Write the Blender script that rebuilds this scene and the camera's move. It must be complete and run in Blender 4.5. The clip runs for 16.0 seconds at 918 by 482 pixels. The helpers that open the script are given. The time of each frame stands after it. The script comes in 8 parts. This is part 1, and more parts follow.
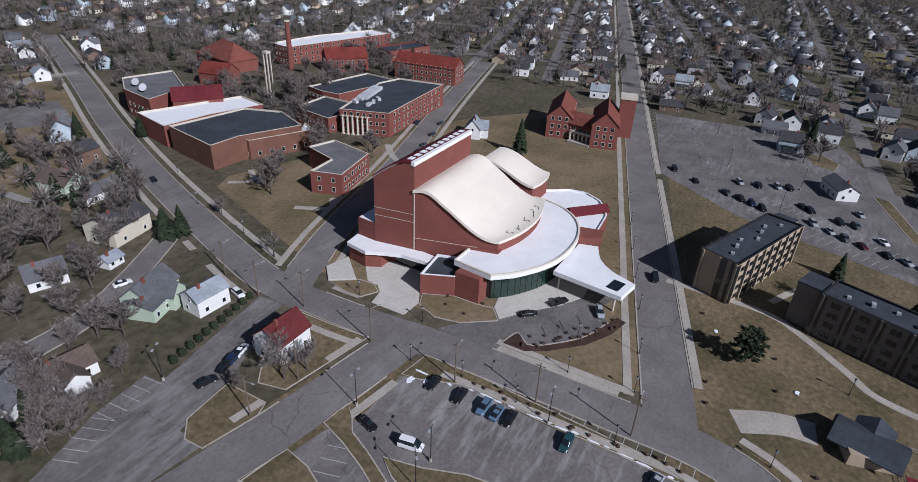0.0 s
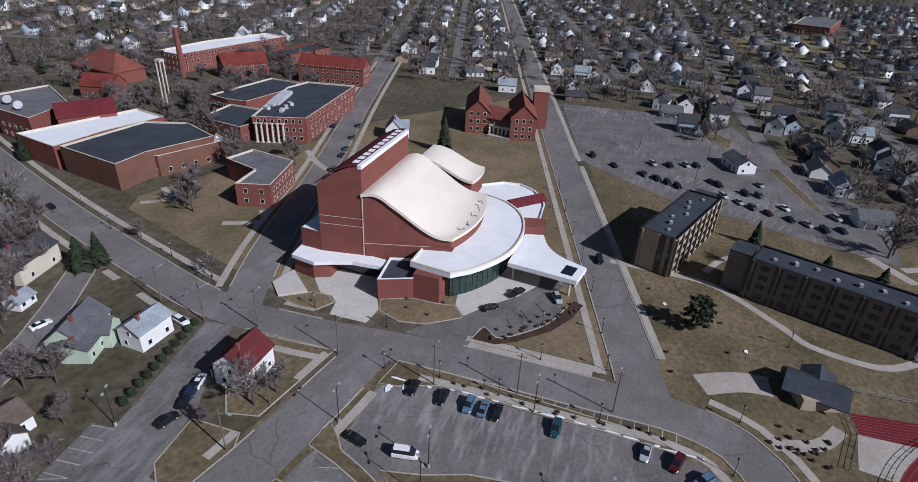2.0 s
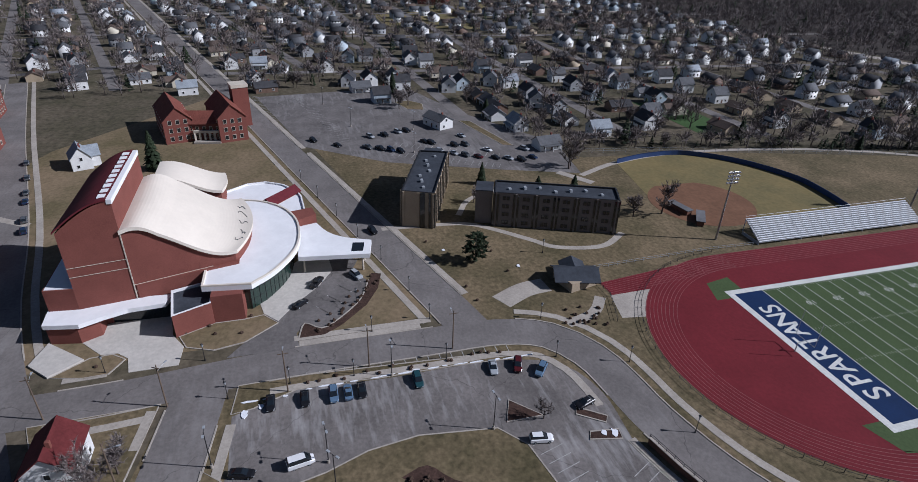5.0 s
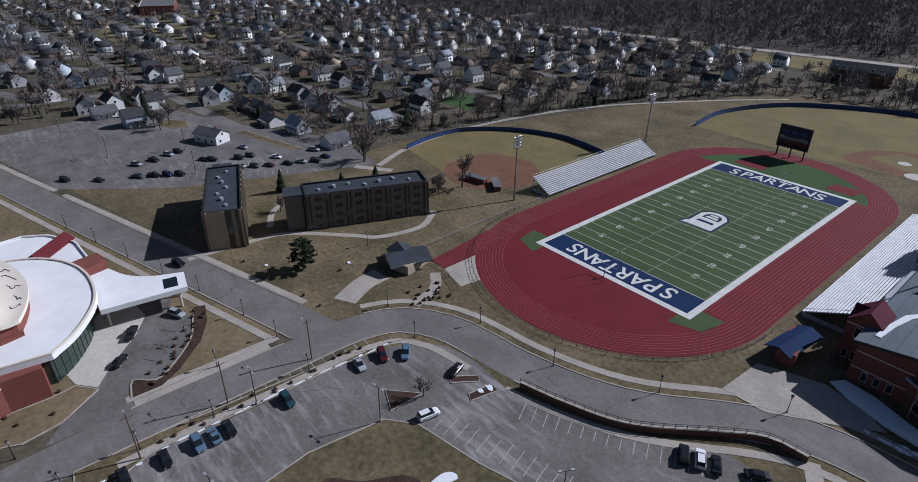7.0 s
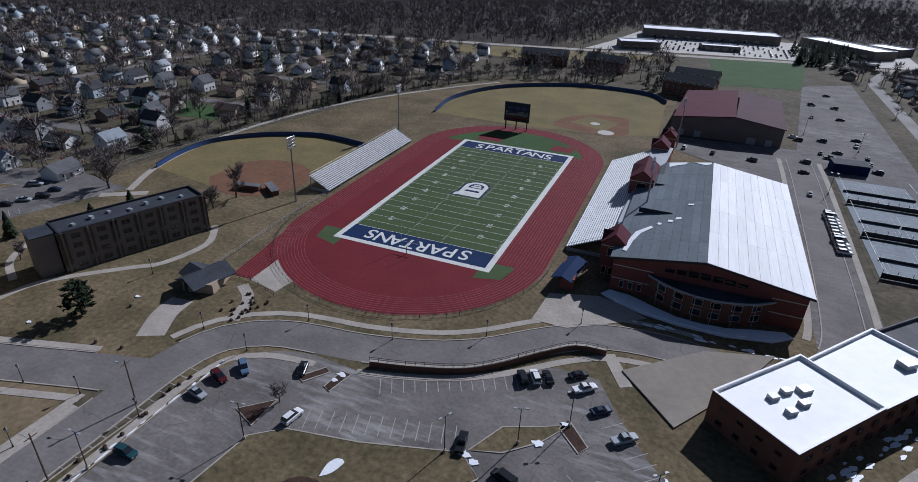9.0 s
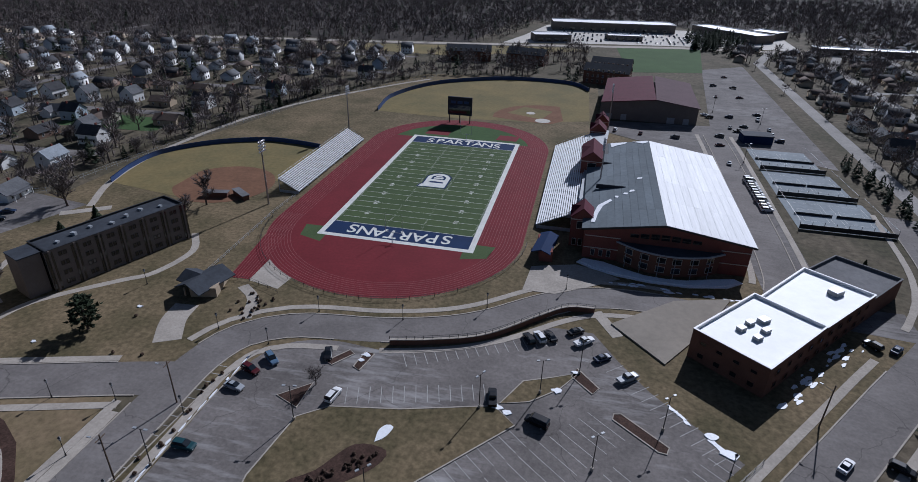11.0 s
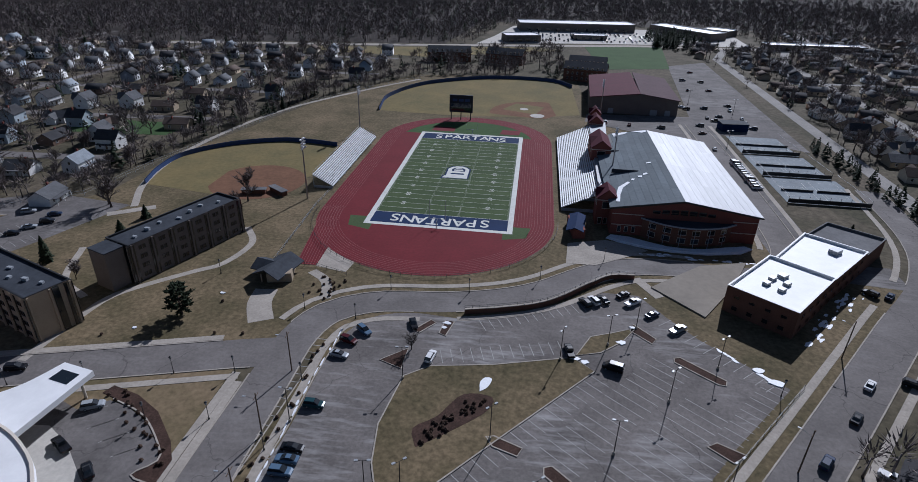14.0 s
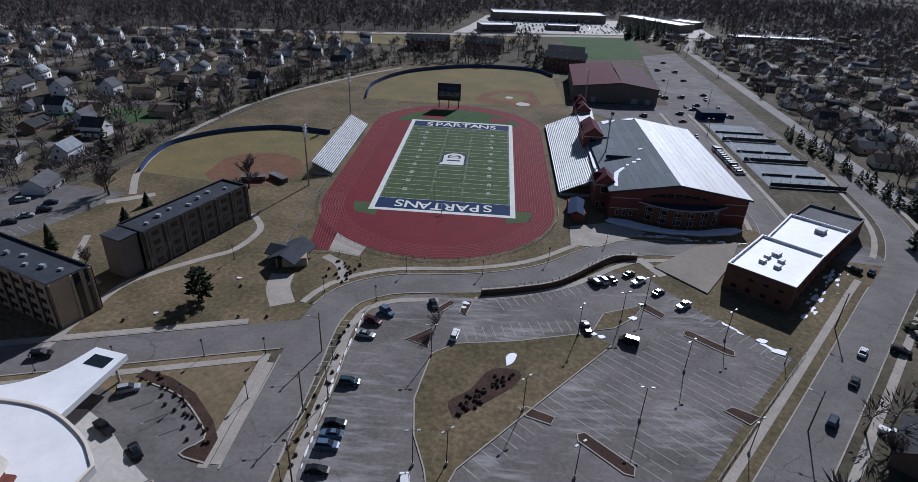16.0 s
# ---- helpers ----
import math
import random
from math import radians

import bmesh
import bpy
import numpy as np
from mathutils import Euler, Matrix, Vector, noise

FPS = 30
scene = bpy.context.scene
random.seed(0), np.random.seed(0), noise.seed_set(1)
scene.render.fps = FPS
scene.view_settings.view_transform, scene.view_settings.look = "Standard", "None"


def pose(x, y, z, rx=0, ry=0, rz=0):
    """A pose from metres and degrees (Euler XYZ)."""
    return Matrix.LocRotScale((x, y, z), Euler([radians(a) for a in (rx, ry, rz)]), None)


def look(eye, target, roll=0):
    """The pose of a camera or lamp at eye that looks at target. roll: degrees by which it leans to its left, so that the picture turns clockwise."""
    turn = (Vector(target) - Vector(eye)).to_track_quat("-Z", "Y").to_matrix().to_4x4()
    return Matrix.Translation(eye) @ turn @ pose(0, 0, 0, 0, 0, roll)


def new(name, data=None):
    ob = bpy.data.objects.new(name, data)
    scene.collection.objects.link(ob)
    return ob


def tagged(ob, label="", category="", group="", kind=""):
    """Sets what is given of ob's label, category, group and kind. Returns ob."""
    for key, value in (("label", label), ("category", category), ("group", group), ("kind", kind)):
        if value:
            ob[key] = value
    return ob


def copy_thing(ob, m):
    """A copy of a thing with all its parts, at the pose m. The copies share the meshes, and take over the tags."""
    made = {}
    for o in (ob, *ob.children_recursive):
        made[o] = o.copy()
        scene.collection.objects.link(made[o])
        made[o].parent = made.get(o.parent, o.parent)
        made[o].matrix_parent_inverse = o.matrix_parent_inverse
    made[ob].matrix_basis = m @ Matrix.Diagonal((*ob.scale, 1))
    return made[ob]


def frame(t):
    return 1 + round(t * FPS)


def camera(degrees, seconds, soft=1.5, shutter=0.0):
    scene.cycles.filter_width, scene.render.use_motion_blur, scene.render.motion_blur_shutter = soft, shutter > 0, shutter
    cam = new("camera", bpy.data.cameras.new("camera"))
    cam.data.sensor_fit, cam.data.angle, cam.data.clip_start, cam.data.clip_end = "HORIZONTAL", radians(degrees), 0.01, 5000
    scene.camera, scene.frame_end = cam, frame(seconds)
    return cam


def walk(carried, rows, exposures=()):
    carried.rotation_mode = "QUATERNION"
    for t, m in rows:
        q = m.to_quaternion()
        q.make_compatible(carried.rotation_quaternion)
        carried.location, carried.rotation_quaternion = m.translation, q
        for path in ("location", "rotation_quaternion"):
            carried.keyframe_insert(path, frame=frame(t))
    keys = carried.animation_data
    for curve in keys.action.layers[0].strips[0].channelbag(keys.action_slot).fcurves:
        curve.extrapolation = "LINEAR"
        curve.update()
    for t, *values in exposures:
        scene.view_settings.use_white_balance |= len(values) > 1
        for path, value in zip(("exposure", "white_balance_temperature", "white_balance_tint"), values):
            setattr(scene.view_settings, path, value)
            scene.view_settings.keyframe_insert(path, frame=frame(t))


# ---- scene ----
cam = camera(76.3, 16.0, soft=0.8)
PATH = [
    (0, (69.72, -129.339, 89.39), (68.181, -130.157, 88.41), 2.7),
    (0.5, (71.062, -132.732, 89.245), (69.501, -133.506, 88.263), 2.5),
    (1, (72.145, -135.963, 88.868), (70.553, -136.671, 87.888), 2.5),
    (1.5, (73.139, -138.967, 88.531), (71.507, -139.588, 87.555), 2.6),
    (2, (74.538, -142.823, 87.905), (72.862, -143.328, 86.939), 2.8),
    (2.5, (75.393, -146.948, 87.6), (73.679, -147.312, 86.635), 3.2),
    (3, (76.347, -150.565, 87.646), (74.61, -150.775, 86.678), 3.5),
    (5.5, (83.211, -171.375, 88.559), (81.601, -170.688, 87.593), 1.7),
    (6, (81.944, -174.604, 88.085), (80.412, -173.754, 87.121), 1.5),
    (6.5, (80.534, -176.766, 87.376), (79.091, -175.768, 86.417), 1.0),
    (7, (79.077, -179.111, 86.646), (77.745, -177.962, 85.694), 0.7),
    (7.5, (77.767, -182.845, 85.94), (76.572, -181.543, 85.005), 0.6),
    (8, (75.556, -186.775, 85.45), (74.535, -185.323, 84.528), 0.8),
    (8.5, (73.781, -191.75, 85.768), (72.957, -190.176, 84.849), 1.6),
    (9, (70.634, -195.798, 85.755), (69.992, -194.144, 84.832), 2.3),
    (11.5, (51.32, -219.186, 87.862), (50.986, -217.44, 86.946), 1.4),
    (12, (47.353, -223.281, 87.963), (47.067, -221.523, 87.053), 1.5),
    (12.5, (43.125, -227.3, 88.324), (42.874, -225.536, 87.415), 1.5),
    (13, (38.937, -230.56, 88.54), (38.701, -228.794, 87.631), 1.4),
    (13.5, (34.186, -233.901, 88.723), (33.966, -232.133, 87.813), 1.5),
    (14, (29.427, -237.385, 89.074), (29.217, -235.617, 88.162), 1.5),
    (14.5, (25.25, -240.172, 89.407), (25.066, -238.403, 88.492), 1.5),
    (15, (21.737, -241.623, 89.402), (21.59, -239.852, 88.485), 2.1),
    (15.5, (18.52, -242.691, 89.128), (18.406, -240.922, 88.202), 2.5),
    (16, (15.715, -243.92, 88.8), (15.63, -242.155, 87.864), 2.7),
]
walk(cam, [(t, look(eye, target, roll)) for t, eye, target, roll in PATH], [(0, -0.05, 5500, 17), (3, -0.07, 5450, 17), (5.5, -0.08, 5450, 17), (9, -0.20, 5350, 16), (12.5, -0.24, 5350, 16), (16, -0.20, 5350, 16)])

# ---- light ----
SUN_FROM = Vector((0.336 * 0.82, 0.942 * 0.82, 0.572)).normalized()
world = bpy.data.worlds.new("winter_sky")
scene.world = world
world.use_nodes = True
sky = world.node_tree.nodes.new("ShaderNodeTexSky")
sky.sky_type = "NISHITA"
sky.sun_disc = False
sky.sun_elevation = math.asin(SUN_FROM.z)
sky.sun_rotation = math.atan2(SUN_FROM.x, SUN_FROM.y)
world.node_tree.nodes["Background"].inputs[1].default_value = 0.036
world.node_tree.links.new(sky.outputs[0], world.node_tree.nodes["Background"].inputs[0])
lamp = bpy.data.lights.new("sun", "SUN")
lamp.energy, lamp.angle, lamp.color = 4.85, radians(0.5), (1.0, 0.95, 0.87)
sun = new("sun", lamp)
sun.matrix_world = look(SUN_FROM * 300, (0, 0, 0))


# ---- materials ----
def material(name, colour, rough=0.85, dark=0.7, fine=3.0, coarse=0.08, metal=0.0, bump=0.0, tint=None, random_tone=0.0, by_object=False, stretch=(1, 1, 1), amount=0.6, cracks=0.0, streaks=None):
    """Colour with grain (fine) and blotches (coarse), both in marks a metre, in the world's own measure."""
    m = bpy.data.materials.new(name)
    m.use_nodes = True
    nodes, links = m.node_tree.nodes, m.node_tree.links
    bsdf = nodes["Principled BSDF"]
    bsdf.inputs["Roughness"].default_value, bsdf.inputs["Metallic"].default_value = rough, metal
    if rough > 0.8:
        bsdf.inputs["Specular IOR Level"].default_value = 0.15
    geo = nodes.new("ShaderNodeNewGeometry")
    scale = nodes.new("ShaderNodeVectorMath")
    scale.operation = "MULTIPLY"
    scale.inputs[1].default_value = stretch
    links.new(geo.outputs["Position"], scale.inputs[0])
    grain, blotch = nodes.new("ShaderNodeTexNoise"), nodes.new("ShaderNodeTexNoise")
    for n, s, detail in ((grain, fine, 4), (blotch, coarse, 5)):
        n.inputs["Scale"].default_value, n.inputs["Detail"].default_value = s, detail
        n.inputs["Roughness"].default_value = 0.65
        links.new(scale.outputs[0], n.inputs["Vector"])
    mix = nodes.new("ShaderNodeMix")
    mix.data_type = "RGBA"
    mix.inputs[6].default_value = (*[c * dark for c in (tint or colour)], 1)
    mix.inputs[7].default_value = (*colour, 1)
    ramp = nodes.new("ShaderNodeMapRange")
    ramp.inputs[1].default_value, ramp.inputs[2].default_value = 0.36, 0.64
    links.new(blotch.outputs[0], ramp.inputs[0])
    links.new(ramp.outputs[0], mix.inputs[0])
    grainy = nodes.new("ShaderNodeMapRange")
    grainy.inputs[1].default_value, grainy.inputs[2].default_value = 0.3, 0.7
    grainy.inputs[3].default_value, grainy.inputs[4].default_value = 1 - amount * 0.5, 1 + amount * 0.35
    links.new(grain.outputs[0], grainy.inputs[0])
    tone = nodes.new("ShaderNodeMix")
    tone.data_type, tone.blend_type = "RGBA", "MULTIPLY"
    tone.inputs[0].default_value = 1
    links.new(mix.outputs[2], tone.inputs[6])
    links.new(grainy.outputs[0], tone.inputs[7])
    out = tone.outputs[2]
    if random_tone:
        vary = nodes.new("ShaderNodeMapRange")
        vary.inputs[3].default_value, vary.inputs[4].default_value = 1 - random_tone, 1 + random_tone
        links.new(nodes.new("ShaderNodeObjectInfo").outputs["Random"] if by_object else geo.outputs["Random Per Island"], vary.inputs[0])
        last = nodes.new("ShaderNodeMix")
        last.data_type, last.blend_type = "RGBA", "MULTIPLY"
        last.inputs[0].default_value = 1
        links.new(out, last.inputs[6])
        links.new(vary.outputs[0], last.inputs[7])
        out = last.outputs[2]
    if streaks:
        # pale salt streaks, drawn out along one direction: (turn, strength)
        turned = nodes.new("ShaderNodeMapping")
        turned.inputs["Rotation"].default_value = (0, 0, radians(streaks[0]))
        turned.inputs["Scale"].default_value = (0.11, 0.6, 1)
        links.new(geo.outputs["Position"], turned.inputs["Vector"])
        salt = nodes.new("ShaderNodeTexNoise")
        salt.inputs["Scale"].default_value, salt.inputs["Detail"].default_value, salt.inputs["Roughness"].default_value = 1.0, 4, 0.6
        links.new(turned.outputs[0], salt.inputs["Vector"])
        where = nodes.new("ShaderNodeTexNoise")
        where.inputs["Scale"].default_value, where.inputs["Detail"].default_value = 0.035, 3
        links.new(geo.outputs["Position"], where.inputs["Vector"])
        both = nodes.new("ShaderNodeMath")
        both.operation = "ADD"
        links.new(salt.outputs[0], both.inputs[0])
        links.new(where.outputs[0], both.inputs[1])
        cut = nodes.new("ShaderNodeMapRange")
        cut.inputs[1].default_value, cut.inputs[2].default_value, cut.inputs[4].default_value = 1.04, 1.30, streaks[1]
        links.new(both.outputs[0], cut.inputs[0])
        pale = nodes.new("ShaderNodeMix")
        pale.data_type = "RGBA"
        pale.inputs[7].default_value = (0.46, 0.45, 0.44, 1)
        links.new(cut.outputs[0], pale.inputs[0])
        links.new(out, pale.inputs[6])
        out = pale.outputs[2]
    if cracks:
        # tar-filled cracks along the edges of large uneven cells
        bend = nodes.new("ShaderNodeTexNoise")
        bend.inputs["Scale"].default_value, bend.inputs["Detail"].default_value = 0.12, 4
        links.new(geo.outputs["Position"], bend.inputs["Vector"])
        push = nodes.new("ShaderNodeVectorMath")
        push.operation = "MULTIPLY_ADD"
        push.inputs[1].default_value = (9, 9, 0)
        links.new(bend.outputs["Color"], push.inputs[0])
        links.new(geo.outputs["Position"], push.inputs[2])
        cell = nodes.new("ShaderNodeTexVoronoi")
        cell.feature = "DISTANCE_TO_EDGE"
        cell.inputs["Scale"].default_value = cracks
        links.new(push.outputs[0], cell.inputs["Vector"])
        edge = nodes.new("ShaderNodeMapRange")
        edge.inputs[1].default_value, edge.inputs[2].default_value = 0.0, 0.13 * cracks
        edge.inputs[3].default_value, edge.inputs[4].default_value = 0.62, 1.0
        links.new(cell.outputs["Distance"], edge.inputs[0])
        tar = nodes.new("ShaderNodeMix")
        tar.data_type, tar.blend_type = "RGBA", "MULTIPLY"
        tar.inputs[0].default_value = 1
        links.new(out, tar.inputs[6])
        links.new(edge.outputs[0], tar.inputs[7])
        out = tar.outputs[2]
    links.new(out, bsdf.inputs["Base Color"])
    if bump:
        b = nodes.new("ShaderNodeBump")
        b.inputs["Strength"].default_value, b.inputs["Distance"].default_value = bump, 0.05
        links.new(grain.outputs[0], b.inputs["Height"])
        links.new(b.outputs[0], bsdf.inputs["Normal"])
    return m


def glass(name, colour, rough=0.08):
    m = bpy.data.materials.new(name)
    m.use_nodes = True
    b = m.node_tree.nodes["Principled BSDF"]
    b.inputs["Base Color"].default_value = (*colour, 1)
    b.inputs["Roughness"].default_value = rough
    b.inputs["Specular IOR Level"].default_value = 0.8
    return m


GRASS = material("winter_grass", (0.180, 0.137, 0.081), 0.95, 0.52, 0.8, 0.05, tint=(0.176, 0.148, 0.078), bump=0.3, amount=0.75)
SUBURB = material("suburb_ground", (0.124, 0.102, 0.072), 0.95, 0.6, 0.4, 0.03, tint=(0.112, 0.102, 0.062), amount=0.9)
LAWN = material("lawn_grass", (0.212, 0.158, 0.097), 0.95, 0.64, 0.7, 0.045, tint=(0.198, 0.162, 0.086), bump=0.2, amount=0.55)
ASPHALT = material("asphalt", (0.174, 0.160, 0.152), 0.9, 0.66, 0.9, 0.10, amount=0.4, cracks=0.035, streaks=(20, 0.25))
ROAD = material("road_asphalt", (0.188, 0.172, 0.162), 0.88, 0.74, 1.2, 0.07, amount=0.35, cracks=0.028, streaks=(75, 0.10))
STREET = material("pale_street_concrete", (0.30, 0.285, 0.265), 0.9, 0.75, 1.0, 0.06, amount=0.35)
LOT = material("salted_asphalt", (0.194, 0.176, 0.165), 0.9, 0.60, 1.2, 0.06, amount=0.45, cracks=0.03, streaks=(-48, 0.45))
CONCRETE = material("concrete", (0.40, 0.36, 0.31), 0.9, 0.8, 1.5, 0.15, amount=0.35)
PLAZA = material("pale_concrete", (0.52, 0.49, 0.44), 0.85, 0.85, 1.0, 0.1, amount=0.25)
MULCH = material("mulch", (0.075, 0.045, 0.035), 0.95, 0.6, 2.5, 0.3, amount=0.9)
SNOW = material("snow", (0.80, 0.82, 0.85), 0.6, 0.9, 2.0, 0.3, amount=0.2)
BRICK = material("red_brick", (0.205, 0.074, 0.058), 0.9, 0.85, 4.0, 0.2, amount=0.35)
BRICK_DARK = material("brown_brick", (0.17, 0.085, 0.06), 0.9, 0.8, 4.0, 0.2, amount=0.35)
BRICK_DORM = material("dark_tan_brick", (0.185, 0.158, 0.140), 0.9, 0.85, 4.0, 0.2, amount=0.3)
ROOF_MAROON = material("maroon_metal_roof", (0.088, 0.016, 0.030), 0.85, 0.85, 0.7, 0.15, amount=0.3)
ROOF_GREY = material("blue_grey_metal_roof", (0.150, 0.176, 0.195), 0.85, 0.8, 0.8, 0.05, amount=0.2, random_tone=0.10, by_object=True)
ROOF_PLUM = material("plum_metal_roof", (0.10, 0.062, 0.07), 0.9, 0.85, 0.8, 0.08, amount=0.2)
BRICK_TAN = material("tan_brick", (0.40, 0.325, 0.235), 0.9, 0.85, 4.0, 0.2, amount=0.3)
STONE = material("pale_stone", (0.58, 0.52, 0.43), 0.85, 0.85, 2.0, 0.2, amount=0.2)
MEMBRANE = material("white_roof_membrane", (0.80, 0.80, 0.80), 0.6, 0.93, 0.5, 0.15, amount=0.08)
CREAM = material("cream_roof_membrane", (0.70, 0.635, 0.54), 0.55, 0.93, 0.8, 0.12, amount=0.06)
TAR = material("dark_roof", (0.055, 0.062, 0.075), 0.85, 0.7, 0.8, 0.15, amount=0.4)
TAR_GREY = material("grey_roof", (0.16, 0.16, 0.165), 0.85, 0.75, 0.8, 0.15, amount=0.35)
ROOF_RED = material("red_metal_roof", (0.125, 0.022, 0.028), 0.82, 0.8, 0.7, 0.12, amount=0.35)
TILE_DULL = material("dull_red_tile_roof", (0.20, 0.068, 0.050), 0.9, 0.75, 1.5, 0.2, amount=0.4)
TILE_RED = material("red_tile_roof", (0.185, 0.042, 0.032), 0.85, 0.65, 1.5, 0.2, amount=0.5)
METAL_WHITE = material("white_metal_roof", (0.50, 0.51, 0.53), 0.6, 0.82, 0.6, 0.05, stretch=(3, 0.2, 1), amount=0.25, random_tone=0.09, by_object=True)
METAL_GREY = material("grey_metal", (0.33, 0.35, 0.37), 0.45, 0.85, 0.8, 0.1, amount=0.25)
WOODS = material("woods_floor", (0.062, 0.052, 0.045), 0.95, 0.65, 0.3, 0.03, amount=0.8)
STEEL = material("steel", (0.35, 0.35, 0.36), 0.4, 0.85, 2, 0.3, metal=0.8, amount=0.2)
BLACK_METAL = material("black_metal", (0.02, 0.02, 0.022), 0.5, 0.8, 3, 0.3, amount=0.3)
WOOD_POLE = material("weathered_wood", (0.16, 0.12, 0.09), 0.9, 0.7, 4, 0.4, amount=0.4)
BARK = material("bark", (0.115, 0.092, 0.080), 0.95, 0.7, 3, 0.2, amount=0.5, random_tone=0.3)
TWIGS = material("bare_twigs", (0.190, 0.162, 0.152), 0.95, 0.7, 2, 0.1, amount=0.5, random_tone=0.35)
NEEDLES = material("conifer_needles", (0.030, 0.042, 0.022), 0.9, 0.55, 2, 0.3, amount=0.6, random_tone=0.3)
SHRUB = material("brown_shrub", (0.105, 0.070, 0.052), 0.95, 0.6, 3, 0.4, amount=0.6)
TRACK = material("red_running_track", (0.150, 0.018, 0.024), 0.85, 0.85, 1.0, 0.08, amount=0.25)
TURF = material("green_turf", (0.068, 0.100, 0.040), 0.9, 0.85, 1.5, 0.06, amount=0.3)
NAVY = material("navy_turf", (0.008, 0.026, 0.085), 0.85, 0.85, 1.5, 0.1, amount=0.2)
LINE = material("white_line_paint", (0.62, 0.62, 0.58), 0.8, 0.85, 1.5, 0.2, amount=0.25)
LINE_OLD = material("worn_line_paint", (0.42, 0.41, 0.39), 0.85, 0.7, 1.5, 0.2, amount=0.4)
LANE = material("faded_lane_paint", (0.235, 0.088, 0.088), 0.85, 0.75, 1.5, 0.2, amount=0.3)
INFIELD = material("infield_clay", (0.185, 0.098, 0.058), 0.95, 0.8, 0.6, 0.08, amount=0.35)
OUTFIELD = material("dormant_outfield", (0.200, 0.156, 0.068), 0.95, 0.75, 0.6, 0.04, tint=(0.185, 0.160, 0.075), amount=0.35)
BENCH = material("aluminium_bench", (0.78, 0.79, 0.80), 0.5, 0.85, 2, 0.3, amount=0.15)
GLASS_DARK = glass("dark_window_glass", (0.012, 0.016, 0.02))
GLASS_GREEN = glass("green_curtain_glass", (0.015, 0.035, 0.028), 0.05)
BLUE_PAD = material("blue_padding", (0.018, 0.05, 0.16), 0.6, 0.8, 1, 0.2, amount=0.2)
GREEN_FIELD = material("green_grass", (0.055, 0.10, 0.035), 0.95, 0.8, 0.6, 0.05, amount=0.3)
CHURN = material("tennis_court", (0.24, 0.27, 0.29), 0.85, 0.8, 0.6, 0.08, amount=0.25)


# ---- mesh tools ----
def shifted_line(line, d):
    """The line moved sideways by d, to the left of its way."""
    out = []
    for i, p in enumerate(line):
        a, b = Vector(line[max(0, i - 1)]), Vector(line[min(len(line) - 1, i + 1)])
        t = (b - a).normalized()
        out.append((p[0] - t.y * d, p[1] + t.x * d))
    return out


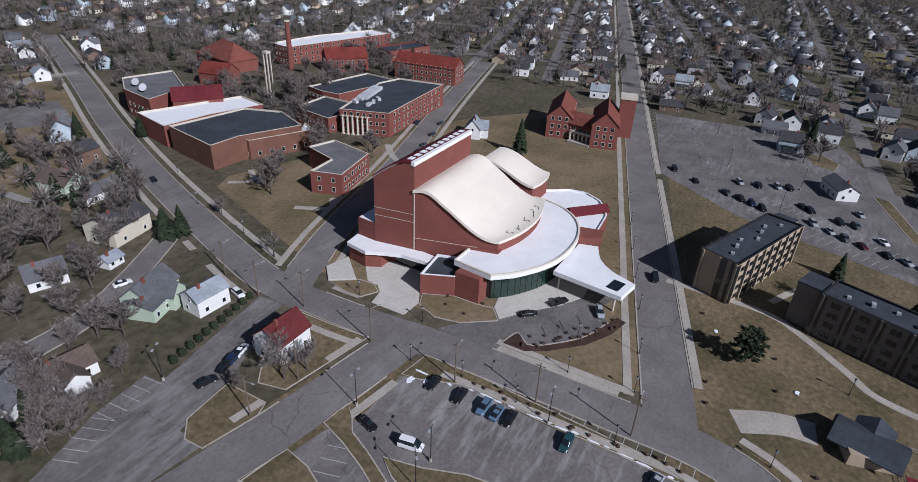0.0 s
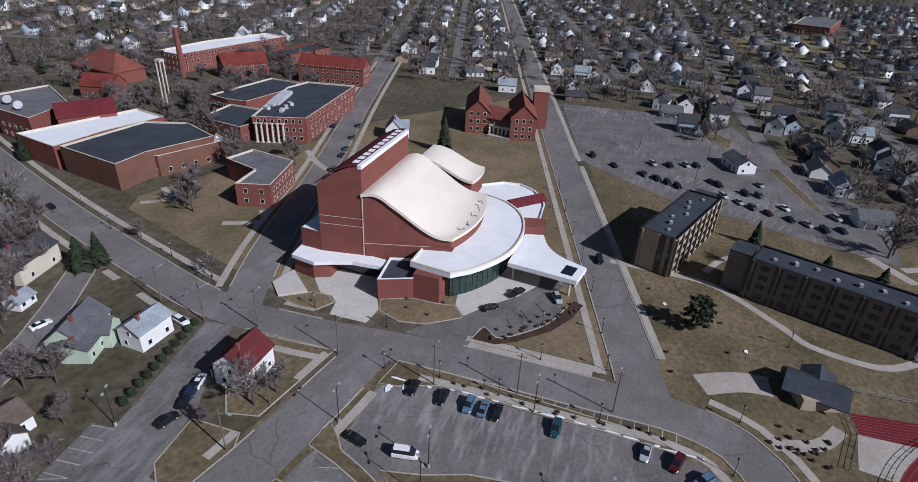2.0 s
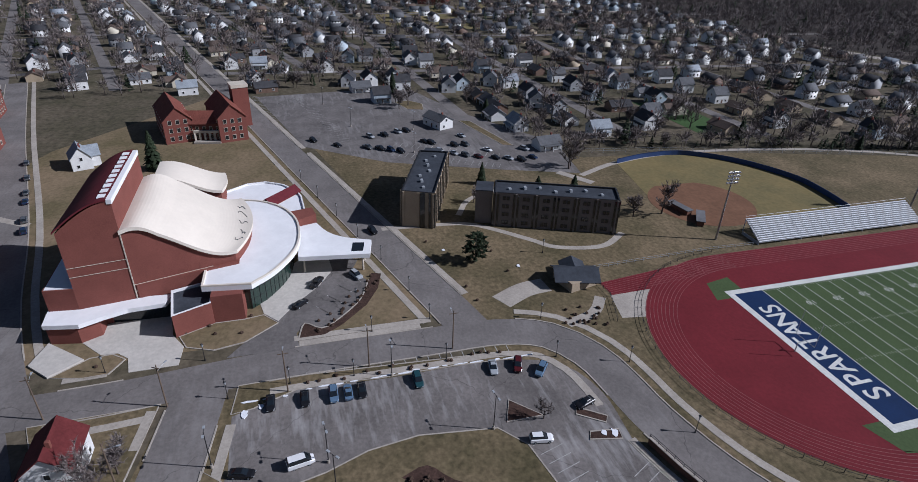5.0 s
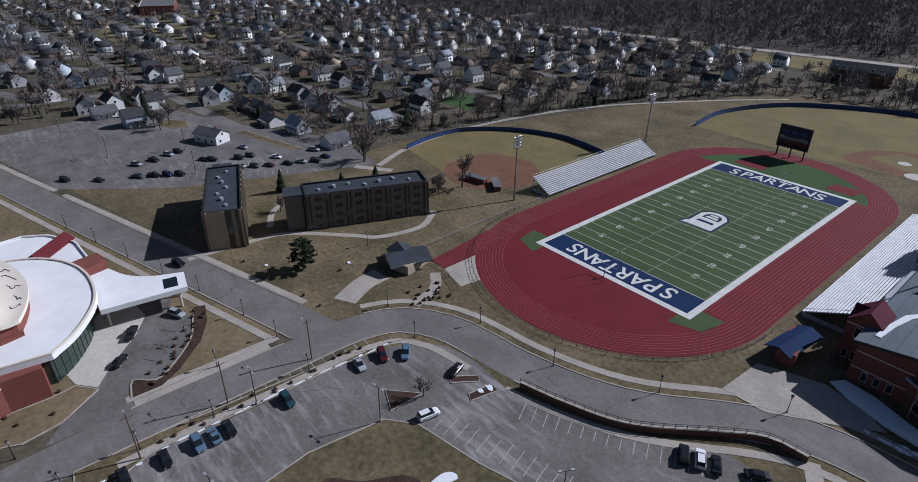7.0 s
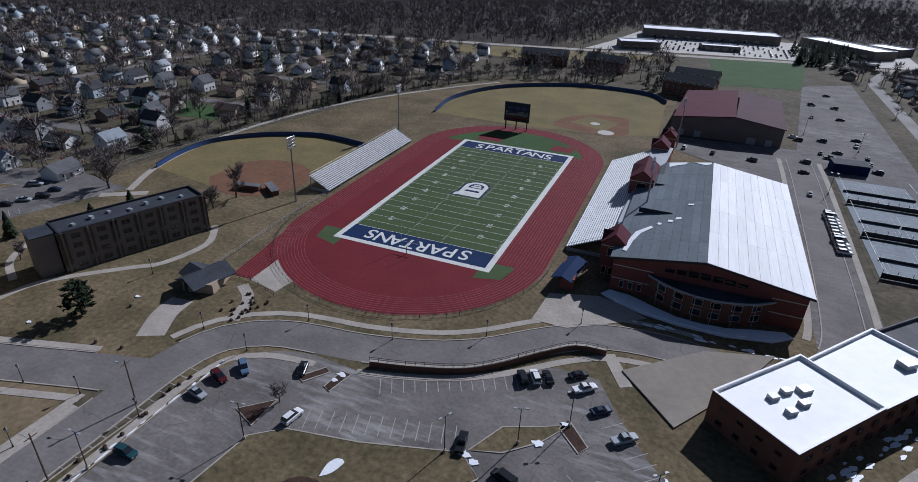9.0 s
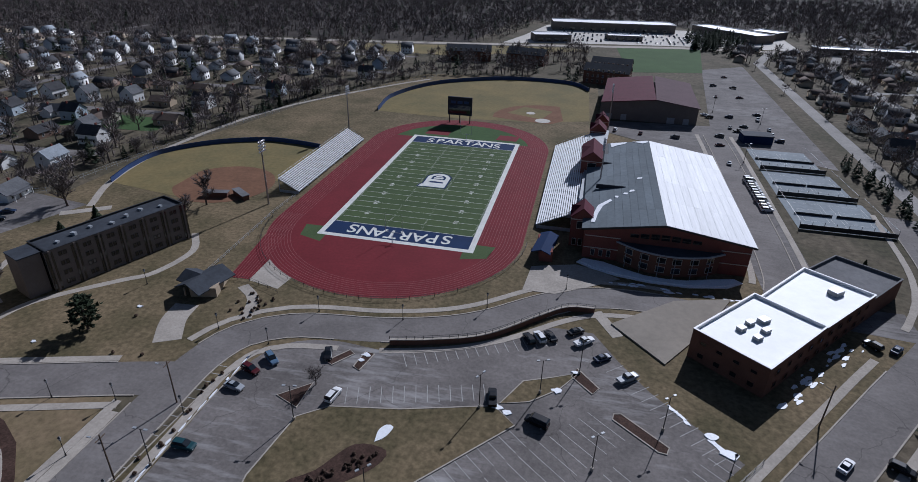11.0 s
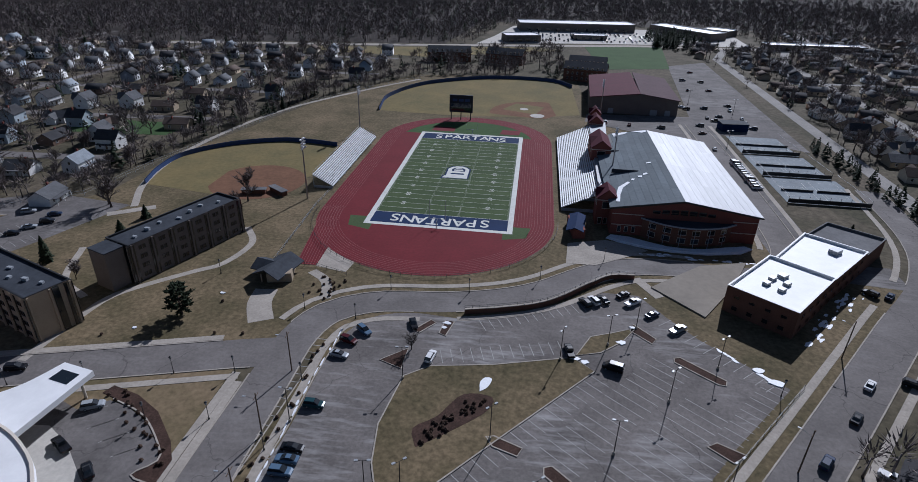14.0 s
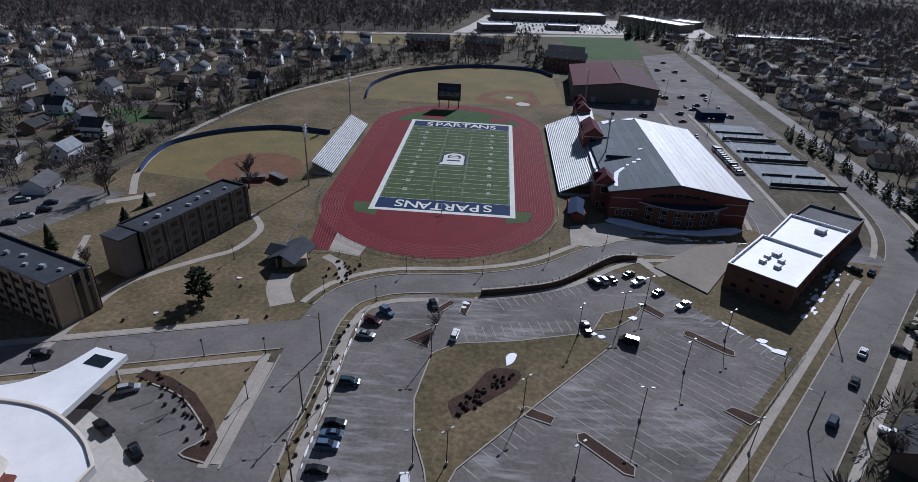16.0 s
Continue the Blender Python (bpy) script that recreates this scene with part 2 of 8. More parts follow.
class Shape:
    """Vertices and faces of one mesh; `at` is the place of its thing, in the world."""

    def __init__(self, at=(0, 0, 0)):
        self.v, self.f, self.at = [], [], at

    def add(self, verts, faces):
        n, (a, b, c) = len(self.v), self.at
        self.v += [(x - a, y - b, z - c) for x, y, z in verts]
        self.f += [tuple(i + n for i in f) for f in faces]
        return self

    def prism(self, poly, z0, z1, top=True, bottom=False):
        n = len(poly)
        if sum(poly[i - 1][0] * poly[i][1] - poly[i][0] * poly[i - 1][1] for i in range(n)) < 0:
            poly = poly[::-1]
        verts = [(x, y, z0) for x, y in poly] + [(x, y, z1) for x, y in poly]
        faces = [(i, (i + 1) % n, n + (i + 1) % n, n + i) for i in range(n)]
        if top:
            faces.append(tuple(range(n, 2 * n)))
        if bottom:
            faces.append(tuple(range(n - 1, -1, -1)))
        return self.add(verts, faces)

    def box(self, x, y, z, sx, sy, sz, turn=0.0):
        """A box on z, with its middle at x, y."""
        c, s = math.cos(radians(turn)), math.sin(radians(turn))
        poly = [(x + a * sx / 2 * c - b * sy / 2 * s, y + a * sx / 2 * s + b * sy / 2 * c) for a, b in ((-1, -1), (1, -1), (1, 1), (-1, 1))]
        return self.prism(poly, z, z + sz, True, True)

    def tube(self, p, q, r0, r1, n=6):
        p, q = Vector(p), Vector(q)
        d = (q - p).normalized()
        side = d.cross(Vector((0, 0, 1)) if abs(d.z) < 0.9 else Vector((1, 0, 0))).normalized()
        up = side.cross(d)
        ring = [(math.cos(i * math.tau / n), math.sin(i * math.tau / n)) for i in range(n)]
        verts = [tuple(p + (side * a + up * b) * r0) for a, b in ring] + [tuple(q + (side * a + up * b) * r1) for a, b in ring]
        return self.add(verts, [(i, n + i, n + (i + 1) % n, (i + 1) % n) for i in range(n)] + [tuple(range(n)), tuple(range(2 * n - 1, n - 1, -1))])

    def ribbon(self, line, width, z0, z1, offset=0.0, closed=False):
        """A band along a line of x, y, from z0 up to z1; offset shifts it to the left of the way."""
        pts = [Vector(p) for p in line]
        n = len(pts)
        verts = []
        for i, p in enumerate(pts):
            a = pts[i - 1] if i or closed else p
            b = pts[(i + 1) % n] if i < n - 1 or closed else p
            t = (b - a).normalized()
            k = Vector((-t.y, t.x))
            for w in (offset + width / 2, offset - width / 2):
                e = p + k * w
                verts += [(e.x, e.y, z0), (e.x, e.y, z1)]
        faces = []
        for i in range(n if closed else n - 1):
            a, b = 4 * i, 4 * ((i + 1) % n)
            faces += [(a + 1, a + 3, b + 3, b + 1), (a, a + 1, b + 1, b), (a + 3, a + 2, b + 2, b + 3)]
        if not closed:
            faces += [(0, 2, 3, 1), (4 * n - 4, 4 * n - 3, 4 * n - 1, 4 * n - 2)]
        return self.add(verts, faces)

    def mesh(self, name):
        m = bpy.data.meshes.new(name)
        m.from_pydata(self.v, [], self.f)
        m.update()
        return m


def part(name, shape, mat, parent=None, label="", smooth=False):
    m = shape.mesh(name)
    m.materials.append(mat)
    if smooth:
        m.polygons.foreach_set("use_smooth", [True] * len(m.polygons))
    ob = new(name, m)
    if parent:
        ob.parent = parent
    else:
        ob.location = shape.at
    return tagged(ob, label)


def thing(name, at, label, category, group="", kind=""):
    ob = new(name)
    ob.location = at
    ob.empty_display_size = 0.5
    return tagged(ob, label, category, group, kind)


def setting(name, shape, mat, label, category="ground"):
    return tagged(part(name, shape, mat), label, category, kind="structure")


def smooth_line(points, step=4.0):
    """A curve through the points (Catmull-Rom), about one point each step."""
    out, pts = [], [Vector(p) for p in points]
    pts = [2 * pts[0] - pts[1], *pts, 2 * pts[-1] - pts[-2]]
    for a, b, c, d in zip(pts, pts[1:], pts[2:], pts[3:]):
        n = max(1, int((c - b).length / step))
        for i in range(n):
            t = i / n
            out.append(0.5 * (2 * b + (c - a) * t + (2 * a - 5 * b + 4 * c - d) * t * t + (3 * b - a - 3 * c + d) * t ** 3))
    return [tuple(p) for p in out] + [tuple(pts[-2])]


def inset(poly, d):
    """The polygon drawn in by d (out: minus)."""
    n = len(poly)
    if sum(poly[i - 1][0] * poly[i][1] - poly[i][0] * poly[i - 1][1] for i in range(n)) < 0:
        poly = poly[::-1]
    out = []
    for i in range(n):
        a, p, b = Vector(poly[i - 1]), Vector(poly[i]), Vector(poly[(i + 1) % n])
        e, f = (p - a).normalized(), (b - p).normalized()
        k = Vector((-e.y - f.y, e.x + f.x)) / max(0.3, 1 + e.dot(f))
        q = p + k * d
        out.append((q.x, q.y))
    return out


# ---- ground, roads, pavements ----
setting("ground", Shape().prism([(-3200, -3200), (3200, -3200), (3200, 3600), (-3200, 3600)], -1.0, 0.0), SUBURB, "dull brown winter ground of grass and leaf litter")
CAMPUS = [(-34, -228), (-57, -296), (-66, -300), (-180, -262), (-262, -200), (-34, -136)]
EAST_LAWN = [(-250, -180), (-130, -48), (-128, 0), (-100, 110), (-60, 200), (60, 215), (66, 90), (110, 60), (128, -60), (146, -74), (60, -176), (24, -206), (-16, -198), (-16, -130), (-34, -128)]
setting("campus_lawn", Shape().prism(CAMPUS, -0.5, 0.03), LAWN, "dormant tan lawn of the campus", "lawn")
setting("sports_lawn", Shape().prism(EAST_LAWN, -0.5, 0.03), GRASS, "dormant brown grass round the sports ground", "lawn")

MAIN_ROAD = smooth_line([(-170, -600), (-109, -459), (-78, -389), (-51, -322), (-31, -264), (-23, -236), (-22, -211), (-24.6, -178), (-24.6, -142), (-24.2, -124), (-20, -112.5), (-11, -106), (-2, -103.8), (10, -102.2), (25, -98), (37.5, -91.5), (51.5, -79.7), (62.5, -73.5), (77, -71.5), (95, -73), (108, -70), (116, -58), (119, -30), (121, 60), (121, 100)])
NORTH_STREET = smooth_line([(-26, -130), (-36, -132.6), (-62, -140.3), (-113, -155.3), (-166, -171), (-289, -207), (-800, -357)], 20)
LOT_STREET = smooth_line([(-20, -191.5), (12, -196.8), (60, -206), (120, -218)], 8)
EAST_STREET = smooth_line([(46, -201), (60, -184), (95, -141), (130, -97.5), (152, -70), (165, -40), (172, 10)], 8)
CAMPUS_STREET = smooth_line([(-24, -229), (-42, -236), (-64, -243), (-110, -255), (-200, -283), (-300, -312)], 8)
HOUSE_STREET = smooth_line([(-32, -284), (-8, -270), (3, -264.5), (14, -260.7), (30, -259.5), (80, -262)], 8)
ROADS = [("road_main", MAIN_ROAD, 10.0), ("road_north", NORTH_STREET, 11.0), ("road_lot", LOT_STREET, 11.0), ("road_east", EAST_STREET, 10.5), ("road_campus", CAMPUS_STREET, 10.0), ("road_house", HOUSE_STREET, 7.0)]
for i, (name, line, width) in enumerate(ROADS):
    setting(name, Shape().ribbon(line, width, -0.3, 0.055 + 0.006 * i), ROAD, "worn grey asphalt road", "road")


def paved(name, poly, mat, label, z=0.05, category="pavement"):
    return setting(name, Shape().prism(poly, -0.4, z), mat, label, category)


LOT_WEST = smooth_line([(-16, -171), (-14.4, -154), (-14.5, -138), (-13.5, -124), (-9, -113.5), (1.5, -109), (16.7, -109.5), (26.5, -107), (38, -101.5), (54, -90)], 3) + [(64, -90), (70, -100), (76.5, -109), (93, -125.3), (75.6, -145.5), (40, -190), (0, -176)]
paved("parking_lot", [(-10.8, -185), (-16, -171)] + LOT_WEST[1:-2] + [(62.8, -161.8), (44, -184), (24, -192), (9.5, -189), (4, -185)], LOT, "salt-streaked grey asphalt car park", 0.045, "car park")
paved("north_lot", [(-166, -163), (-250, -184), (-256, -128), (-251, -98), (-205, -83), (-150, -52), (-114, -57), (-124, -87), (-141, -131)], ASPHALT, "grey asphalt car park with faded bays", 0.045, "car park")
paved("house_lot", [(46, -224.5), (38.3, -227.0), (30.4, -230.2), (17.9, -231.6), (17.6, -227), (-16.3, -233), (-17, -226), (8, -216), (24.3, -212.5), (24.5, -206), (60, -210), (60, -224)], ASPHALT, "patched grey asphalt yard with parking bays", 0.045, "car park")
paved("gym_lot", [(111, -70), (111, 62), (60, 95), (62, 112), (122, 118), (140, 285), (175, 310), (168, 60), (131, 84), (128, -60), (146, -60), (146, -74)], ASPHALT, "grey asphalt car park with cars", 0.045, "car park")


# ---- stadium: track, turf, painted words ----
def stadium_line(x0, half, radius, steps=40):
    """A running track's outline: two straights and two half circles."""
    out = []
    for i in range(steps + 1):
        a = math.pi * i / steps
        out.append((x0 + radius * math.cos(a), half + radius * math.sin(a)))
    out += [(2 * x0 - x, -y) for x, y in out]
    return out


TX, TH, TR = -1.9, 46.5, 42.7
running_track = setting("running_track", Shape().prism(stadium_line(TX, TH, TR), -0.4, 0.07), TRACK, "red rubber running track with white lanes", "track")
setting("track_extension", Shape().prism([(-44.6, -40), (-38.4, -88.8), (-32.0, -88.4), (-32.6, -68)], -0.4, 0.062), TRACK, "red sprint lanes running past the bend", "track")
for i in range(9):
    r = TR - 0.15 - i * 0.98
    line = Shape().ribbon(stadium_line(TX, TH, r), 0.13, 0.07, 0.078, closed=True)
    part("lane_line", line, LANE, running_track)
for i in range(8):
    part("lane_line", Shape().ribbon([(-44.2 + i * 1.0, -44), (-38.2 + i * 0.86, -88.6)], 0.13, 0.07, 0.078), LANE, running_track)
setting("apron", Shape().prism([(-32.0, -88.9), (-22, -91), (-21, -84), (-33, -68)], -0.4, 0.052), CONCRETE, "grey concrete apron beside the track", "pavement")
for sx in (-1, 1):
    setting("corner_turf", Shape().prism([(sx * 23, -61.5), (sx * 31, -59), (sx * 32.5, -51), (sx * 23, -51)], -0.3, 0.078), TURF, "small green turf corner of the field", "turf")
far_d = [(x, y) for x, y in stadium_line(TX, TH, 33.5) if y > 52]
setting("end_turf", Shape().prism(far_d, -0.3, 0.076), GREEN_FIELD, "green grass behind the far end zone", "turf")
setting("jump_pad", Shape().prism([(-22, 60), (-10, 60), (-10, 67), (-21, 68)], -0.3, 0.082), TRACK, "red rubber pad of the jumping area", "track")
setting("jump_pad", Shape().prism([(14, 60), (24, 60), (25, 68), (15, 68)], -0.3, 0.082), TRACK, "red rubber pad of the jumping area", "track")

FX, FY, FG = 24.38, 54.86, 45.72
field = setting("football_field", Shape().prism([(-FX, -FG), (FX, -FG), (FX, FG), (-FX, FG)], -0.3, 0.09), TURF, "green artificial turf with white yard lines", "field")
rim = Shape()
for a, b, c, d in ((-FX - 1.9, -FY - 1.9, FX + 1.9, -FY), (-FX - 1.9, FY, FX + 1.9, FY + 1.9), (-FX - 1.9, -FY, -FX, FY), (FX, -FY, FX + 1.9, FY)):
    rim.prism([(a, b), (c, b), (c, d), (a, d)], -0.2, 0.092)
part("border", rim, LINE, field, "broad white border")
for s in (-1, 1):
    part("end_zone", Shape().prism([(-FX, s * FG), (FX, s * FG), (FX, s * FY), (-FX, s * FY)], -0.2, 0.094), NAVY, field, "navy blue end zone")
    part("goal_line", Shape().prism([(-FX, s * FG - 0.1), (FX, s * FG - 0.1), (FX, s * FG + 0.1), (-FX, s * FG + 0.1)], 0, 0.1), LINE, field)
# alternate mown bands
for i in range(-10, 10, 2):
    y = i * 4.572
    part("turf_band", Shape().prism([(-FX, y), (FX, y), (FX, y + 4.572), (-FX, y + 4.572)], 0, 0.0945), material("darker_turf", (0.060, 0.091, 0.037), 0.9, 0.85, 1.5, 0.06, amount=0.3) if i == -10 else bpy.data.materials["darker_turf"], field)
for i in range(-9, 10):
    part("yard_line", Shape().ribbon([(-FX, i * 4.572), (FX, i * 4.572)], 0.14, 0.0, 0.099), LINE, field)
for sx in (-24, -6.1, 6.1, 24):
    hashes = Shape()
    for i in range(-50, 51):
        hashes.box(sx, i * 0.9144, 0, 0.6, 0.1, 0.099)
    part("hash_marks", hashes, LINE, field)


def words(body, size, x, y, z, turn, mat, parent, name="word", wide=1.0, label=""):
    """Flat letters of the built-in font, their middle at x, y."""
    c = bpy.data.curves.new(name, "FONT")
    c.body, c.size, c.align_x, c.align_y, c.extrude = body, size, "CENTER", "CENTER", 0.004
    c.offset = 0.012 * size
    ob = new(name, c)
    m = bpy.data.meshes.new_from_object(ob.evaluated_get(bpy.context.evaluated_depsgraph_get()))
    bpy.data.objects.remove(ob)
    m.transform(pose(x, y, z, 0, 0, turn) @ Matrix.Diagonal((wide, 1, 1, 1)))
    m.materials.clear()
    m.materials.append(mat)
    o = new(name, m)
    o.parent = parent
    return tagged(o, label)


for s, turn in ((-1, 180), (1, 0)):
    word = "SPARTANS"
    for i, ch in enumerate(word):
        k = (i - 3.5) / 3.5
        x = k * 16.2
        w = words(ch, 8.3, x if s > 0 else -x, s * (50.1 + 0.9 * (1 - k * k) - 0.3), 0.1, turn - 0 * k, LINE, field, "letter", 0.9)
for s in (-1, 1):
    for i, n in enumerate((10, 20, 30, 40, 50, 40, 30, 20, 10)):
        words(f"{n // 10} 0", 2.3, s * 16.2, (i - 4) * 9.144, 0.1, 90 * s, LINE, field, "yard_number", 1.0)
# middle emblem: a plain block form in white on navy, its foot towards the home side
def emblem_layer(name, u0, u1, v, cut, z, mat):
    """A D-like outline from u0 to u1 along the field and v to both sides, its far corners cut."""
    poly = [(u0, -v), (u1 - cut, -v), (u1 - cut * 0.3, -v + cut * 0.45), (u1, -v + cut), (u1, v - cut), (u1 - cut * 0.3, v - cut * 0.45), (u1 - cut, v), (u0, v)]
    part(name, Shape().prism([(-q, p) for p, q in poly], 0.0, z), mat, field, f"{'white' if mat is LINE else 'navy'} layer of the middle emblem")


emblem_layer("emblem_outline", -7.9, 7.9, 5.3, 3.8, 0.101, NAVY)
part("emblem_serif", Shape().prism([(-6.6, -8.3), (-4.6, -8.3), (-4.6, -4.0), (-6.0, -4.6)], 0.0, 0.1015), NAVY, field)
emblem_layer("emblem_body", -7.2, 7.2, 4.6, 3.4, 0.104, LINE)
part("emblem_serif", Shape().prism([(-5.9, -7.5), (-4.4, -7.5), (-4.4, -4.6), (-5.4, -5.2)], 0.0, 0.1045), LINE, field, "white serif of the middle emblem")
part("emblem_slot", Shape().prism([(3.0, -2.9), (2.6, -1.3), (-2.6, -1.3), (-3.0, -2.9)], 0.0, 0.107), NAVY, field)
emblem_layer("emblem_core", 0.9, 5.4, 2.9, 1.9, 0.107, NAVY)
emblem_layer("emblem_crest", 1.6, 3.0, 2.1, 0.5, 0.110, LINE)
emblem_layer("emblem_plume", 3.6, 4.7, 1.5, 0.6, 0.110, LINE)
for i in range(6):
    part("lane_line", Shape().ribbon([(26.8 + i * 1.05, -50), (26.8 + i * 1.05, 56)], 0.12, 0.07, 0.078), LANE, running_track)


def goal_post(y, s):
    g = thing("goal_post", (0, y, 0.07), "slim grey steel goal post with tall uprights behind the end zone", "goal post", "goal posts")
    o = (0, y, 0.07)
    part("base", Shape(o).tube((0, y + s * 2, 0), (0, y + s * 2, 2.6), 0.13, 0.13), METAL_GREY, g)
    part("gooseneck", Shape(o).tube((0, y + s * 2, 2.6), (0, y, 3.05), 0.1, 0.1), METAL_GREY, g)
    part("crossbar", Shape(o).tube((-2.8, y, 3.05), (2.8, y, 3.05), 0.08, 0.08), METAL_GREY, g)
    for x in (-2.8, 2.8):
        part("upright", Shape(o).tube((x, y, 3.05), (x, y, 10), 0.06, 0.06), METAL_GREY, g)


goal_post(-FY - 0.3, -1)
goal_post(FY + 0.3, 1)


def scoreboard():
    o = (-9.5, 84, 0)
    t = thing("scoreboard", o, "tall dark navy scoreboard on steel columns", "scoreboard")
    for x in (-15, -9.5, -4):
        part("column", Shape(o).box(x, 84, 0, 0.5, 0.5, 5.0), BLACK_METAL, t)
    part("cabinet", Shape(o).box(-9.5, 84, 4.2, 13.0, 0.8, 9.6), material("scoreboard_navy", (0.010, 0.013, 0.028), 0.6, 0.8, 1, 0.2, amount=0.2), t)
    part("screen", Shape(o).box(-9.5, 83.55, 5.2, 11.4, 0.06, 4.2), GLASS_DARK, t, "dark glass display")
    for x in (-13, -9.5, -6):
        part("panel", Shape(o).box(x, 83.55, 10.3, 2.6, 0.06, 1.4), BLUE_PAD, t, "blue panel")


scoreboard()


def bleachers(name, x0, x1, y0, y1, rows, base, top, label, side):
    """Benches in rising rows from x0 (low) to x1 (high)."""
    o = ((x0 + x1) / 2, (y0 + y1) / 2, 0)
    t = thing(name, o, label, "bleachers")
    for k in range(9):
        frame_shape = Shape(o)
        y = y0 + (y1 - y0) * k / 8
        frame_shape.prism([(x0, y - 0.1), (x1, y - 0.1), (x1, y + 0.1), (x0, y + 0.1)], 0, base)
        frame_shape.tube((x0, y, base), (x1, y, top), 0.1, 0.1, 4)
        frame_shape.box(x1, y, 0, 0.2, 0.2, top)
        part("frame", frame_shape, METAL_GREY, t)
    for r in range(rows):
        f = r / (rows - 1)
        x, z = x0 + (x1 - x0) * f, base + (top - base) * f
        part("tread", Shape(o).prism([(x - 0.25 * side, y0), (x + 0.3 * side, y0), (x + 0.3 * side, y1), (x - 0.25 * side, y1)], z - 0.05, z, True, True), METAL_GREY, t)
        part("bench", Shape(o).box(x + 0.1 * side, (y0 + y1) / 2, z + 0.25, 0.5, y1 - y0, 0.06), BENCH, t)
    rail = Shape(o)
    for a, b in (((x1 + 0.4 * side, y0, top + 1.1), (x1 + 0.4 * side, y1, top + 1.1)), ((x0, y0, base + 1.1), (x1, y0, top + 1.1)), ((x0, y1, base + 1.1), (x1, y1, top + 1.1))):
        rail.tube(a, b, 0.05, 0.05, 4)
    part("rail", rail, METAL_GREY, t)
    return t


bleachers("visitor_bleachers", -46.8, -54.5, -28, 40, 12, 1.0, 5.2, "white aluminium bleachers on steel frames beside the track", -1)
bleachers("home_bleachers", 43.5, 58.0, -33, 56, 20, 1.2, 8.0, "large white aluminium grandstand rising from the track", 1)


def flood_light(x, y, h, turn):
    o = (x, y, 0)
    t = thing("flood_light", o, "tall steel floodlight mast with a rack of lamps", "floodlight", "stadium floodlights")
    part("mast", Shape(o).tube((x, y, 0), (x, y, h), 0.35, 0.2, 8), STEEL, t)
    c, s = math.cos(radians(turn)), math.sin(radians(turn))
    for k in range(4):
        z = h - 0.4 - k * 1.1
        part("crossarm", Shape(o).tube((x - 2 * c, y - 2 * s, z), (x + 2 * c, y + 2 * s, z), 0.08, 0.08, 4), STEEL, t)
        for i in range(5):
            d = -1.8 + i * 0.9
            part("lamp_head", Shape(o).tube((x + d * c - 0.1 * s, y + d * s + 0.1 * c, z), (x + d * c - 0.6 * s, y + d * s + 0.6 * c, z - 0.25), 0.2, 0.36, 8), METAL_WHITE, t)


for x, y, h, a in ((-53, -39.4, 24, -90), (-57.2, 47.6, 24, -90), (63.5, -8.4, 26, 90), (67.8, 94, 24, 90)):
    flood_light(x, y, h, a)

# ---- ball fields ----
softball = smooth_line([(-121, -37), (-125, -20), (-124, -2), (-111, 15.3), (-91, 26), (-76, 26.5), (-61.7, 24)], 3)
setting("softball_outfield", Shape().prism(softball + [(-60, -15), (-70, -42), (-78, -44)], -0.3, 0.05), OUTFIELD, "dormant tan outfield of the softball field", "ball field")
clay = [(-79 + 19 * math.cos(a), -26 + 19 * math.sin(a)) for a in [math.tau * i / 40 for i in range(40)]]
setting("softball_infield", Shape().prism([p for p in clay if p[0] > -97], -0.3, 0.065), INFIELD, "reddish brown clay infield", "ball field")
fence = thing("outfield_fence", (-100, 0, 0), "low curved outfield fence with blue padding", "fence")
part("padding", Shape((-100, 0, 0)).ribbon(softball, 0.25, 0, 1.9), BLUE_PAD, fence)
part("top_rail", Shape((-100, 0, 0)).ribbon(softball, 0.3, 1.9, 2.05), NAVY, fence)
ballpark = smooth_line([(-59, 94), (-61, 128), (-45, 168), (-12, 194), (16, 201), (44, 197), (56, 180)], 4)
setting("baseball_outfield", Shape().prism(ballpark + [(58, 108), (28, 96), (-20, 92)], -0.3, 0.05), OUTFIELD, "dormant tan baseball outfield", "ball field")
base_c = (34, 106)
setting("baseball_infield", Shape().prism([(base_c[0] + 29 * math.cos(a), base_c[1] + 29 * math.sin(a)) for a in [radians(78 + 112 * i / 30) for i in range(31)]] + [(22, 97), (38, 96), (44, 104)], -0.3, 0.06), INFIELD, "brown clay arc of the baseball infield", "ball field")
setting("infield_grass", Shape().prism([(32, 104), (12, 112), (20, 128), (37, 122)], -0.2, 0.072), OUTFIELD, "tan grass diamond inside the clay", "ball field")
for x, y, r in ((33, 101, 4.2), (25, 115, 2.6)):
    setting("mound", Shape().prism([(x + r * math.cos(a), y + r * math.sin(a)) for a in [math.tau * i / 20 for i in range(20)]], -0.2, 0.085), PLAZA, "pale clay circle", "ball field")
fence = thing("ballpark_fence", (-20, 160, 0), "dark blue padded fence curving round the ballpark", "fence")
part("padding", Shape((-20, 160, 0)).ribbon(ballpark, 0.25, 0, 2.2), BLUE_PAD, fence)
part("top_rail", Shape((-20, 160, 0)).ribbon(ballpark, 0.3, 2.2, 2.35), NAVY, fence)
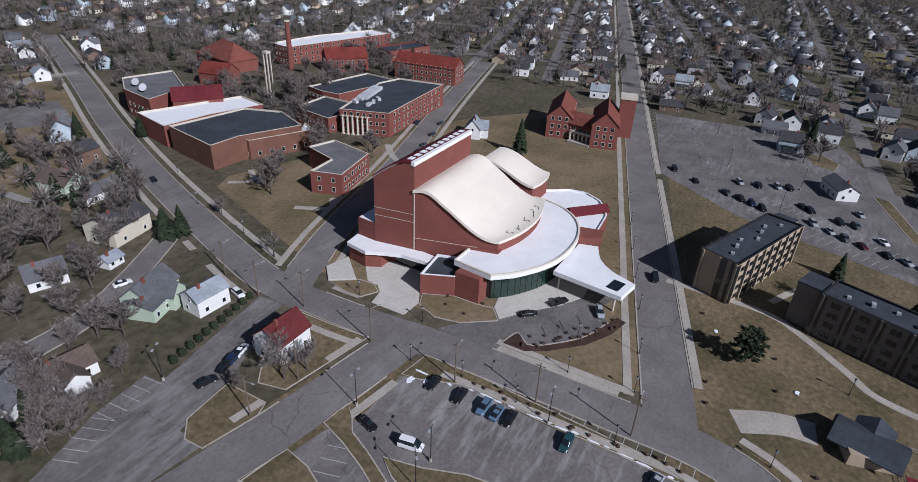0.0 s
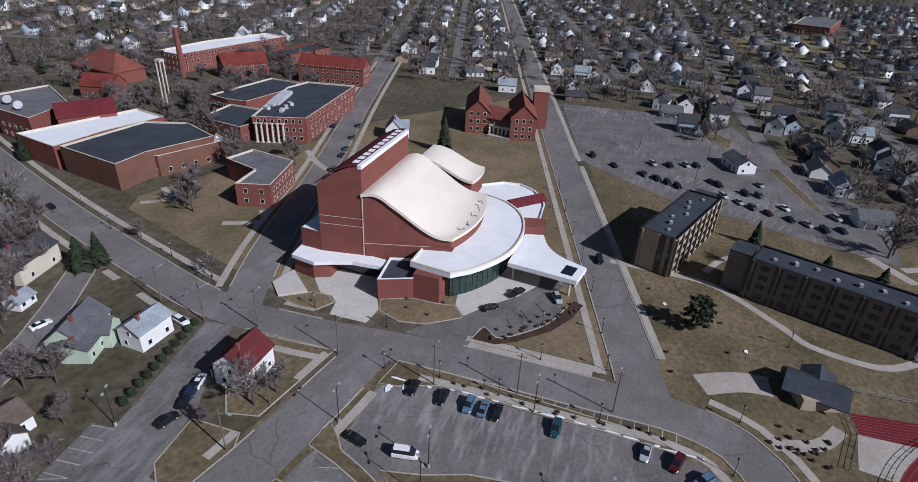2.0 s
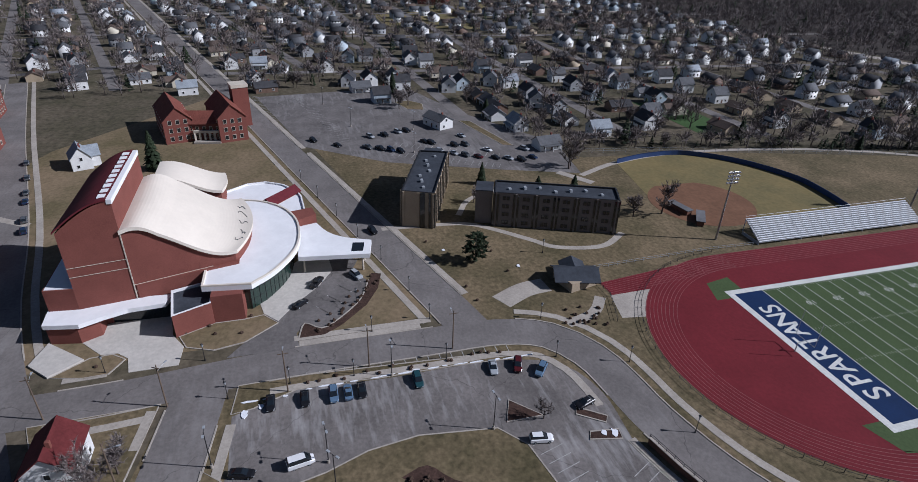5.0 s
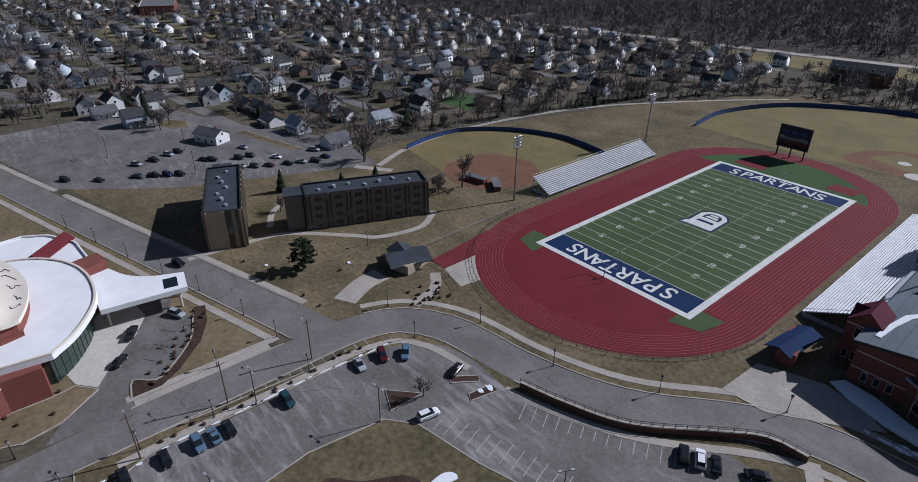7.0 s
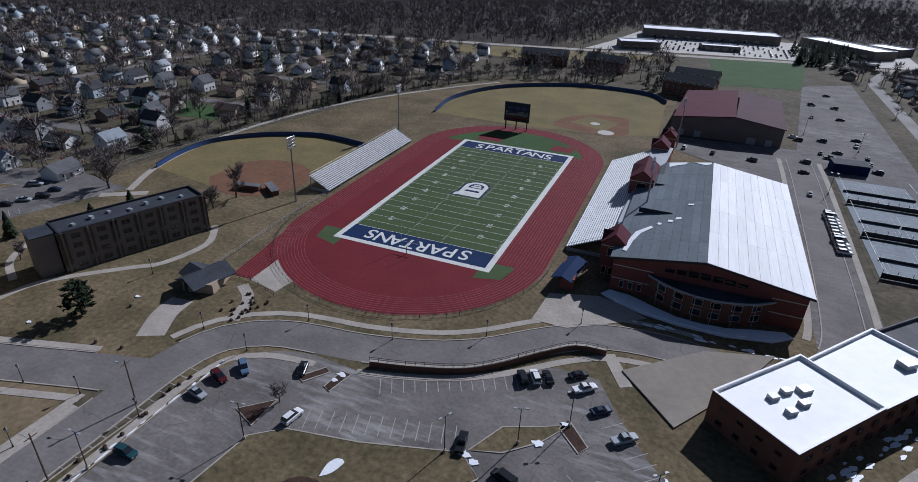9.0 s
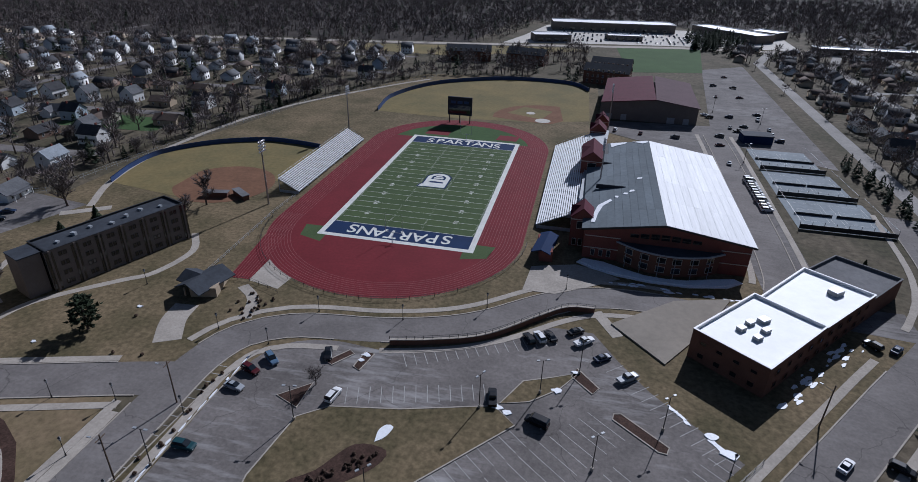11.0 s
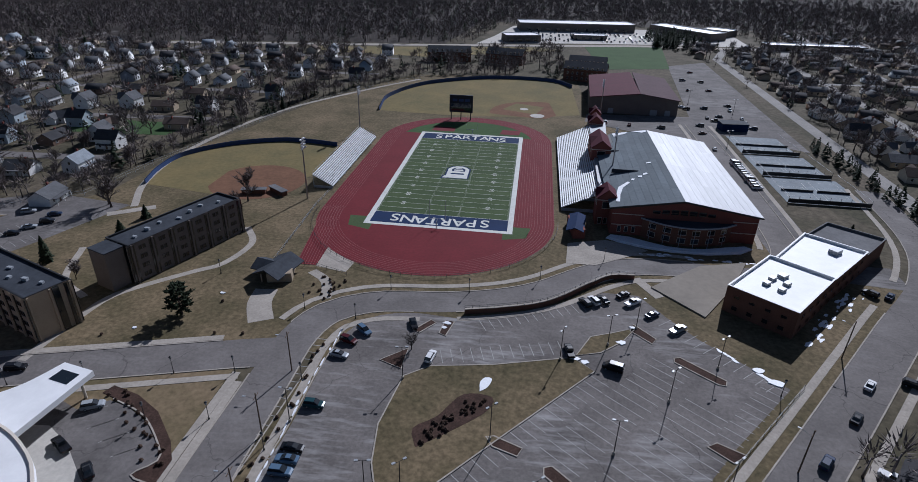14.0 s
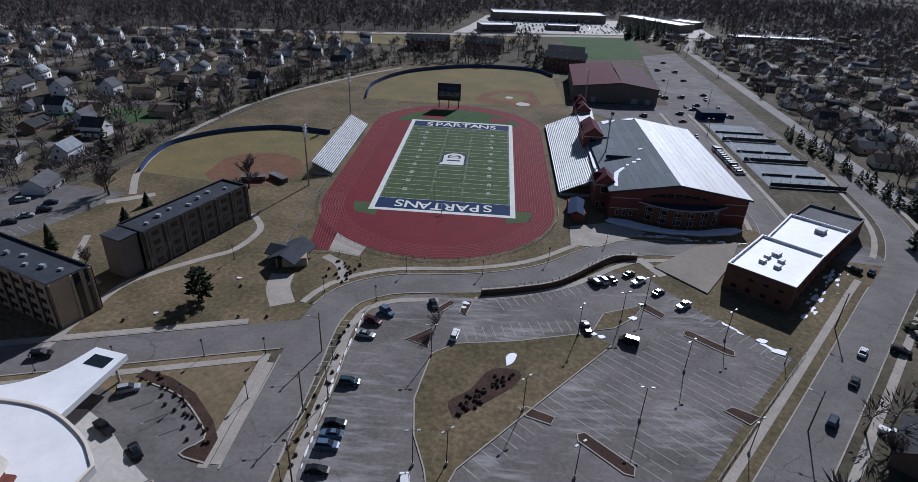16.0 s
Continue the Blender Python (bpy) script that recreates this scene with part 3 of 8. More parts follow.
setting("soccer_field", Shape().prism([(76, 370), (154, 400), (139, 272), (84, 256)], -0.3, 0.06), GREEN_FIELD, "bright green far playing field", "field")


# ---- buildings ----
WINDOW_MESHES = {}
FOOTPRINTS = []


def window(parent, at, p, turn, w, h, rim_mat=None, name="window"):
    """A window of size w x h, its lower middle at p, facing turn (degrees from +x); frame and pane."""
    key = (w, h, (rim_mat or STONE).name)
    if key not in WINDOW_MESHES:
        f = Shape()
        for a, b, c, d in ((-w / 2 - 0.1, 0, w + 0.2, 0.12), (-w / 2 - 0.1, h - 0.1, w + 0.2, 0.12)):
            f.box(0.03, a + c / 2, b, 0.14, c, d)
        for y in (-w / 2, w / 2):
            f.box(0.03, y, 0.1, 0.14, 0.1, h - 0.15)
        count = len(f.f)
        f.box(0.0, 0, 0.05, 0.06, w, h - 0.1)
        fm = f.mesh("window")
        fm.materials.append(rim_mat or STONE)
        fm.materials.append(GLASS_DARK)
        for face in fm.polygons:
            face.material_index = int(face.index >= count)
        WINDOW_MESHES[key] = fm
    ob = new(name, WINDOW_MESHES[key])
    ob.parent = parent
    ob.matrix_basis = Matrix.Translation((p[0] - at[0], p[1] - at[1], p[2] - at[2])) @ pose(0, 0, 0, 0, 0, turn)
    return ob


def windows(parent, at, a, b, z, n, w, h, rim_mat=None, margin=0.06, floors=1, rise=3.3):
    """n windows evenly along the wall from a to b (outside on the right of the way), on so many floors."""
    a, b = Vector(a), Vector(b)
    d = b - a
    turn = math.degrees(math.atan2(d.y, d.x)) - 90
    for f in range(floors):
        for i in range(n):
            k = margin + (1 - 2 * margin) * (i + 0.5) / n
            p = a + d * k
            window(parent, at, (p.x, p.y, z + f * rise), turn, w, h, rim_mat)


def block(parent, at, poly, h, wall_mat, roof_mat, parapet=0.6, z0=0.0, cap=STONE, wall_label="", roof_label=""):
    """Walls with a parapet and coping round a flat roof."""
    FOOTPRINTS.append(inset(poly, -3))
    inner = inset(poly, 0.35)
    part("wall", Shape(at).prism(poly, z0, h, False), wall_mat, parent, wall_label)
    part("roof", Shape(at).prism(inset(poly, 0.02), h - parapet - 0.2, h - parapet), roof_mat, parent, roof_label)
    n = len(poly)
    if sum(poly[i - 1][0] * poly[i][1] - poly[i][0] * poly[i - 1][1] for i in range(n)) < 0:
        poly = poly[::-1]
    outer = inset(poly, -0.08)
    verts = [(x, y, h) for x, y in outer] + [(x, y, h) for x, y in inner] + [(x, y, h + 0.12) for x, y in outer] + [(x, y, h + 0.12) for x, y in inner] + [(x, y, h - parapet) for x, y in inner]
    faces = []
    for i in range(n):
        j = (i + 1) % n
        faces += [(i, j, 2 * n + j, 2 * n + i), (2 * n + i, 2 * n + j, 3 * n + j, 3 * n + i), (3 * n + i, 3 * n + j, 4 * n + j, 4 * n + i), (j, i, n + i, n + j)]
    part("parapet", Shape(at).add(verts, faces), cap, parent)


def gable(shape, a, b, half, z, rise, over=0.4):
    """A pitched roof over the ridge line a-b."""
    a, b = Vector(a), Vector(b)
    d = (b - a).normalized()
    k = Vector((-d.y, d.x))
    a, b = a - d * over, b + d * over
    w = half + over
    drop = rise * over / half
    rows = []
    for t in (0.0, -0.25):
        for p in (a, b):
            rows += [(*(p + k * w), z - drop + t), (*p, z + rise + t), (*(p - k * w), z - drop + t)]
    return shape.add(rows, [(0, 1, 4, 3), (1, 2, 5, 4), (6, 9, 10, 7), (7, 10, 11, 8), (0, 6, 7, 1), (1, 7, 8, 2), (3, 4, 10, 9), (4, 5, 11, 10), (0, 3, 9, 6), (2, 8, 11, 5)])


def gable_walls(shape, a, b, half, z, rise, ends=2):
    """The triangles under a pitched roof, at both ends or at b alone."""
    a, b = Vector(a), Vector(b)
    d = (b - a).normalized()
    k = Vector((-d.y, d.x))
    for p, s in ((a, 1), (b, -1))[2 - ends :]:
        e = p + d * s * 0.3
        v = [(*(q + k * half * m), zz) for q in (p, e) for m, zz in ((1, z), (0, z + rise - 0.15), (-1, z))]
        shape.add(v, [(0, 1, 2), (5, 4, 3), (0, 3, 4, 1), (1, 4, 5, 2)])
    return shape


# -- concert hall --
HALL = (-65, -196, 0)
hall = thing("concert_hall", HALL, "red brick concert hall with a wavy cream roof", "hall")


def wave(s):
    """Height of the big roof from the tower (0) to its low end (1)."""
    return 12.8 + 11.4 * (0.5 + 0.5 * math.cos(math.pi * min(1, max(0, (s - 0.05) / 0.9)))) + 0.7 * math.sin(math.pi * min(1.0, s / 0.32)) * (s < 0.32)


def wavy_roof(y0, y1, front, back, heights, mat, bulge, thick=0.9, over=0.7):
    n, m = 36, 24
    top = []
    for i in range(n + 1):
        s = i / n
        for j in range(m + 1):
            r = j / m
            x = (front[0] + (front[1] - front[0]) * s + over) * (1 - r) + (back[0] + (back[1] - back[0]) * s) * r
            y = y0 + (y1 - y0) * s + bulge * s * (1 - (2 * r - 1) ** 2)
            top.append((x, y, heights(s)))
    low = [(x, y, z - thick) for x, y, z in top]
    k = len(top)
    faces = []
    for i in range(n):
        for j in range(m):
            a = i * (m + 1) + j
            faces += [(a, a + m + 1, a + m + 2, a + 1), (k + a, k + a + 1, k + a + m + 2, k + a + m + 1)]
    for i in range(n):
        for j in (0, m):
            a, b = i * (m + 1) + j, (i + 1) * (m + 1) + j
            faces.append((a, k + a, k + b, b) if j == 0 else (a, b, k + b, k + a))
    for j in range(m):
        for i in (0, n):
            a = i * (m + 1) + j
            faces.append((a, a + 1, k + a + 1, k + a))
    return Shape(HALL).add(top + low, faces)


part("wavy_roof", wavy_roof(-207.6, -184.0, (-50.5, -57.0), (-82, -88.5), wave, CREAM, 3.5), CREAM, hall, "smooth cream S-curved roof", smooth=False)
part("small_wavy_roof", wavy_roof(-207, -189.5, (-90, -93), (-103, -106.5), lambda s: 14.2 + 6.4 * (0.5 + 0.5 * math.cos(math.pi * s)) + 0.5 * math.sin(math.pi * s), CREAM, 1.0), CREAM, hall, "smaller cream curved roof")
# brick side walls under the waves, following the curve
for fr, bk, y0, y1, f in (((-50.5, -57.0), (-82, -88.5), -207.6, -184.6, lambda s: wave(s) - 0.85), ((-90, -93), (-103, -106.5), -207, -190, lambda s: 13.4 + 6.4 * (0.5 + 0.5 * math.cos(math.pi * s)) + 0.5 * math.sin(math.pi * s))):
    verts, n = [], 24
    for i in range(n + 1):
        s = i / n
        y = y0 + (y1 - y0) * s
        xf, xb = fr[0] + (fr[1] - fr[0]) * s, bk[0] + (bk[1] - bk[0]) * s
        verts += [(xf, y, 0), (xf, y, f(s)), (xb, y, 0), (xb, y, f(s))]
    faces = []
    for i in range(n):
        a, b = 4 * i, 4 * i + 4
        faces += [(a, b, b + 1, a + 1), (b + 2, a + 2, a + 3, b + 3)]
    faces += [(0, 1, 3, 2), (4 * n, 4 * n + 2, 4 * n + 3, 4 * n + 1)]
    part("wall", Shape(HALL).add(verts, faces), BRICK, hall)
# the rounded end wall under the big roof
end = []
for i in range(17):
    r = i / 16
    end.append((-57.0 + (-88.5 + 57.0) * r, -184.6 + 3.4 * (1 - (2 * r - 1) ** 2)))
part("end_wall", Shape(HALL).prism(end + [(-88.5, -190), (-57.5, -190)], 6, 11.3), BRICK, hall)
# stage tower with its curved red top
def tower_top(k):
    return 25.6 + 6.0 * math.sin(k * math.pi / 2) ** 1.0


verts, n = [], 10
for i in range(n + 1):
    k = i / n
    y = -219.5 + 12.0 * k
    verts += [(-48.6 - 1.9 * k, y, 0), (-48.6 - 1.9 * k, y, tower_top(k)), (-82, y, 0), (-82, y, tower_top(k))]
faces = []
for i in range(n):
    a, b = 4 * i, 4 * i + 4
    faces += [(a, b, b + 1, a + 1), (b + 2, a + 2, a + 3, b + 3)]
faces += [(0, 1, 3, 2), (4 * n, 4 * n + 2, 4 * n + 3, 4 * n + 1)]
part("stage_tower", Shape(HALL).add(verts, faces), BRICK, hall)
verts = []
for i in range(n + 1):
    k = i / n
    y = -219.9 + 11.6 * k
    for x in (-48.2 - 1.9 * k, -82.4):
        verts += [(x, y, tower_top(k) + 0.1), (x, y, tower_top(k) + 0.5)]
faces = []
for i in range(n):
    a, b = 4 * i, 4 * i + 4
    faces += [(a + 1, b + 1, b + 3, a + 3), (a, b, b + 1, a + 1), (a + 2, a + 3, b + 3, b + 2)]
part("tower_roof", Shape(HALL).add(verts, faces), ROOF_RED, hall, "curved dark red metal roof")
part("tower_parapet", Shape(HALL).prism([(-50.2, -208.4), (-82, -208.4), (-82, -207.3), (-50.2, -207.3)], 30.9, 32.0), MEMBRANE, hall, "white coping")
for i in range(10):
    x = -52.5 - i * 3.0
    part("vent_hood", Shape(HALL).box(x, -209.6, 31.2, 1.9, 1.6, 0.9), MEMBRANE, hall, "white roof hood")
# pale courses on the front
for z in (14.2, 16.6):
    part("band", Shape(HALL).prism([(-48.52, -219.5), (-50.42, -207.6), (-50.35, -207.6), (-48.45, -219.5)], z, z + 0.12), STONE, hall)
for z, e in ((7.6, 0.9), (9.4, 0.76)):
    x, y = -50.5 - 6.5 * e, -207.6 + 23.0 * e
    part("band", Shape(HALL).prism([(-50.46, -207.4), (x, y), (x + 0.08, y), (-50.38, -207.4)], z, z + 0.12), STONE, hall)
part("wall_joint", Shape(HALL).box(-50.42, -207.5, 0, 0.22, 0.22, 23.6), STONE, hall)
marks = random.Random(8)
for k in range(5):
    r = 0.16 + 0.15 * k
    s0, line = 0.965, []
    for i in range(7):
        s0 -= marks.uniform(0.006, 0.022)
        r += marks.uniform(-0.035, 0.045)
        line.append((s0, r))
    tar = Shape(HALL)
    for (a, p), (b, q) in zip(line, line[1:]):
        ends = []
        for u, v in ((a, p), (b, q)):
            x = (-50.5 - 6.5 * u + 0.7) * (1 - v) + (-82 - 6.5 * u) * v
            y = -207.6 + 23.6 * u + 3.5 * u * (1 - (2 * v - 1) ** 2)
            ends.append((x, y, wave(u) + 0.06))
        tar.tube(ends[0], ends[1], 0.10, 0.07, 4)
    part("tar_mark", tar, TAR, hall, "dark branching tar seam on the cream roof")
part("side_block", Shape(HALL).prism([(-48.6, -219.5), (-49.2, -226), (-82, -226), (-82, -219.5)], 0, 11.2), BRICK, hall)
part("side_roof", Shape(HALL).prism([(-48.9, -219.5), (-49.5, -225.7), (-81.7, -225.7), (-81.7, -219.5)], 11.2, 11.3), MEMBRANE, hall)
# lobby: sweeping white roof over curved glass
LOBBY = [(-46.7, -192.4), (-45.2, -180.8)] + smooth_line([(-45.2, -180.8), (-51.2, -174.8), (-62, -169.2), (-75.4, -168.3), (-86, -171.5), (-93, -178), (-96, -186)], 2)[1:] + [(-96, -200), (-82, -200), (-60, -192)]
part("lobby_roof", Shape(HALL).prism(LOBBY, 7.6, 8.9, True, True), MEMBRANE, hall, "white sweeping lobby roof")
outer, inner = LOBBY, inset(LOBBY, 0.5)
verts = [(x, y, z) for z, ring in ((8.85, outer), (9.3, outer), (9.3, inner), (8.85, inner)) for x, y in ring]
n = len(LOBBY)
part("lobby_rim", Shape(HALL).add(verts, [(r * n + i, r * n + (i + 1) % n, (r + 1) * n + (i + 1) % n, (r + 1) * n + i) for r in range(3) for i in range(n)]), CREAM, hall, "cream roof rim")
GLASS_LINE = [(x, y) for x, y in inset(LOBBY, 2.6)]
part("curtain_wall", Shape(HALL).prism(GLASS_LINE, 0, 7.7), GLASS_GREEN, hall, "dark green curved curtain wall")
for i, (x, y) in enumerate(GLASS_LINE):
    if y > -185 and x > -92:
        part("mullion", Shape(HALL).box(x, y, 0, 0.16, 0.16, 7.6), BLACK_METAL, hall)
for z in (2.6, 5.2):
    part("transom", Shape(HALL).prism(inset(GLASS_LINE, -0.04), z, z + 0.1), BLACK_METAL, hall)
part("brick_pier", Shape(HALL).prism([(-43.9, -190.4), (-43.8, -183.2), (-48, -183), (-52, -190)], 0, 7.6), BRICK, hall)
part("front_wall", Shape(HALL).prism([(-56, -184), (-50.4, -207), (-54, -207), (-60, -184)], 0, 9.4), BRICK, hall)
BOX = [(-39.9, -198.6), (-43.6, -190.4), (-54, -190.4), (-51, -200)]
block(hall, HALL, BOX, 6.2, BRICK, TAR, 0.5, cap=MEMBRANE)
# west entrance canopy
CANOPY = [(-49.6, -226.4), (-43.6, -226), (-42.2, -218.4), (-44.4, -214), (-46.3, -209), (-46.6, -204), (-46.8, -201), (-50.5, -199.5), (-51, -207)]
part("entrance_canopy", Shape(HALL).prism(CANOPY, 4.5, 5.6, True, True), MEMBRANE, hall, "white wavy entrance canopy")
part("canopy_wall", Shape(HALL).prism([(-49.4, -226), (-44, -225.6), (-42.8, -219), (-45, -215), (-49, -215)], 0, 4.5), BRICK, hall)
part("entrance_recess", Shape(HALL).prism([(-49.6, -215), (-49, -200.5), (-50.5, -200.5), (-50.5, -215)], 0, 4.5), GLASS_DARK, hall, "dark glass doors")
# low white roofs, red roof and portico on the street side
LOWR = [(-96, -196), (-106, -193), (-113, -184)] + smooth_line([(-113.7, -178), (-110, -172), (-106, -169.8), (-101, -167), (-95, -166.4), (-88, -166)], 2) + [(-85.4, -172), (-94, -180)]
block(hall, HALL, LOWR, 7.0, BRICK, MEMBRANE, 0.4, cap=MEMBRANE)
part("red_roof", gable(Shape(HALL), (-95, -177.4), (-104.5, -168.6), 2.2, 7.6, 1.5), ROOF_RED, hall, "dark red standing seam roof")
part("red_roof_wall", Shape(HALL).prism([(-93.6, -175.7), (-96.5, -178.9), (-106, -170.2), (-103.1, -167)], 0, 7.6), BRICK, hall)
part("street_wall", Shape(HALL).prism([(-78, -170), (-82, -163), (-87, -164), (-85, -172)], 0, 8.4), BRICK, hall)
PORTICO = [(-60.8, -169.4), (-58.4, -150.2), (-66.2, -148.6)] + smooth_line([(-66.2, -148.6), (-69.5, -156), (-74, -160.5), (-80.5, -163.2)], 2)[1:] + [(-79, -168.5)]
part("portico_roof", Shape(HALL).prism(PORTICO, 4.9, 6.2, True, True), MEMBRANE, hall, "white swept portico roof")
part("portico_skylight", Shape(HALL).prism([(-60.3, -151.8), (-65, -150.8), (-65.6, -154), (-60.8, -155)], 6.1, 6.26), GLASS_DARK, hall, "dark open skylight")
for x, y in ((-60.4, -152), (-65.5, -151), (-62.5, -168), (-74, -163)):
    part("portico_column", Shape(HALL).tube((x, y, 0), (x, y, 5), 0.3, 0.3, 10), STONE, hall)

# -- dormitories --
def dormitory(name, poly, h, bays_long, label, roof_label, wall_mat, stair):
    at = (sum(p[0] for p in poly) / 4, sum(p[1] for p in poly) / 4, 0)
    t = thing(name, at, label, "dormitory", "dormitories")
    block(t, at, poly, h, wall_mat, TAR, 0.45, cap=BLACK_METAL, roof_label=roof_label)
    part("stair_tower", Shape(at).prism(stair, 0, h - 0.4), wall_mat, t)
    part("stair_roof", Shape(at).prism(inset(stair, -0.15), h - 0.4, h - 0.1), TAR, t)
    for k in (0, 2):
        a, b = Vector(poly[k]), Vector(poly[k + 1])
        d = b - a
        out = Vector((d.y, -d.x)).normalized()
        turn = math.degrees(math.atan2(d.y, d.x))
        for i in range(bays_long + 1):
            p = a + d * (0.015 + 0.97 * i / bays_long) + out * 0.22
            part("pier", Shape(at).box(p.x, p.y, 0, 0.5, 0.46, h - 0.05, turn), wall_mat, t)
            for side in (-0.62, 0.62):
                q = p + d.normalized() * side - out * 0.16
                part("slot", Shape(at).box(q.x, q.y, 0.3, 0.6, 0.14, h - 0.8, turn), GLASS_DARK, t, "dark window slot")
        for i in range(bays_long):
            p = a + d * (0.015 + 0.97 * (i + 0.5) / bays_long)
            for f in range(4):
                for side in (-0.6, 0.6):
                    q = p + d.normalized() * side
                    window(t, at, (q.x, q.y, 1.0 + 2.85 * f), turn - 90, 0.8, 1.3, BLACK_METAL)
    for k in (1, 3):
        a, b = Vector(poly[k]), Vector(poly[(k + 1) % 4])
        d = b - a
        out = Vector((d.y, -d.x)).normalized()
        turn = math.degrees(math.atan2(d.y, d.x))
        for u, w, mat in ((0.06, 0.5, STONE), (0.52, 0.55, STONE), (0.64, 1.5, TAR), (0.86, 0.7, TAR), (0.96, 0.5, STONE)):
            p = a + d * u + out * 0.2
            part("pier" if mat is STONE else "slot", Shape(at).box(p.x, p.y, 0.1, w, 0.5 if mat is STONE else 0.36, h - 0.3, turn), wall_mat if mat is STONE else GLASS_DARK, t)
    for k in range(7):
        u, v = 0.12 + 0.125 * k, 0.4 + 0.12 * (k % 3)
        p = Vector(poly[0]).lerp(Vector(poly[1]), u).lerp(Vector(poly[3]).lerp(Vector(poly[2]), u), v)
        part("roof_unit", Shape(at).box(p.x, p.y, h - 0.5, 1.0 + 0.4 * (k % 2), 0.9, 0.6 + 0.3 * (k % 3 == 1)), METAL_GREY, t)
    return t, at


DORM_A = [(-80.4, -126.3), (-115.8, -112.4), (-119.2, -122.4), (-84.7, -136.1)]
DORM_B = [(-78.2, -107), (-63.8, -70), (-73.2, -66.4), (-87.6, -103.4)]
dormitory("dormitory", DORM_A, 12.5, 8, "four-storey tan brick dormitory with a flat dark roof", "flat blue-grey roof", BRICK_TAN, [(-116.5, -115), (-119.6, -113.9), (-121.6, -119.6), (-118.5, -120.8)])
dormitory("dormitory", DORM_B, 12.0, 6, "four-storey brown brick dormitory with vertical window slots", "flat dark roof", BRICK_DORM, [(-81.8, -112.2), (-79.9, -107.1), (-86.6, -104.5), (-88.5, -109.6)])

# -- gymnasium with the long metal roof --
GYM = (84, -5, 0)
gym = thing("gymnasium", GYM, "large gymnasium with a low white metal gable roof and brick front", "gymnasium")
part("wall", Shape(GYM).prism([(59.5, -49.6), (107.5, -49.6), (107.5, 33.6), (68.5, 33.6), (59.5, 20)], 0, 9.8), BRICK, gym)
part("gable_wall", Shape(GYM).add([(x, y, z) for y in (-49.7, -49.2) for x, z in ((59.5, 0), (107.5, 0), (107.5, 10.0), (82.6, 13.8), (59.5, 10.0))], [(0, 1, 2, 3, 4), (9, 8, 7, 6, 5), (1, 6, 7, 2), (0, 4, 9, 5), (2, 7, 8, 3), (3, 8, 9, 4)]), BRICK, gym)
part("north_gable", Shape(GYM).add([(66.5, 33.6, 9.8), (107.5, 33.6, 9.8), (82.6, 33.6, 13.8), (66.5, 33.2, 9.8), (107.5, 33.2, 9.8), (82.6, 33.2, 13.8)], [(1, 0, 2), (3, 4, 5), (0, 3, 5, 2), (2, 5, 4, 1)]), BRICK, gym)


def roof_sheets(x0, x1, z0, z1, count, lengths, mat, gap=0.05):
    """Long metal sheets side by side on a slope, each with its own folded edge, along y."""
    for i in range(count):
        a, b = x0 + (x1 - x0) * i / count, x0 + (x1 - x0) * (i + 1) / count - gap
        za, zb = z0 + (z1 - z0) * i / count, z0 + (z1 - z0) * (i + 1) / count
        for y, e in zip(lengths, lengths[1:]):
            part("roof_sheet", Shape(GYM).add([(a, y, za), (b, y, zb), (b, e - 0.04, zb), (a, e - 0.04, za), (a, y, za - 0.1), (b, y, zb - 0.1), (b, e - 0.04, zb - 0.1), (a, e - 0.04, za - 0.1)], [(0, 1, 2, 3), (4, 7, 6, 5), (0, 4, 5, 1), (1, 5, 6, 2), (2, 6, 7, 3), (3, 7, 4, 0)]), mat, gym)


part("roof_deck", Shape(GYM).add([(58.4, -50.2, 9.9), (82.6, -50.2, 13.9), (108.8, -50.2, 9.9), (108.8, 34.2, 9.9), (82.6, 34.2, 13.9), (66, 34.2, 11.15), (60.5, 20, 10.24), (58.4, -50.2, 9.3), (82.6, -50.2, 13.3), (108.8, -50.2, 9.3), (108.8, 34.2, 9.3), (82.6, 34.2, 13.3), (66, 34.2, 10.5)], [(0, 1, 4, 5, 6), (1, 2, 3, 4), (0, 7, 8, 1), (1, 8, 9, 2), (2, 9, 10, 3), (3, 10, 11, 4), (4, 11, 12, 5)]), BLACK_METAL, gym, "dark roof edge")
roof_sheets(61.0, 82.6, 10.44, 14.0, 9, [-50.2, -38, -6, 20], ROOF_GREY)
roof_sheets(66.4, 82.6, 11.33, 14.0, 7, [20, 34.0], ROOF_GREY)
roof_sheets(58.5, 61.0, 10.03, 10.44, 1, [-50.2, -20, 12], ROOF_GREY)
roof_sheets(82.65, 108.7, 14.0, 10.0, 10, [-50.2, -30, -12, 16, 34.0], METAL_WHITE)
for line in ([(64.5, 8), (64.5, 30)], [(64.5, 8), (67.5, 8)], [(62, -18), (72, -18)]):
    x = line[0][0]
    part("snow_guard", Shape(GYM).ribbon(line, 0.22, 10.9, 10.44 + (line[1][0] - 61.0) * 0.165 + 0.25), TAR, gym)

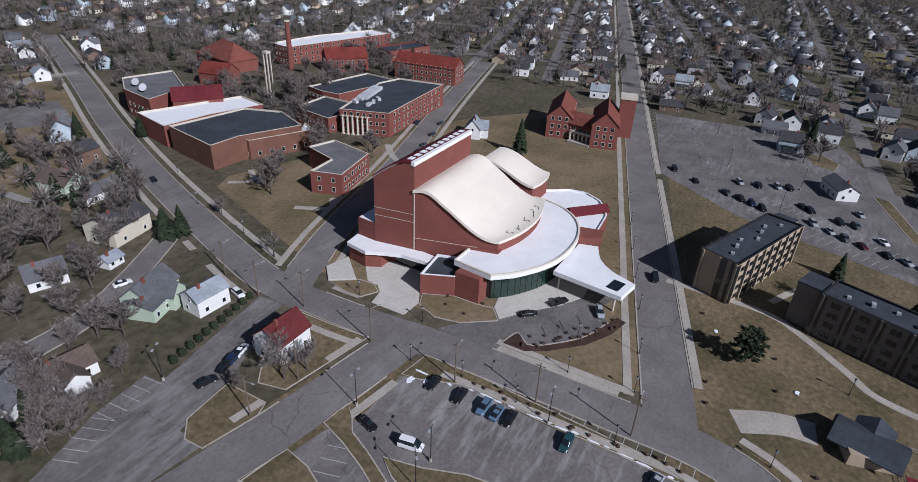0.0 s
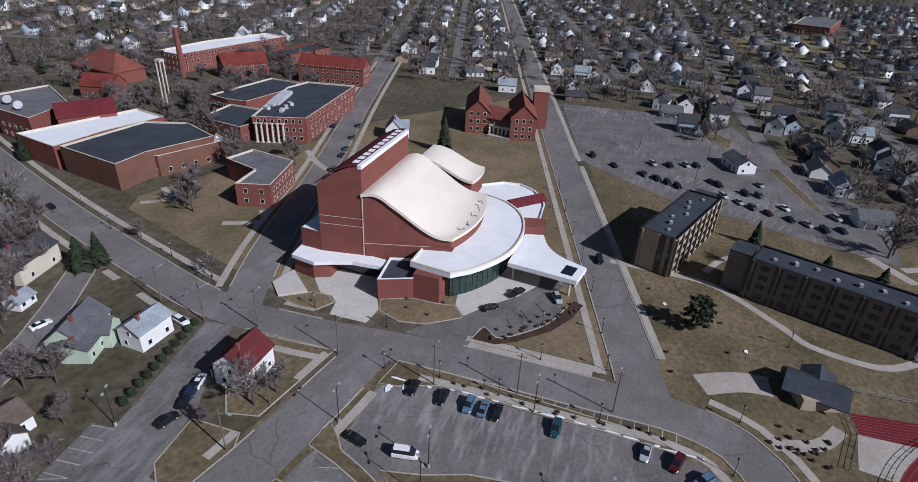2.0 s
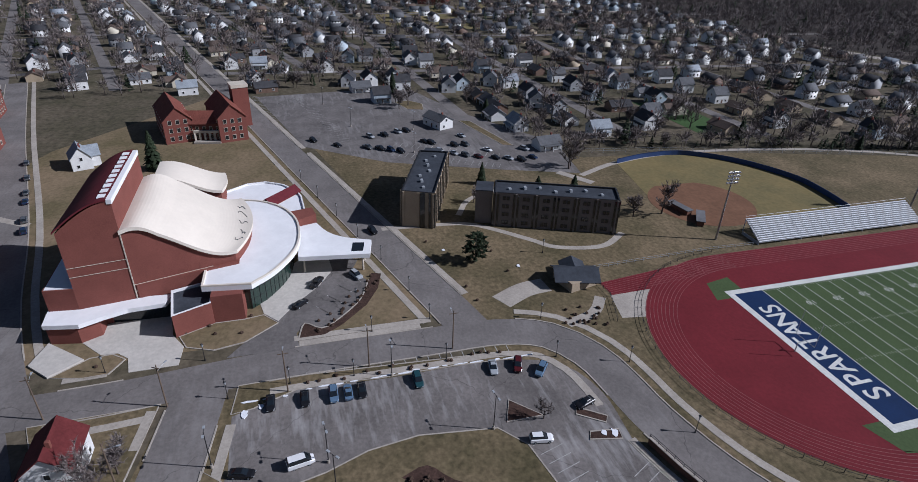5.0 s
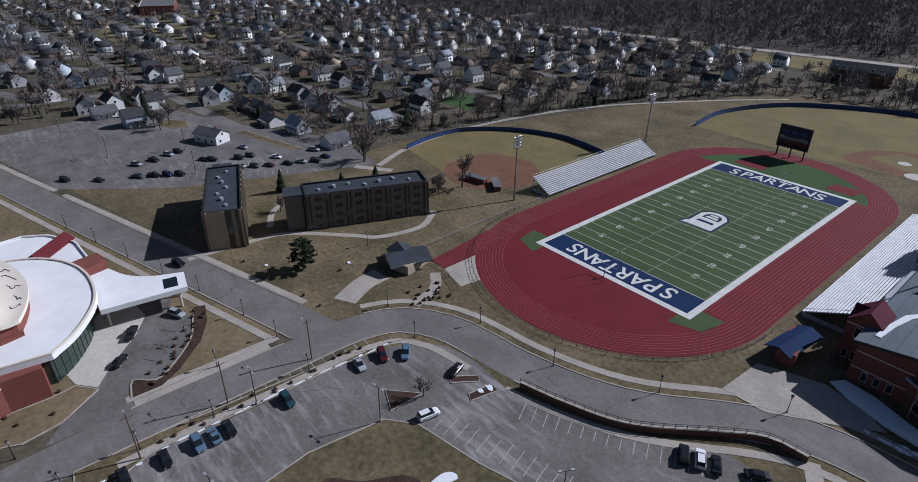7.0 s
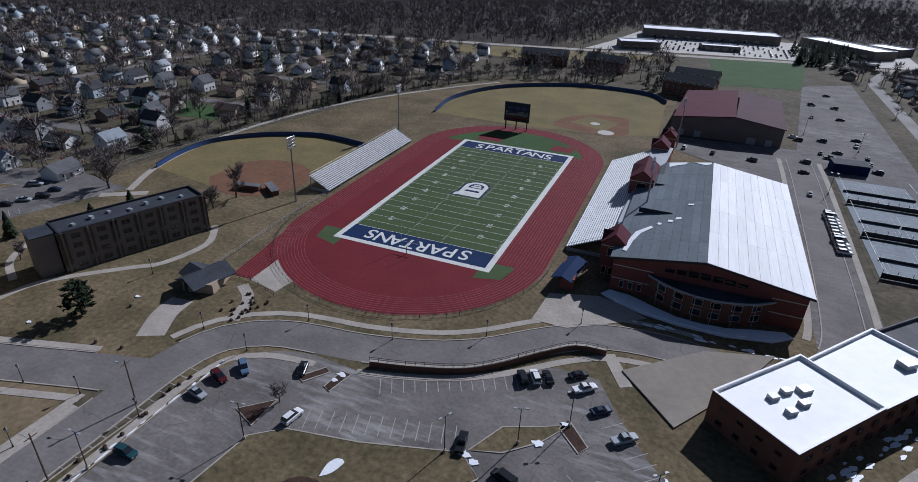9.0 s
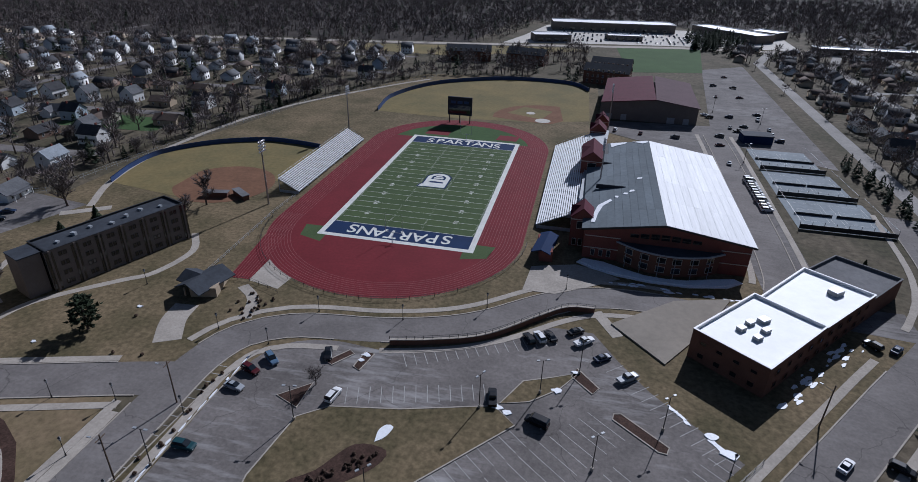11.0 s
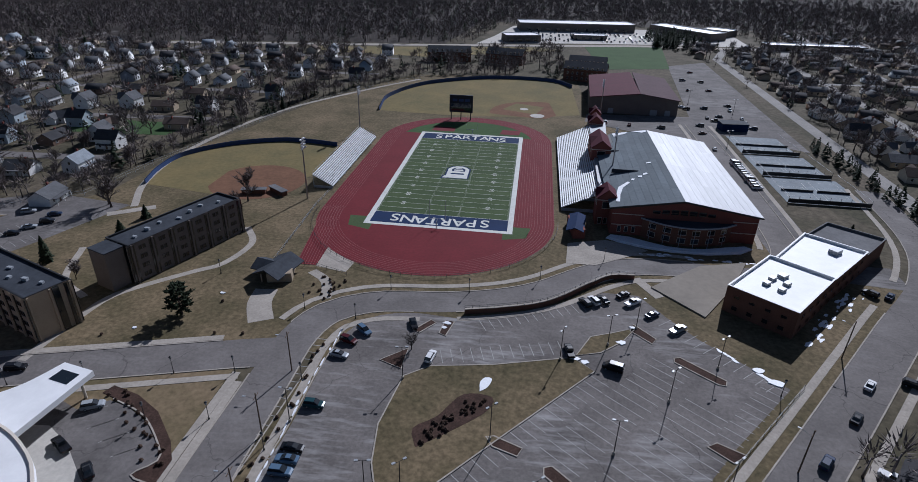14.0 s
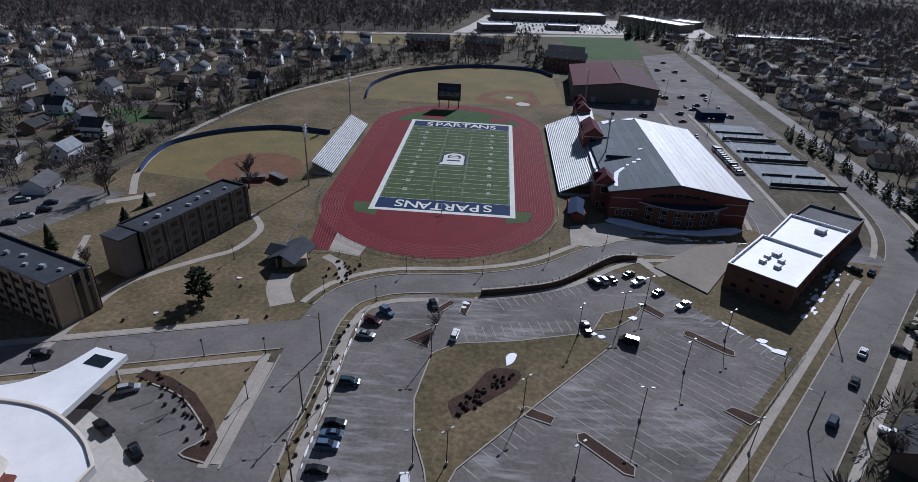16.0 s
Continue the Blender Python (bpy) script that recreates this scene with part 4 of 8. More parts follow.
# -- red-roofed field house beyond --
FH = (92, 155, 0)
fh = thing("field_house", FH, "field house with a dark red metal gable roof", "field house")
FHP = [(63, 117), (114.5, 117), (117.5, 181), (67, 181)]
part("wall", Shape(FH).prism(FHP, 0, 9.4), BRICK_DORM, fh)
for a, b, mat, what in ((63, 91.8, ROOF_MAROON, "dark red metal roof slope"), (91.8, 115.2, ROOF_PLUM, "dull plum metal roof slope")):
    for i in range(12):
        y, e = 116.2 + i * 5.5, 121.65 + i * 5.5
        za, zb = (9.4, 12.6) if a < 70 else (12.6, 9.4)
        k = 0.055 * (y - 116.2)
        m = 0.055 * (e - 116.2)
        part("roof_sheet", Shape(FH).add([(a + k, y, za), (b + k * 0.6, y, zb), (b + m * 0.6, e, zb), (a + m, e, za), (a + k, y, za - 0.4), (b + k * 0.6, y, zb - 0.4), (b + m * 0.6, e, zb - 0.4), (a + m, e, za - 0.4)], [(0, 1, 2, 3), (0, 4, 5, 1), (4, 7, 6, 5), (3, 2, 6, 7), (0, 3, 7, 4), (1, 5, 6, 2)]), mat, fh, what)
part("gable_wall", Shape(FH).add([(63, 117, 9.3), (114.5, 117, 9.3), (91.8, 117, 12.4)], [(0, 1, 2)]), BRICK_DORM, fh)
for x, w in ((68, 3), (76, 3), (101, 4), (109, 3)):
    part("door", Shape(FH).box(x, 116.9, 0, w, 0.2, 3.2), METAL_GREY, fh)

# -- white-roofed office building --
WB = (108, -80, 0)
wb = thing("office_building", WB, "two-storey brown brick building with a white flat roof", "building")
WB1, WB2, WB3 = [(86, -93.3), (100.3, -104.8), (117.5, -84.5), (103.5, -73)], [(104.5, -74), (117.5, -84.5), (135, -65), (120.5, -54)], [(120.5, -54), (135, -65), (147, -51.5), (133, -41)]
for poly, h, roof in ((WB1, 8.0, MEMBRANE), (WB2, 7.6, MEMBRANE), (WB3, 6.4, TAR_GREY)):
    block(wb, WB, poly, h, BRICK_DARK, roof, 0.7, cap=MEMBRANE if roof == MEMBRANE else TAR_GREY)
windows(wb, WB, (86, -93.3), (100.3, -104.8), 4.8, 4, 1.5, 1.0, BRICK_DARK, 0.06)
windows(wb, WB, (86, -93.3), (100.3, -104.8), 1.2, 4, 1.5, 1.4, BRICK_DARK, 0.06)
windows(wb, WB, (100.3, -104.8), (135, -65), 1.2, 10, 1.5, 1.4, BRICK_DARK, 0.03, 2, 3.5)
for x, y, s in ((99.7, -87, 1.5), (102.7, -89.5, 1.5), (97.2, -90, 1.5), (100.2, -93, 1.5), (103.2, -85, 2.0), (125, -66, 2.6)):
    part("roof_unit", Shape(WB).box(x, y, 6.9, s * 1.3, s, 1.3, 40), METAL_GREY, wb, "grey rooftop air unit")


# -- brick campus buildings --
def campus_building(name, poly, h, wall_mat, roof_mat, label, win=(), floors=2, cap=STONE):
    at = (sum(p[0] for p in poly) / len(poly), sum(p[1] for p in poly) / len(poly), 0)
    t = thing(name, at, label, "building", "campus buildings")
    block(t, at, poly, h, wall_mat, roof_mat, 0.6, cap=cap)
    for i, n in win:
        windows(t, at, poly[i], poly[(i + 1) % len(poly)], 1.2, n, 1.3, 1.8, STONE, 0.05, floors, 3.6)
    return t, at


campus_building("lecture_building", [(-72.6, -265.4), (-76, -254.2), (-97.8, -259), (-102, -279), (-90.4, -282.2), (-85.4, -266.6)], 8.2, BRICK, TAR_GREY, "two-storey red brick building with a flat dark roof", ((0, 2), (1, 7)))
campus_building("arts_building", [(-72.5, -339), (-66.8, -308.4), (-80, -308), (-104, -298), (-113, -318), (-107, -334)], 10.0, BRICK_DARK, TAR, "windowless brown brick block with a dark flat roof")
campus_building("arts_wing", [(-82.5, -309), (-82.4, -305.5), (-107, -294.5), (-111.5, -303), (-104, -298.5)], 8.0, BRICK_DARK, MEMBRANE, "low brown brick wing with pale bands", ((0, 1), (1, 5)), 1)
campus_building("music_building", [(-78, -367), (-73, -343), (-94, -341), (-118, -334), (-122, -352)], 9.0, BRICK, MEMBRANE, "brown brick building with a snowy white roof")
campus_building("library", [(-128.4, -298), (-136, -276.5), (-194, -283), (-190, -308), (-176, -311), (-150, -304)], 11.0, BRICK, TAR, "red brick library with a dark roof and pale columns", ((0, 7), (1, 12)), 3)
campus_building("library_wing", [(-151.5, -328.2), (-152, -318), (-192.6, -310), (-195, -333), (-154.3, -339.5)], 9.0, BRICK, TAR, "brick library wing with pale banding and a dark roof", ((0, 3), (4, 9)), 2)
campus_building("library_annexe", [(-128.8, -325), (-124.5, -301.5), (-134, -300), (-150, -305), (-151, -326)], 7.0, BRICK, TAR, "red brick annexe with tall windows", ((0, 6), (1, 2)), 1)
campus_building("science_building", [(-92, -395), (-88, -372), (-110, -376), (-128, -408), (-104, -414)], 11.5, BRICK, TAR_GREY, "red brick science building with white bands and roof dishes", ((0, 5),), 2)


def gabled_building(name, a, b, half, h, rise, wall_mat, roof_mat, label, n=8, floors=3):
    at = ((a[0] + b[0]) / 2, (a[1] + b[1]) / 2, 0)
    t = thing(name, at, label, "building", "campus buildings")
    va, vb = Vector(a), Vector(b)
    d = (vb - va).normalized()
    k = Vector((-d.y, d.x)) * half
    poly = [tuple(va - k), tuple(vb - k), tuple(vb + k), tuple(va + k)]
    FOOTPRINTS.append(inset(poly, -3))
    part("wall", gable_walls(Shape(at).prism(poly, 0, h), a, b, half, h, rise), wall_mat, t)
    part("roof", gable(Shape(at), a, b, half, h, rise), roof_mat, t)
    for i in (0, 2):
        windows(t, at, poly[i], poly[(i + 1) % 4], 1.2, n, 1.2, 1.9, STONE, 0.04, floors, 3.5)
    for i in (1, 3):
        windows(t, at, poly[i], poly[(i + 1) % 4], 1.2, 3, 1.4, 1.9, STONE, 0.1, floors, 3.5)
    return t


# the manor with two gabled fronts
gabled_building("manor_hall", (-178.8, -191.5), (-204, -198.5), 5.8, 11, 5.5, BRICK, TILE_DULL, "brick hall with steep red tile gables and pale stone trim", 6)
gabled_building("manor_hall", (-181.0, -213.5), (-208, -221), 5.8, 10, 5.5, BRICK, TILE_DULL, "brick hall with steep red tile gables and pale stone trim", 6)
gabled_building("manor_hall", (-188.5, -213), (-185.5, -195), 5.5, 8, 4, BRICK, TILE_DULL, "arcaded brick link under a red tile roof", 6, 2)
gabled_building("residence_hall", (-233, -337), (-238, -298), 7, 10, 5, BRICK, TILE_RED, "long brick residence hall under a bright red tile roof", 12)


# west campus
def hip_roof(shape, poly, z, rise, inward):
    """Four sloping faces that meet in a ridge along the longer middle line of a four-sided plan."""
    a, b, c, d = (Vector(p) for p in inset(poly, -0.5))
    m, n = (a + d) / 2, (b + c) / 2
    r0, r1 = m.lerp(n, inward), m.lerp(n, 1 - inward)
    v = [(*p, z) for p in (a, b, c, d)] + [(*r0, z + rise), (*r1, z + rise)] + [(*p, z - 0.35) for p in (a, b, c, d)]
    return shape.add(v, [(0, 1, 5, 4), (1, 2, 5), (2, 3, 4, 5), (3, 0, 4), (0, 6, 7, 1), (1, 7, 8, 2), (2, 8, 9, 3), (3, 9, 6, 0)])


AH = [(-172, -416), (-190, -412), (-209, -450), (-178, -452)]
assembly = thing("assembly_hall", (-188, -432, 0), "broad brick hall under a huge hipped red tile roof", "building", "campus buildings")
FOOTPRINTS.append(inset(AH, -3))
part("wall", Shape((-188, -432, 0)).prism(AH, 0, 7), BRICK, assembly)
part("roof", hip_roof(Shape((-188, -432, 0)), [AH[3], AH[0], AH[1], AH[2]], 7, 8, 0.3), TILE_DULL, assembly, "dull red hipped tile roof")
windows(assembly, (-188, -432, 0), AH[3], AH[0], 1.2, 8, 1.3, 3.0, STONE, 0.05)
gabled_building("chapel", (-152, -413), (-156, -396), 6, 7, 5, BRICK, TILE_RED, "small brick chapel with a red tile roof", 4, 1)
gabled_building("dining_hall", (-216, -382), (-236, -366), 8.5, 8, 5, BRICK, TILE_RED, "brick dining hall with a red tile roof", 7, 2)
gabled_building("music_gable", (-99, -371), (-116, -358), 6.5, 10.4, 4.5, BRICK, ROOF_RED, "red metal gable rising over the music building", 3, 2)
campus_building("west_residence", [(-213, -424), (-210.5, -406), (-252, -396), (-292, -386), (-296, -404), (-252, -420)], 11, BRICK, MEMBRANE, "pale-roofed brick residence with bands of windows", ((0, 5), (1, 9), (2, 9)), 3)
campus_building("east_residence", [(-254, -372), (-250, -356), (-282, -346), (-290, -362)], 9, BRICK, TAR, "flat brick residence with a red rim", ((0, 3), (1, 8)), 2, TILE_RED)
ch = thing("chimney", (-203, -398, 0), "tall round red brick chimney stack", "chimney")
part("shaft", Shape((-203, -398, 0)).tube((-203, -398, 0), (-203, -398, 28), 1.8, 1.3, 14), BRICK, ch)
part("cap", Shape((-203, -398, 0)).tube((-203, -398, 28), (-203, -398, 28.8), 1.6, 1.6, 14), STONE, ch)
tower = thing("bell_tower", (-150, -362, 0), "slim pale open bell tower", "tower")
for i, j in ((-1, -1), (1, -1), (1, 1), (-1, 1)):
    part("column", Shape((-150, -362, 0)).box(-150 + i * 1.1, -362 + j * 1.1, 0, 0.5, 0.5, 24), STONE, tower)
part("top", Shape((-150, -362, 0)).box(-150, -362, 23, 3, 3, 1), STONE, tower)
for x, y in ((-100, -397), (-96, -386)):
    at = (x, y, 11)
    dish = thing("satellite_dish", at, "white satellite dish on the science roof", "dish", "roof dishes")
    part("mount", Shape(at).tube((x, y, 10.8), (x, y, 12.6), 0.15, 0.12), METAL_GREY, dish)
    part("bowl", Shape(at).tube((x + 0.3, y + 0.2, 12.8), (x + 1.0, y + 0.6, 13.3), 0.5, 1.8, 16), METAL_WHITE, dish)
# library front: columns, skylight, roof plant
lib = thing("library_roof_plant", (-160, -296, 10.4), "pale rooftop ducts and a long skylight", "roof plant")
part("skylight", Shape((-160, -296, 10.4)).box(-158, -303, 10.2, 20, 5, 1.8, 15), METAL_WHITE, lib)
for i in range(6):
    part("duct", Shape((-160, -296, 10.4)).box(-142 - (i % 3) * 5, -292 - (i // 3) * 5 - i, 10.2, 3.6, 1.6, 1.4, 15 + 20 * i), METAL_WHITE, lib)
for i in range(6):
    k = 0.08 + 0.1 * i
    x, y = -128.4 - 7.6 * k, -298 + 21.5 * k
    at = (x + 0.9, y, 0)
    col = thing("column", at, "tall pale stone column before the library", "column", "library columns")
    part("shaft", Shape(at).tube((x + 0.9, y, 0.4), (x + 0.9, y, 8.2), 0.5, 0.45, 12), STONE, col)
    part("plinth", Shape(at).box(x + 0.9, y, 0, 1.3, 1.3, 0.4), STONE, col)
    part("capital", Shape(at).box(x + 0.9, y, 8.2, 1.3, 1.3, 0.4), STONE, col)


# manor front: arcade and corner tower
arc = thing("arcade", (-180, -202, 0), "pale stone arcade between two brick gables", "arcade")
for i in range(6):
    y = -207.6 + i * 2.0
    part("pier", Shape((-180, -202, 0)).box(-181.0 + 0.12 * (y + 207), y, 0, 0.8, 0.8, 4.0, 15), STONE, arc)
part("lintel", Shape((-180, -202, 0)).ribbon([(-181.3, -208.0), (-179.6, -197.0)], 1.0, 4.0, 5.0), STONE, arc)
part("terrace", Shape((-180, -202, 0)).ribbon([(-179.6, -208.0), (-178.0, -197.0)], 3.0, 0, 0.8), CONCRETE, arc)
mt = thing("manor_tower", (-203, -189, 0), "square brick corner tower with a pale stone crown", "tower")
part("wall", Shape((-203, -189, 0)).box(-203, -189, 0, 7, 7, 18, 15), BRICK, mt)
part("crown", Shape((-203, -189, 0)).box(-203, -189, 18, 7.6, 7.6, 1.4, 15), STONE, mt)

campus_building("school_building", [(-625, -12), (-615, 20), (-690, 46), (-700, 12)], 9, BRICK, TAR_GREY, "low brick school building far off in the suburb", ((0, 8), (3, 14)), 2)


# ---- kerbs, pavements, islands ----
SEGMENTS = {}


def near_line(p, line, reach):
    """Whether p lies within reach of the line."""
    if id(line) not in SEGMENTS:
        pts = np.array([tuple(q)[:2] for q in line], float)
        SEGMENTS[id(line)] = line, pts[:-1], np.diff(pts, axis=0)
    _, a, d = SEGMENTS[id(line)]
    w = np.array(p, float) - a
    t = np.clip((w * d).sum(1) / np.maximum(1e-6, (d * d).sum(1)), 0, 1)
    return bool((((w - d * t[:, None]) ** 2).sum(1) < reach * reach).any())


def inside(p, poly):
    x, y = p
    hit = False
    for i in range(len(poly)):
        (x0, y0), (x1, y1) = poly[i - 1], poly[i]
        if (y0 > y) != (y1 > y) and x < (x1 - x0) * (y - y0) / (y1 - y0) + x0:
            hit = not hit
    return hit


def dense(line, step=2.0):
    out = []
    for a, b in zip(line, line[1:]):
        a, b = Vector(a), Vector(b)
        n = max(1, int((b - a).length / step))
        out += [tuple(a.lerp(b, i / n)) for i in range(n)]
    return out + [line[-1]]


# openings in kerbs: places where drives and lots meet the roads
GAPS = [(-19, -187, 9), (8, -107, 5.5), (-31, -182, 9), (-31, -200, 8), (-34, -124, 7), (-15, -229, 6), (100, -66, 14), (-160, -168, 6), (24, -202, 7), (0, -205, 6), (12, -190, 7), (-30, -229, 7), (52, -202, 10), (140, -80, 10), (-20, -262, 5), (40, -213, 15), (4.5, -205.5, 4.5)]


def runs(line, own):
    """The stretches of a line that lie outside every other road and opening."""
    run, out = [], []
    for p in line:
        free = all((Vector(p) - Vector(g[:2])).length > g[2] for g in GAPS)
        free = free and not any(near_line(p, o, w / 2 + 0.6) for n, o, w in ROADS if n != own)
        if free:
            run.append(p)
        else:
            if len(run) > 2:
                out.append(run)
            run = []
    return out + ([run] if len(run) > 2 else [])


for name, line, width in ROADS:
    for side in (-1, 1):
        for run in runs(shifted_line(dense(line), side * (width / 2 + 0.1)), name):
            setting("kerb", Shape().ribbon(run, 0.32, -0.2, 0.17), CONCRETE, "pale concrete kerb along the road", "kerb")
WALKS = [("road_main", MAIN_ROAD, 8.2, 1), ("road_main", MAIN_ROAD, 8.4, -1), ("road_north", NORTH_STREET, 6.9, -1), ("road_north", NORTH_STREET, 8.5, 1), ("road_lot", LOT_STREET, 8.2, -1), ("road_lot", LOT_STREET, 8.2, 1), ("road_east", EAST_STREET, 8.6, 1), ("road_east", EAST_STREET, 8.4, -1), ("road_campus", CAMPUS_STREET, 8.0, -1), ("road_campus", CAMPUS_STREET, 8.0, 1)]
for i, (name, line, off, side) in enumerate(WALKS):
    for run in runs(shifted_line(dense(line), side * off), name):
        setting("pavement", Shape().ribbon(run, 1.9, -0.2, 0.1 + 0.003 * i), CONCRETE, "pale concrete pavement", "pavement")
PATHS = [
    ([(-83.5, -143), (-83, -130), (-81.5, -116), (-76, -108), (-66, -98), (-60, -92), (-57.5, -78), (-64, -67)], 2.2),
    ([(-36, -119), (-40, -111), (-41, -104)], 6.5),
    ([(-88, -116), (-100, -108), (-108, -90)], 2.0),
    ([(-32, -92), (-26, -97), (-23, -106)], 3.0),
    ([(-31, -171), (-31, -142)], 1.8),
    ([(-73, -256), (-66, -252), (-60, -262)], 2.4),
    ([(-110, -250), (-118, -262), (-128, -272)], 2.6),
    ([(-75, -298), (-68, -290), (-62, -296)], 2.2),
    ([(64.5, -80), (70, -90)], 3.0),
    ([(-104, -57), (-117, -66)], 3.5),
    ([(-112, -58), (-122, -36), (-127, -4), (-123, 42), (-112, 84), (-95, 118), (-72, 156), (-52, 184)], 2.6),
]
for i, (line, w) in enumerate(PATHS):
    setting("path", Shape().ribbon(smooth_line(line, 2), w, -0.2, 0.066 + 0.003 * i), CONCRETE, "pale concrete footpath across the lawn", "path")

# hall forecourt, drive and beds
paved("hall_drive", [(-29.5, -187), (-38, -180.5), (-46, -177), (-62, -167), (-74, -162), (-66, -153), (-60, -155.5), (-54.9, -151.9), (-50, -153.2), (-45.2, -155.6), (-40.5, -159), (-37.4, -162.4), (-35.4, -165.8), (-38.6, -169), (-35, -171.5), (-29.5, -171)], ASPHALT, "curved asphalt drive before the glass lobby", 0.07, "drive")
paved("forecourt", [(-45, -179), (-41, -175.6), (-47, -171.5), (-55, -164.5), (-62, -160.5), (-68, -161), (-77, -163.5), (-64, -174), (-50, -180)], PLAZA, "pale concrete forecourt", 0.11, "pavement")
paved("west_court", [(-29.6, -207), (-29.6, -197), (-36, -196.6), (-41, -199.5), (-50, -201), (-50, -216), (-44, -220), (-37.2, -214), (-37, -210.5), (-34.6, -208)], PLAZA, "pale concrete entrance court", 0.11, "pavement")
paved("entrance_ramp", [(-36.5, -228), (-31.5, -223), (-36, -217), (-44, -226)], PLAZA, "pale concrete ramp walls", 0.5, "pavement")
for poly in ([(-31.5, -222.5), (-29.8, -216), (-30, -211), (-34.4, -208.5), (-36.8, -211.5), (-36.5, -216)], [(-35.5, -196), (-40, -198), (-43.6, -190.5), (-43.6, -183.5), (-44.4, -179), (-40.2, -175.6), (-34.4, -183.2), (-33, -190)]):
    setting("planting_bed", Shape().prism(poly, -0.2, 0.14), LAWN, "tan planting bed edged in concrete", "bed")
    setting("bed_edge", Shape().ribbon(poly, 0.3, -0.2, 0.2, closed=True), CONCRETE, "pale concrete bed edging", "kerb")
setting("mulch_bed", Shape().prism([(-33, -171), (-38.5, -169.4), (-35.6, -165.6), (-37.6, -162), (-45.4, -155), (-52, -152), (-58, -150), (-57, -147.5), (-50, -149.5), (-43, -153.5), (-36, -160.5), (-33, -165)], -0.2, 0.13), MULCH, "dark mulch bed with low shrubs along the drive", "bed")
setting("bed_edge", Shape().ribbon(smooth_line([(-33, -171), (-38.5, -169.4), (-35.6, -165.6), (-37.6, -162), (-45.4, -155), (-54.5, -151.4)], 1.5), 0.35, -0.2, 0.22), CONCRETE, "pale concrete kerb of the drive", "kerb")

# car park islands and lawns
ISLANDS = [
    ([(5.2, -134.4), (3.2, -150), (4.5, -160), (7.5, -168), (9.2, -175.5), (12, -171.5), (13.5, -167.5), (29, -149.2), (49, -126), (44, -121.5), (25.3, -127.2), (10.6, -130)], GRASS, "brown grass island in the car park", 0.2),
    ([(-1.6, -129.6), (4.2, -124.2), (4.1, -132)], MULCH, "small triangular mulch island", 0.18),
    ([(49, -112.2), (55, -109.5), (61, -106.5), (57, -113), (51, -118.5), (45, -120.5)], GRASS, "grass island with a low wall", 0.18),
    ([(60.6, -104.8), (65.6, -110.6), (64.2, -112.8), (59.4, -108)], MULCH, "narrow mulch island ringed by a kerb", 0.18),
    ([(68.6, -117.8), (70.2, -117.4), (79.2, -124.6), (78.6, -126.4), (77, -126.2), (68.4, -119.4)], MULCH, "narrow mulch island ringed by a kerb", 0.18),
    ([(37.2, -156.2), (38.8, -155.6), (47.4, -163.4), (46.8, -165.6), (45, -165.2), (37.2, -158)], MULCH, "narrow mulch island ringed by a kerb", 0.18),
    ([(69.8, -146), (72, -144.6), (77, -147.2), (74, -149.6)], MULCH, "narrow mulch island ringed by a kerb", 0.18),
    ([(25.6, -150), (27.2, -149.6), (33, -152), (32, -154.2), (27, -152.4)], MULCH, "narrow mulch island ringed by a kerb", 0.18),
    ([(5.6, -117.5), (9.2, -112.5), (7.6, -111.4), (3.8, -116.6)], MULCH, "narrow mulch island ringed by a kerb", 0.18),
    ([(12.4, -117.8), (13.8, -111.4), (11.4, -111), (10.6, -116.8)], MULCH, "narrow mulch island ringed by a kerb", 0.18),
    ([(10.5, -214.8), (21.5, -213.8), (25.2, -210), (25, -205.4), (13.8, -202.8), (10.4, -204)], GRASS, "brown grass plot beside the yard", 0.12),
    ([(-17.3, -222.6), (-17.6, -199.2), (5.5, -203.2), (7.0, -209.6), (-2.8, -217.2)], GRASS, "brown grass garden round the red-roofed house", 0.12),
    ([(26.6, -194.4), (17, -191.8), (18, -186), (20, -181.5), (25, -180)], GRASS, "grass island at the lot entrance", 0.18),
    ([(1.7, -189.6), (8.4, -190.4), (10.4, -184), (13.2, -177.4), (15.4, -173.2), (13.2, -171.8), (9.8, -178.4), (7.4, -184), (4.6, -186.3)], GRASS, "mulch island beside the lot entrance", 0.18),
    ([(-11.4, -185.2), (-19.6, -184), (-19.8, -172), (-17, -130), (-13.8, -122), (-14.8, -138), (-14.8, -155), (-16.4, -170), (-12, -181)], GRASS, "strip of brown verge beside the car park", 0.1),
]
ISLANDS.append(([(-190, -87), (-152, -77), (-150, -72.5), (-188, -81.5)], GRASS, "narrow grass strip beside the car park", 0.14))
ISLANDS.append(([(-228, -112), (-214, -108), (-211, -100), (-222, -98), (-230, -104)], GRASS, "grass island with bare trees in the car park", 0.14))
for poly, mat, label, z in ISLANDS:
    setting("island", Shape().prism(poly, -0.2, z - 0.03), mat, label, "island")
    setting("island_kerb", Shape().ribbon(poly, 0.3, -0.2, z + 0.02, closed=True), CONCRETE, "pale concrete kerb round the island", "kerb")
setting("shrub_bed", Shape().prism(smooth_line([(12, -155), (10.5, -150), (14.8, -146), (19.5, -138.5), (26, -138.5), (25, -143), (19, -149), (12, -155)], 1.5)[:-1], -0.1, 0.2), MULCH, "irregular bed of dark mulch and dead plants", "bed")
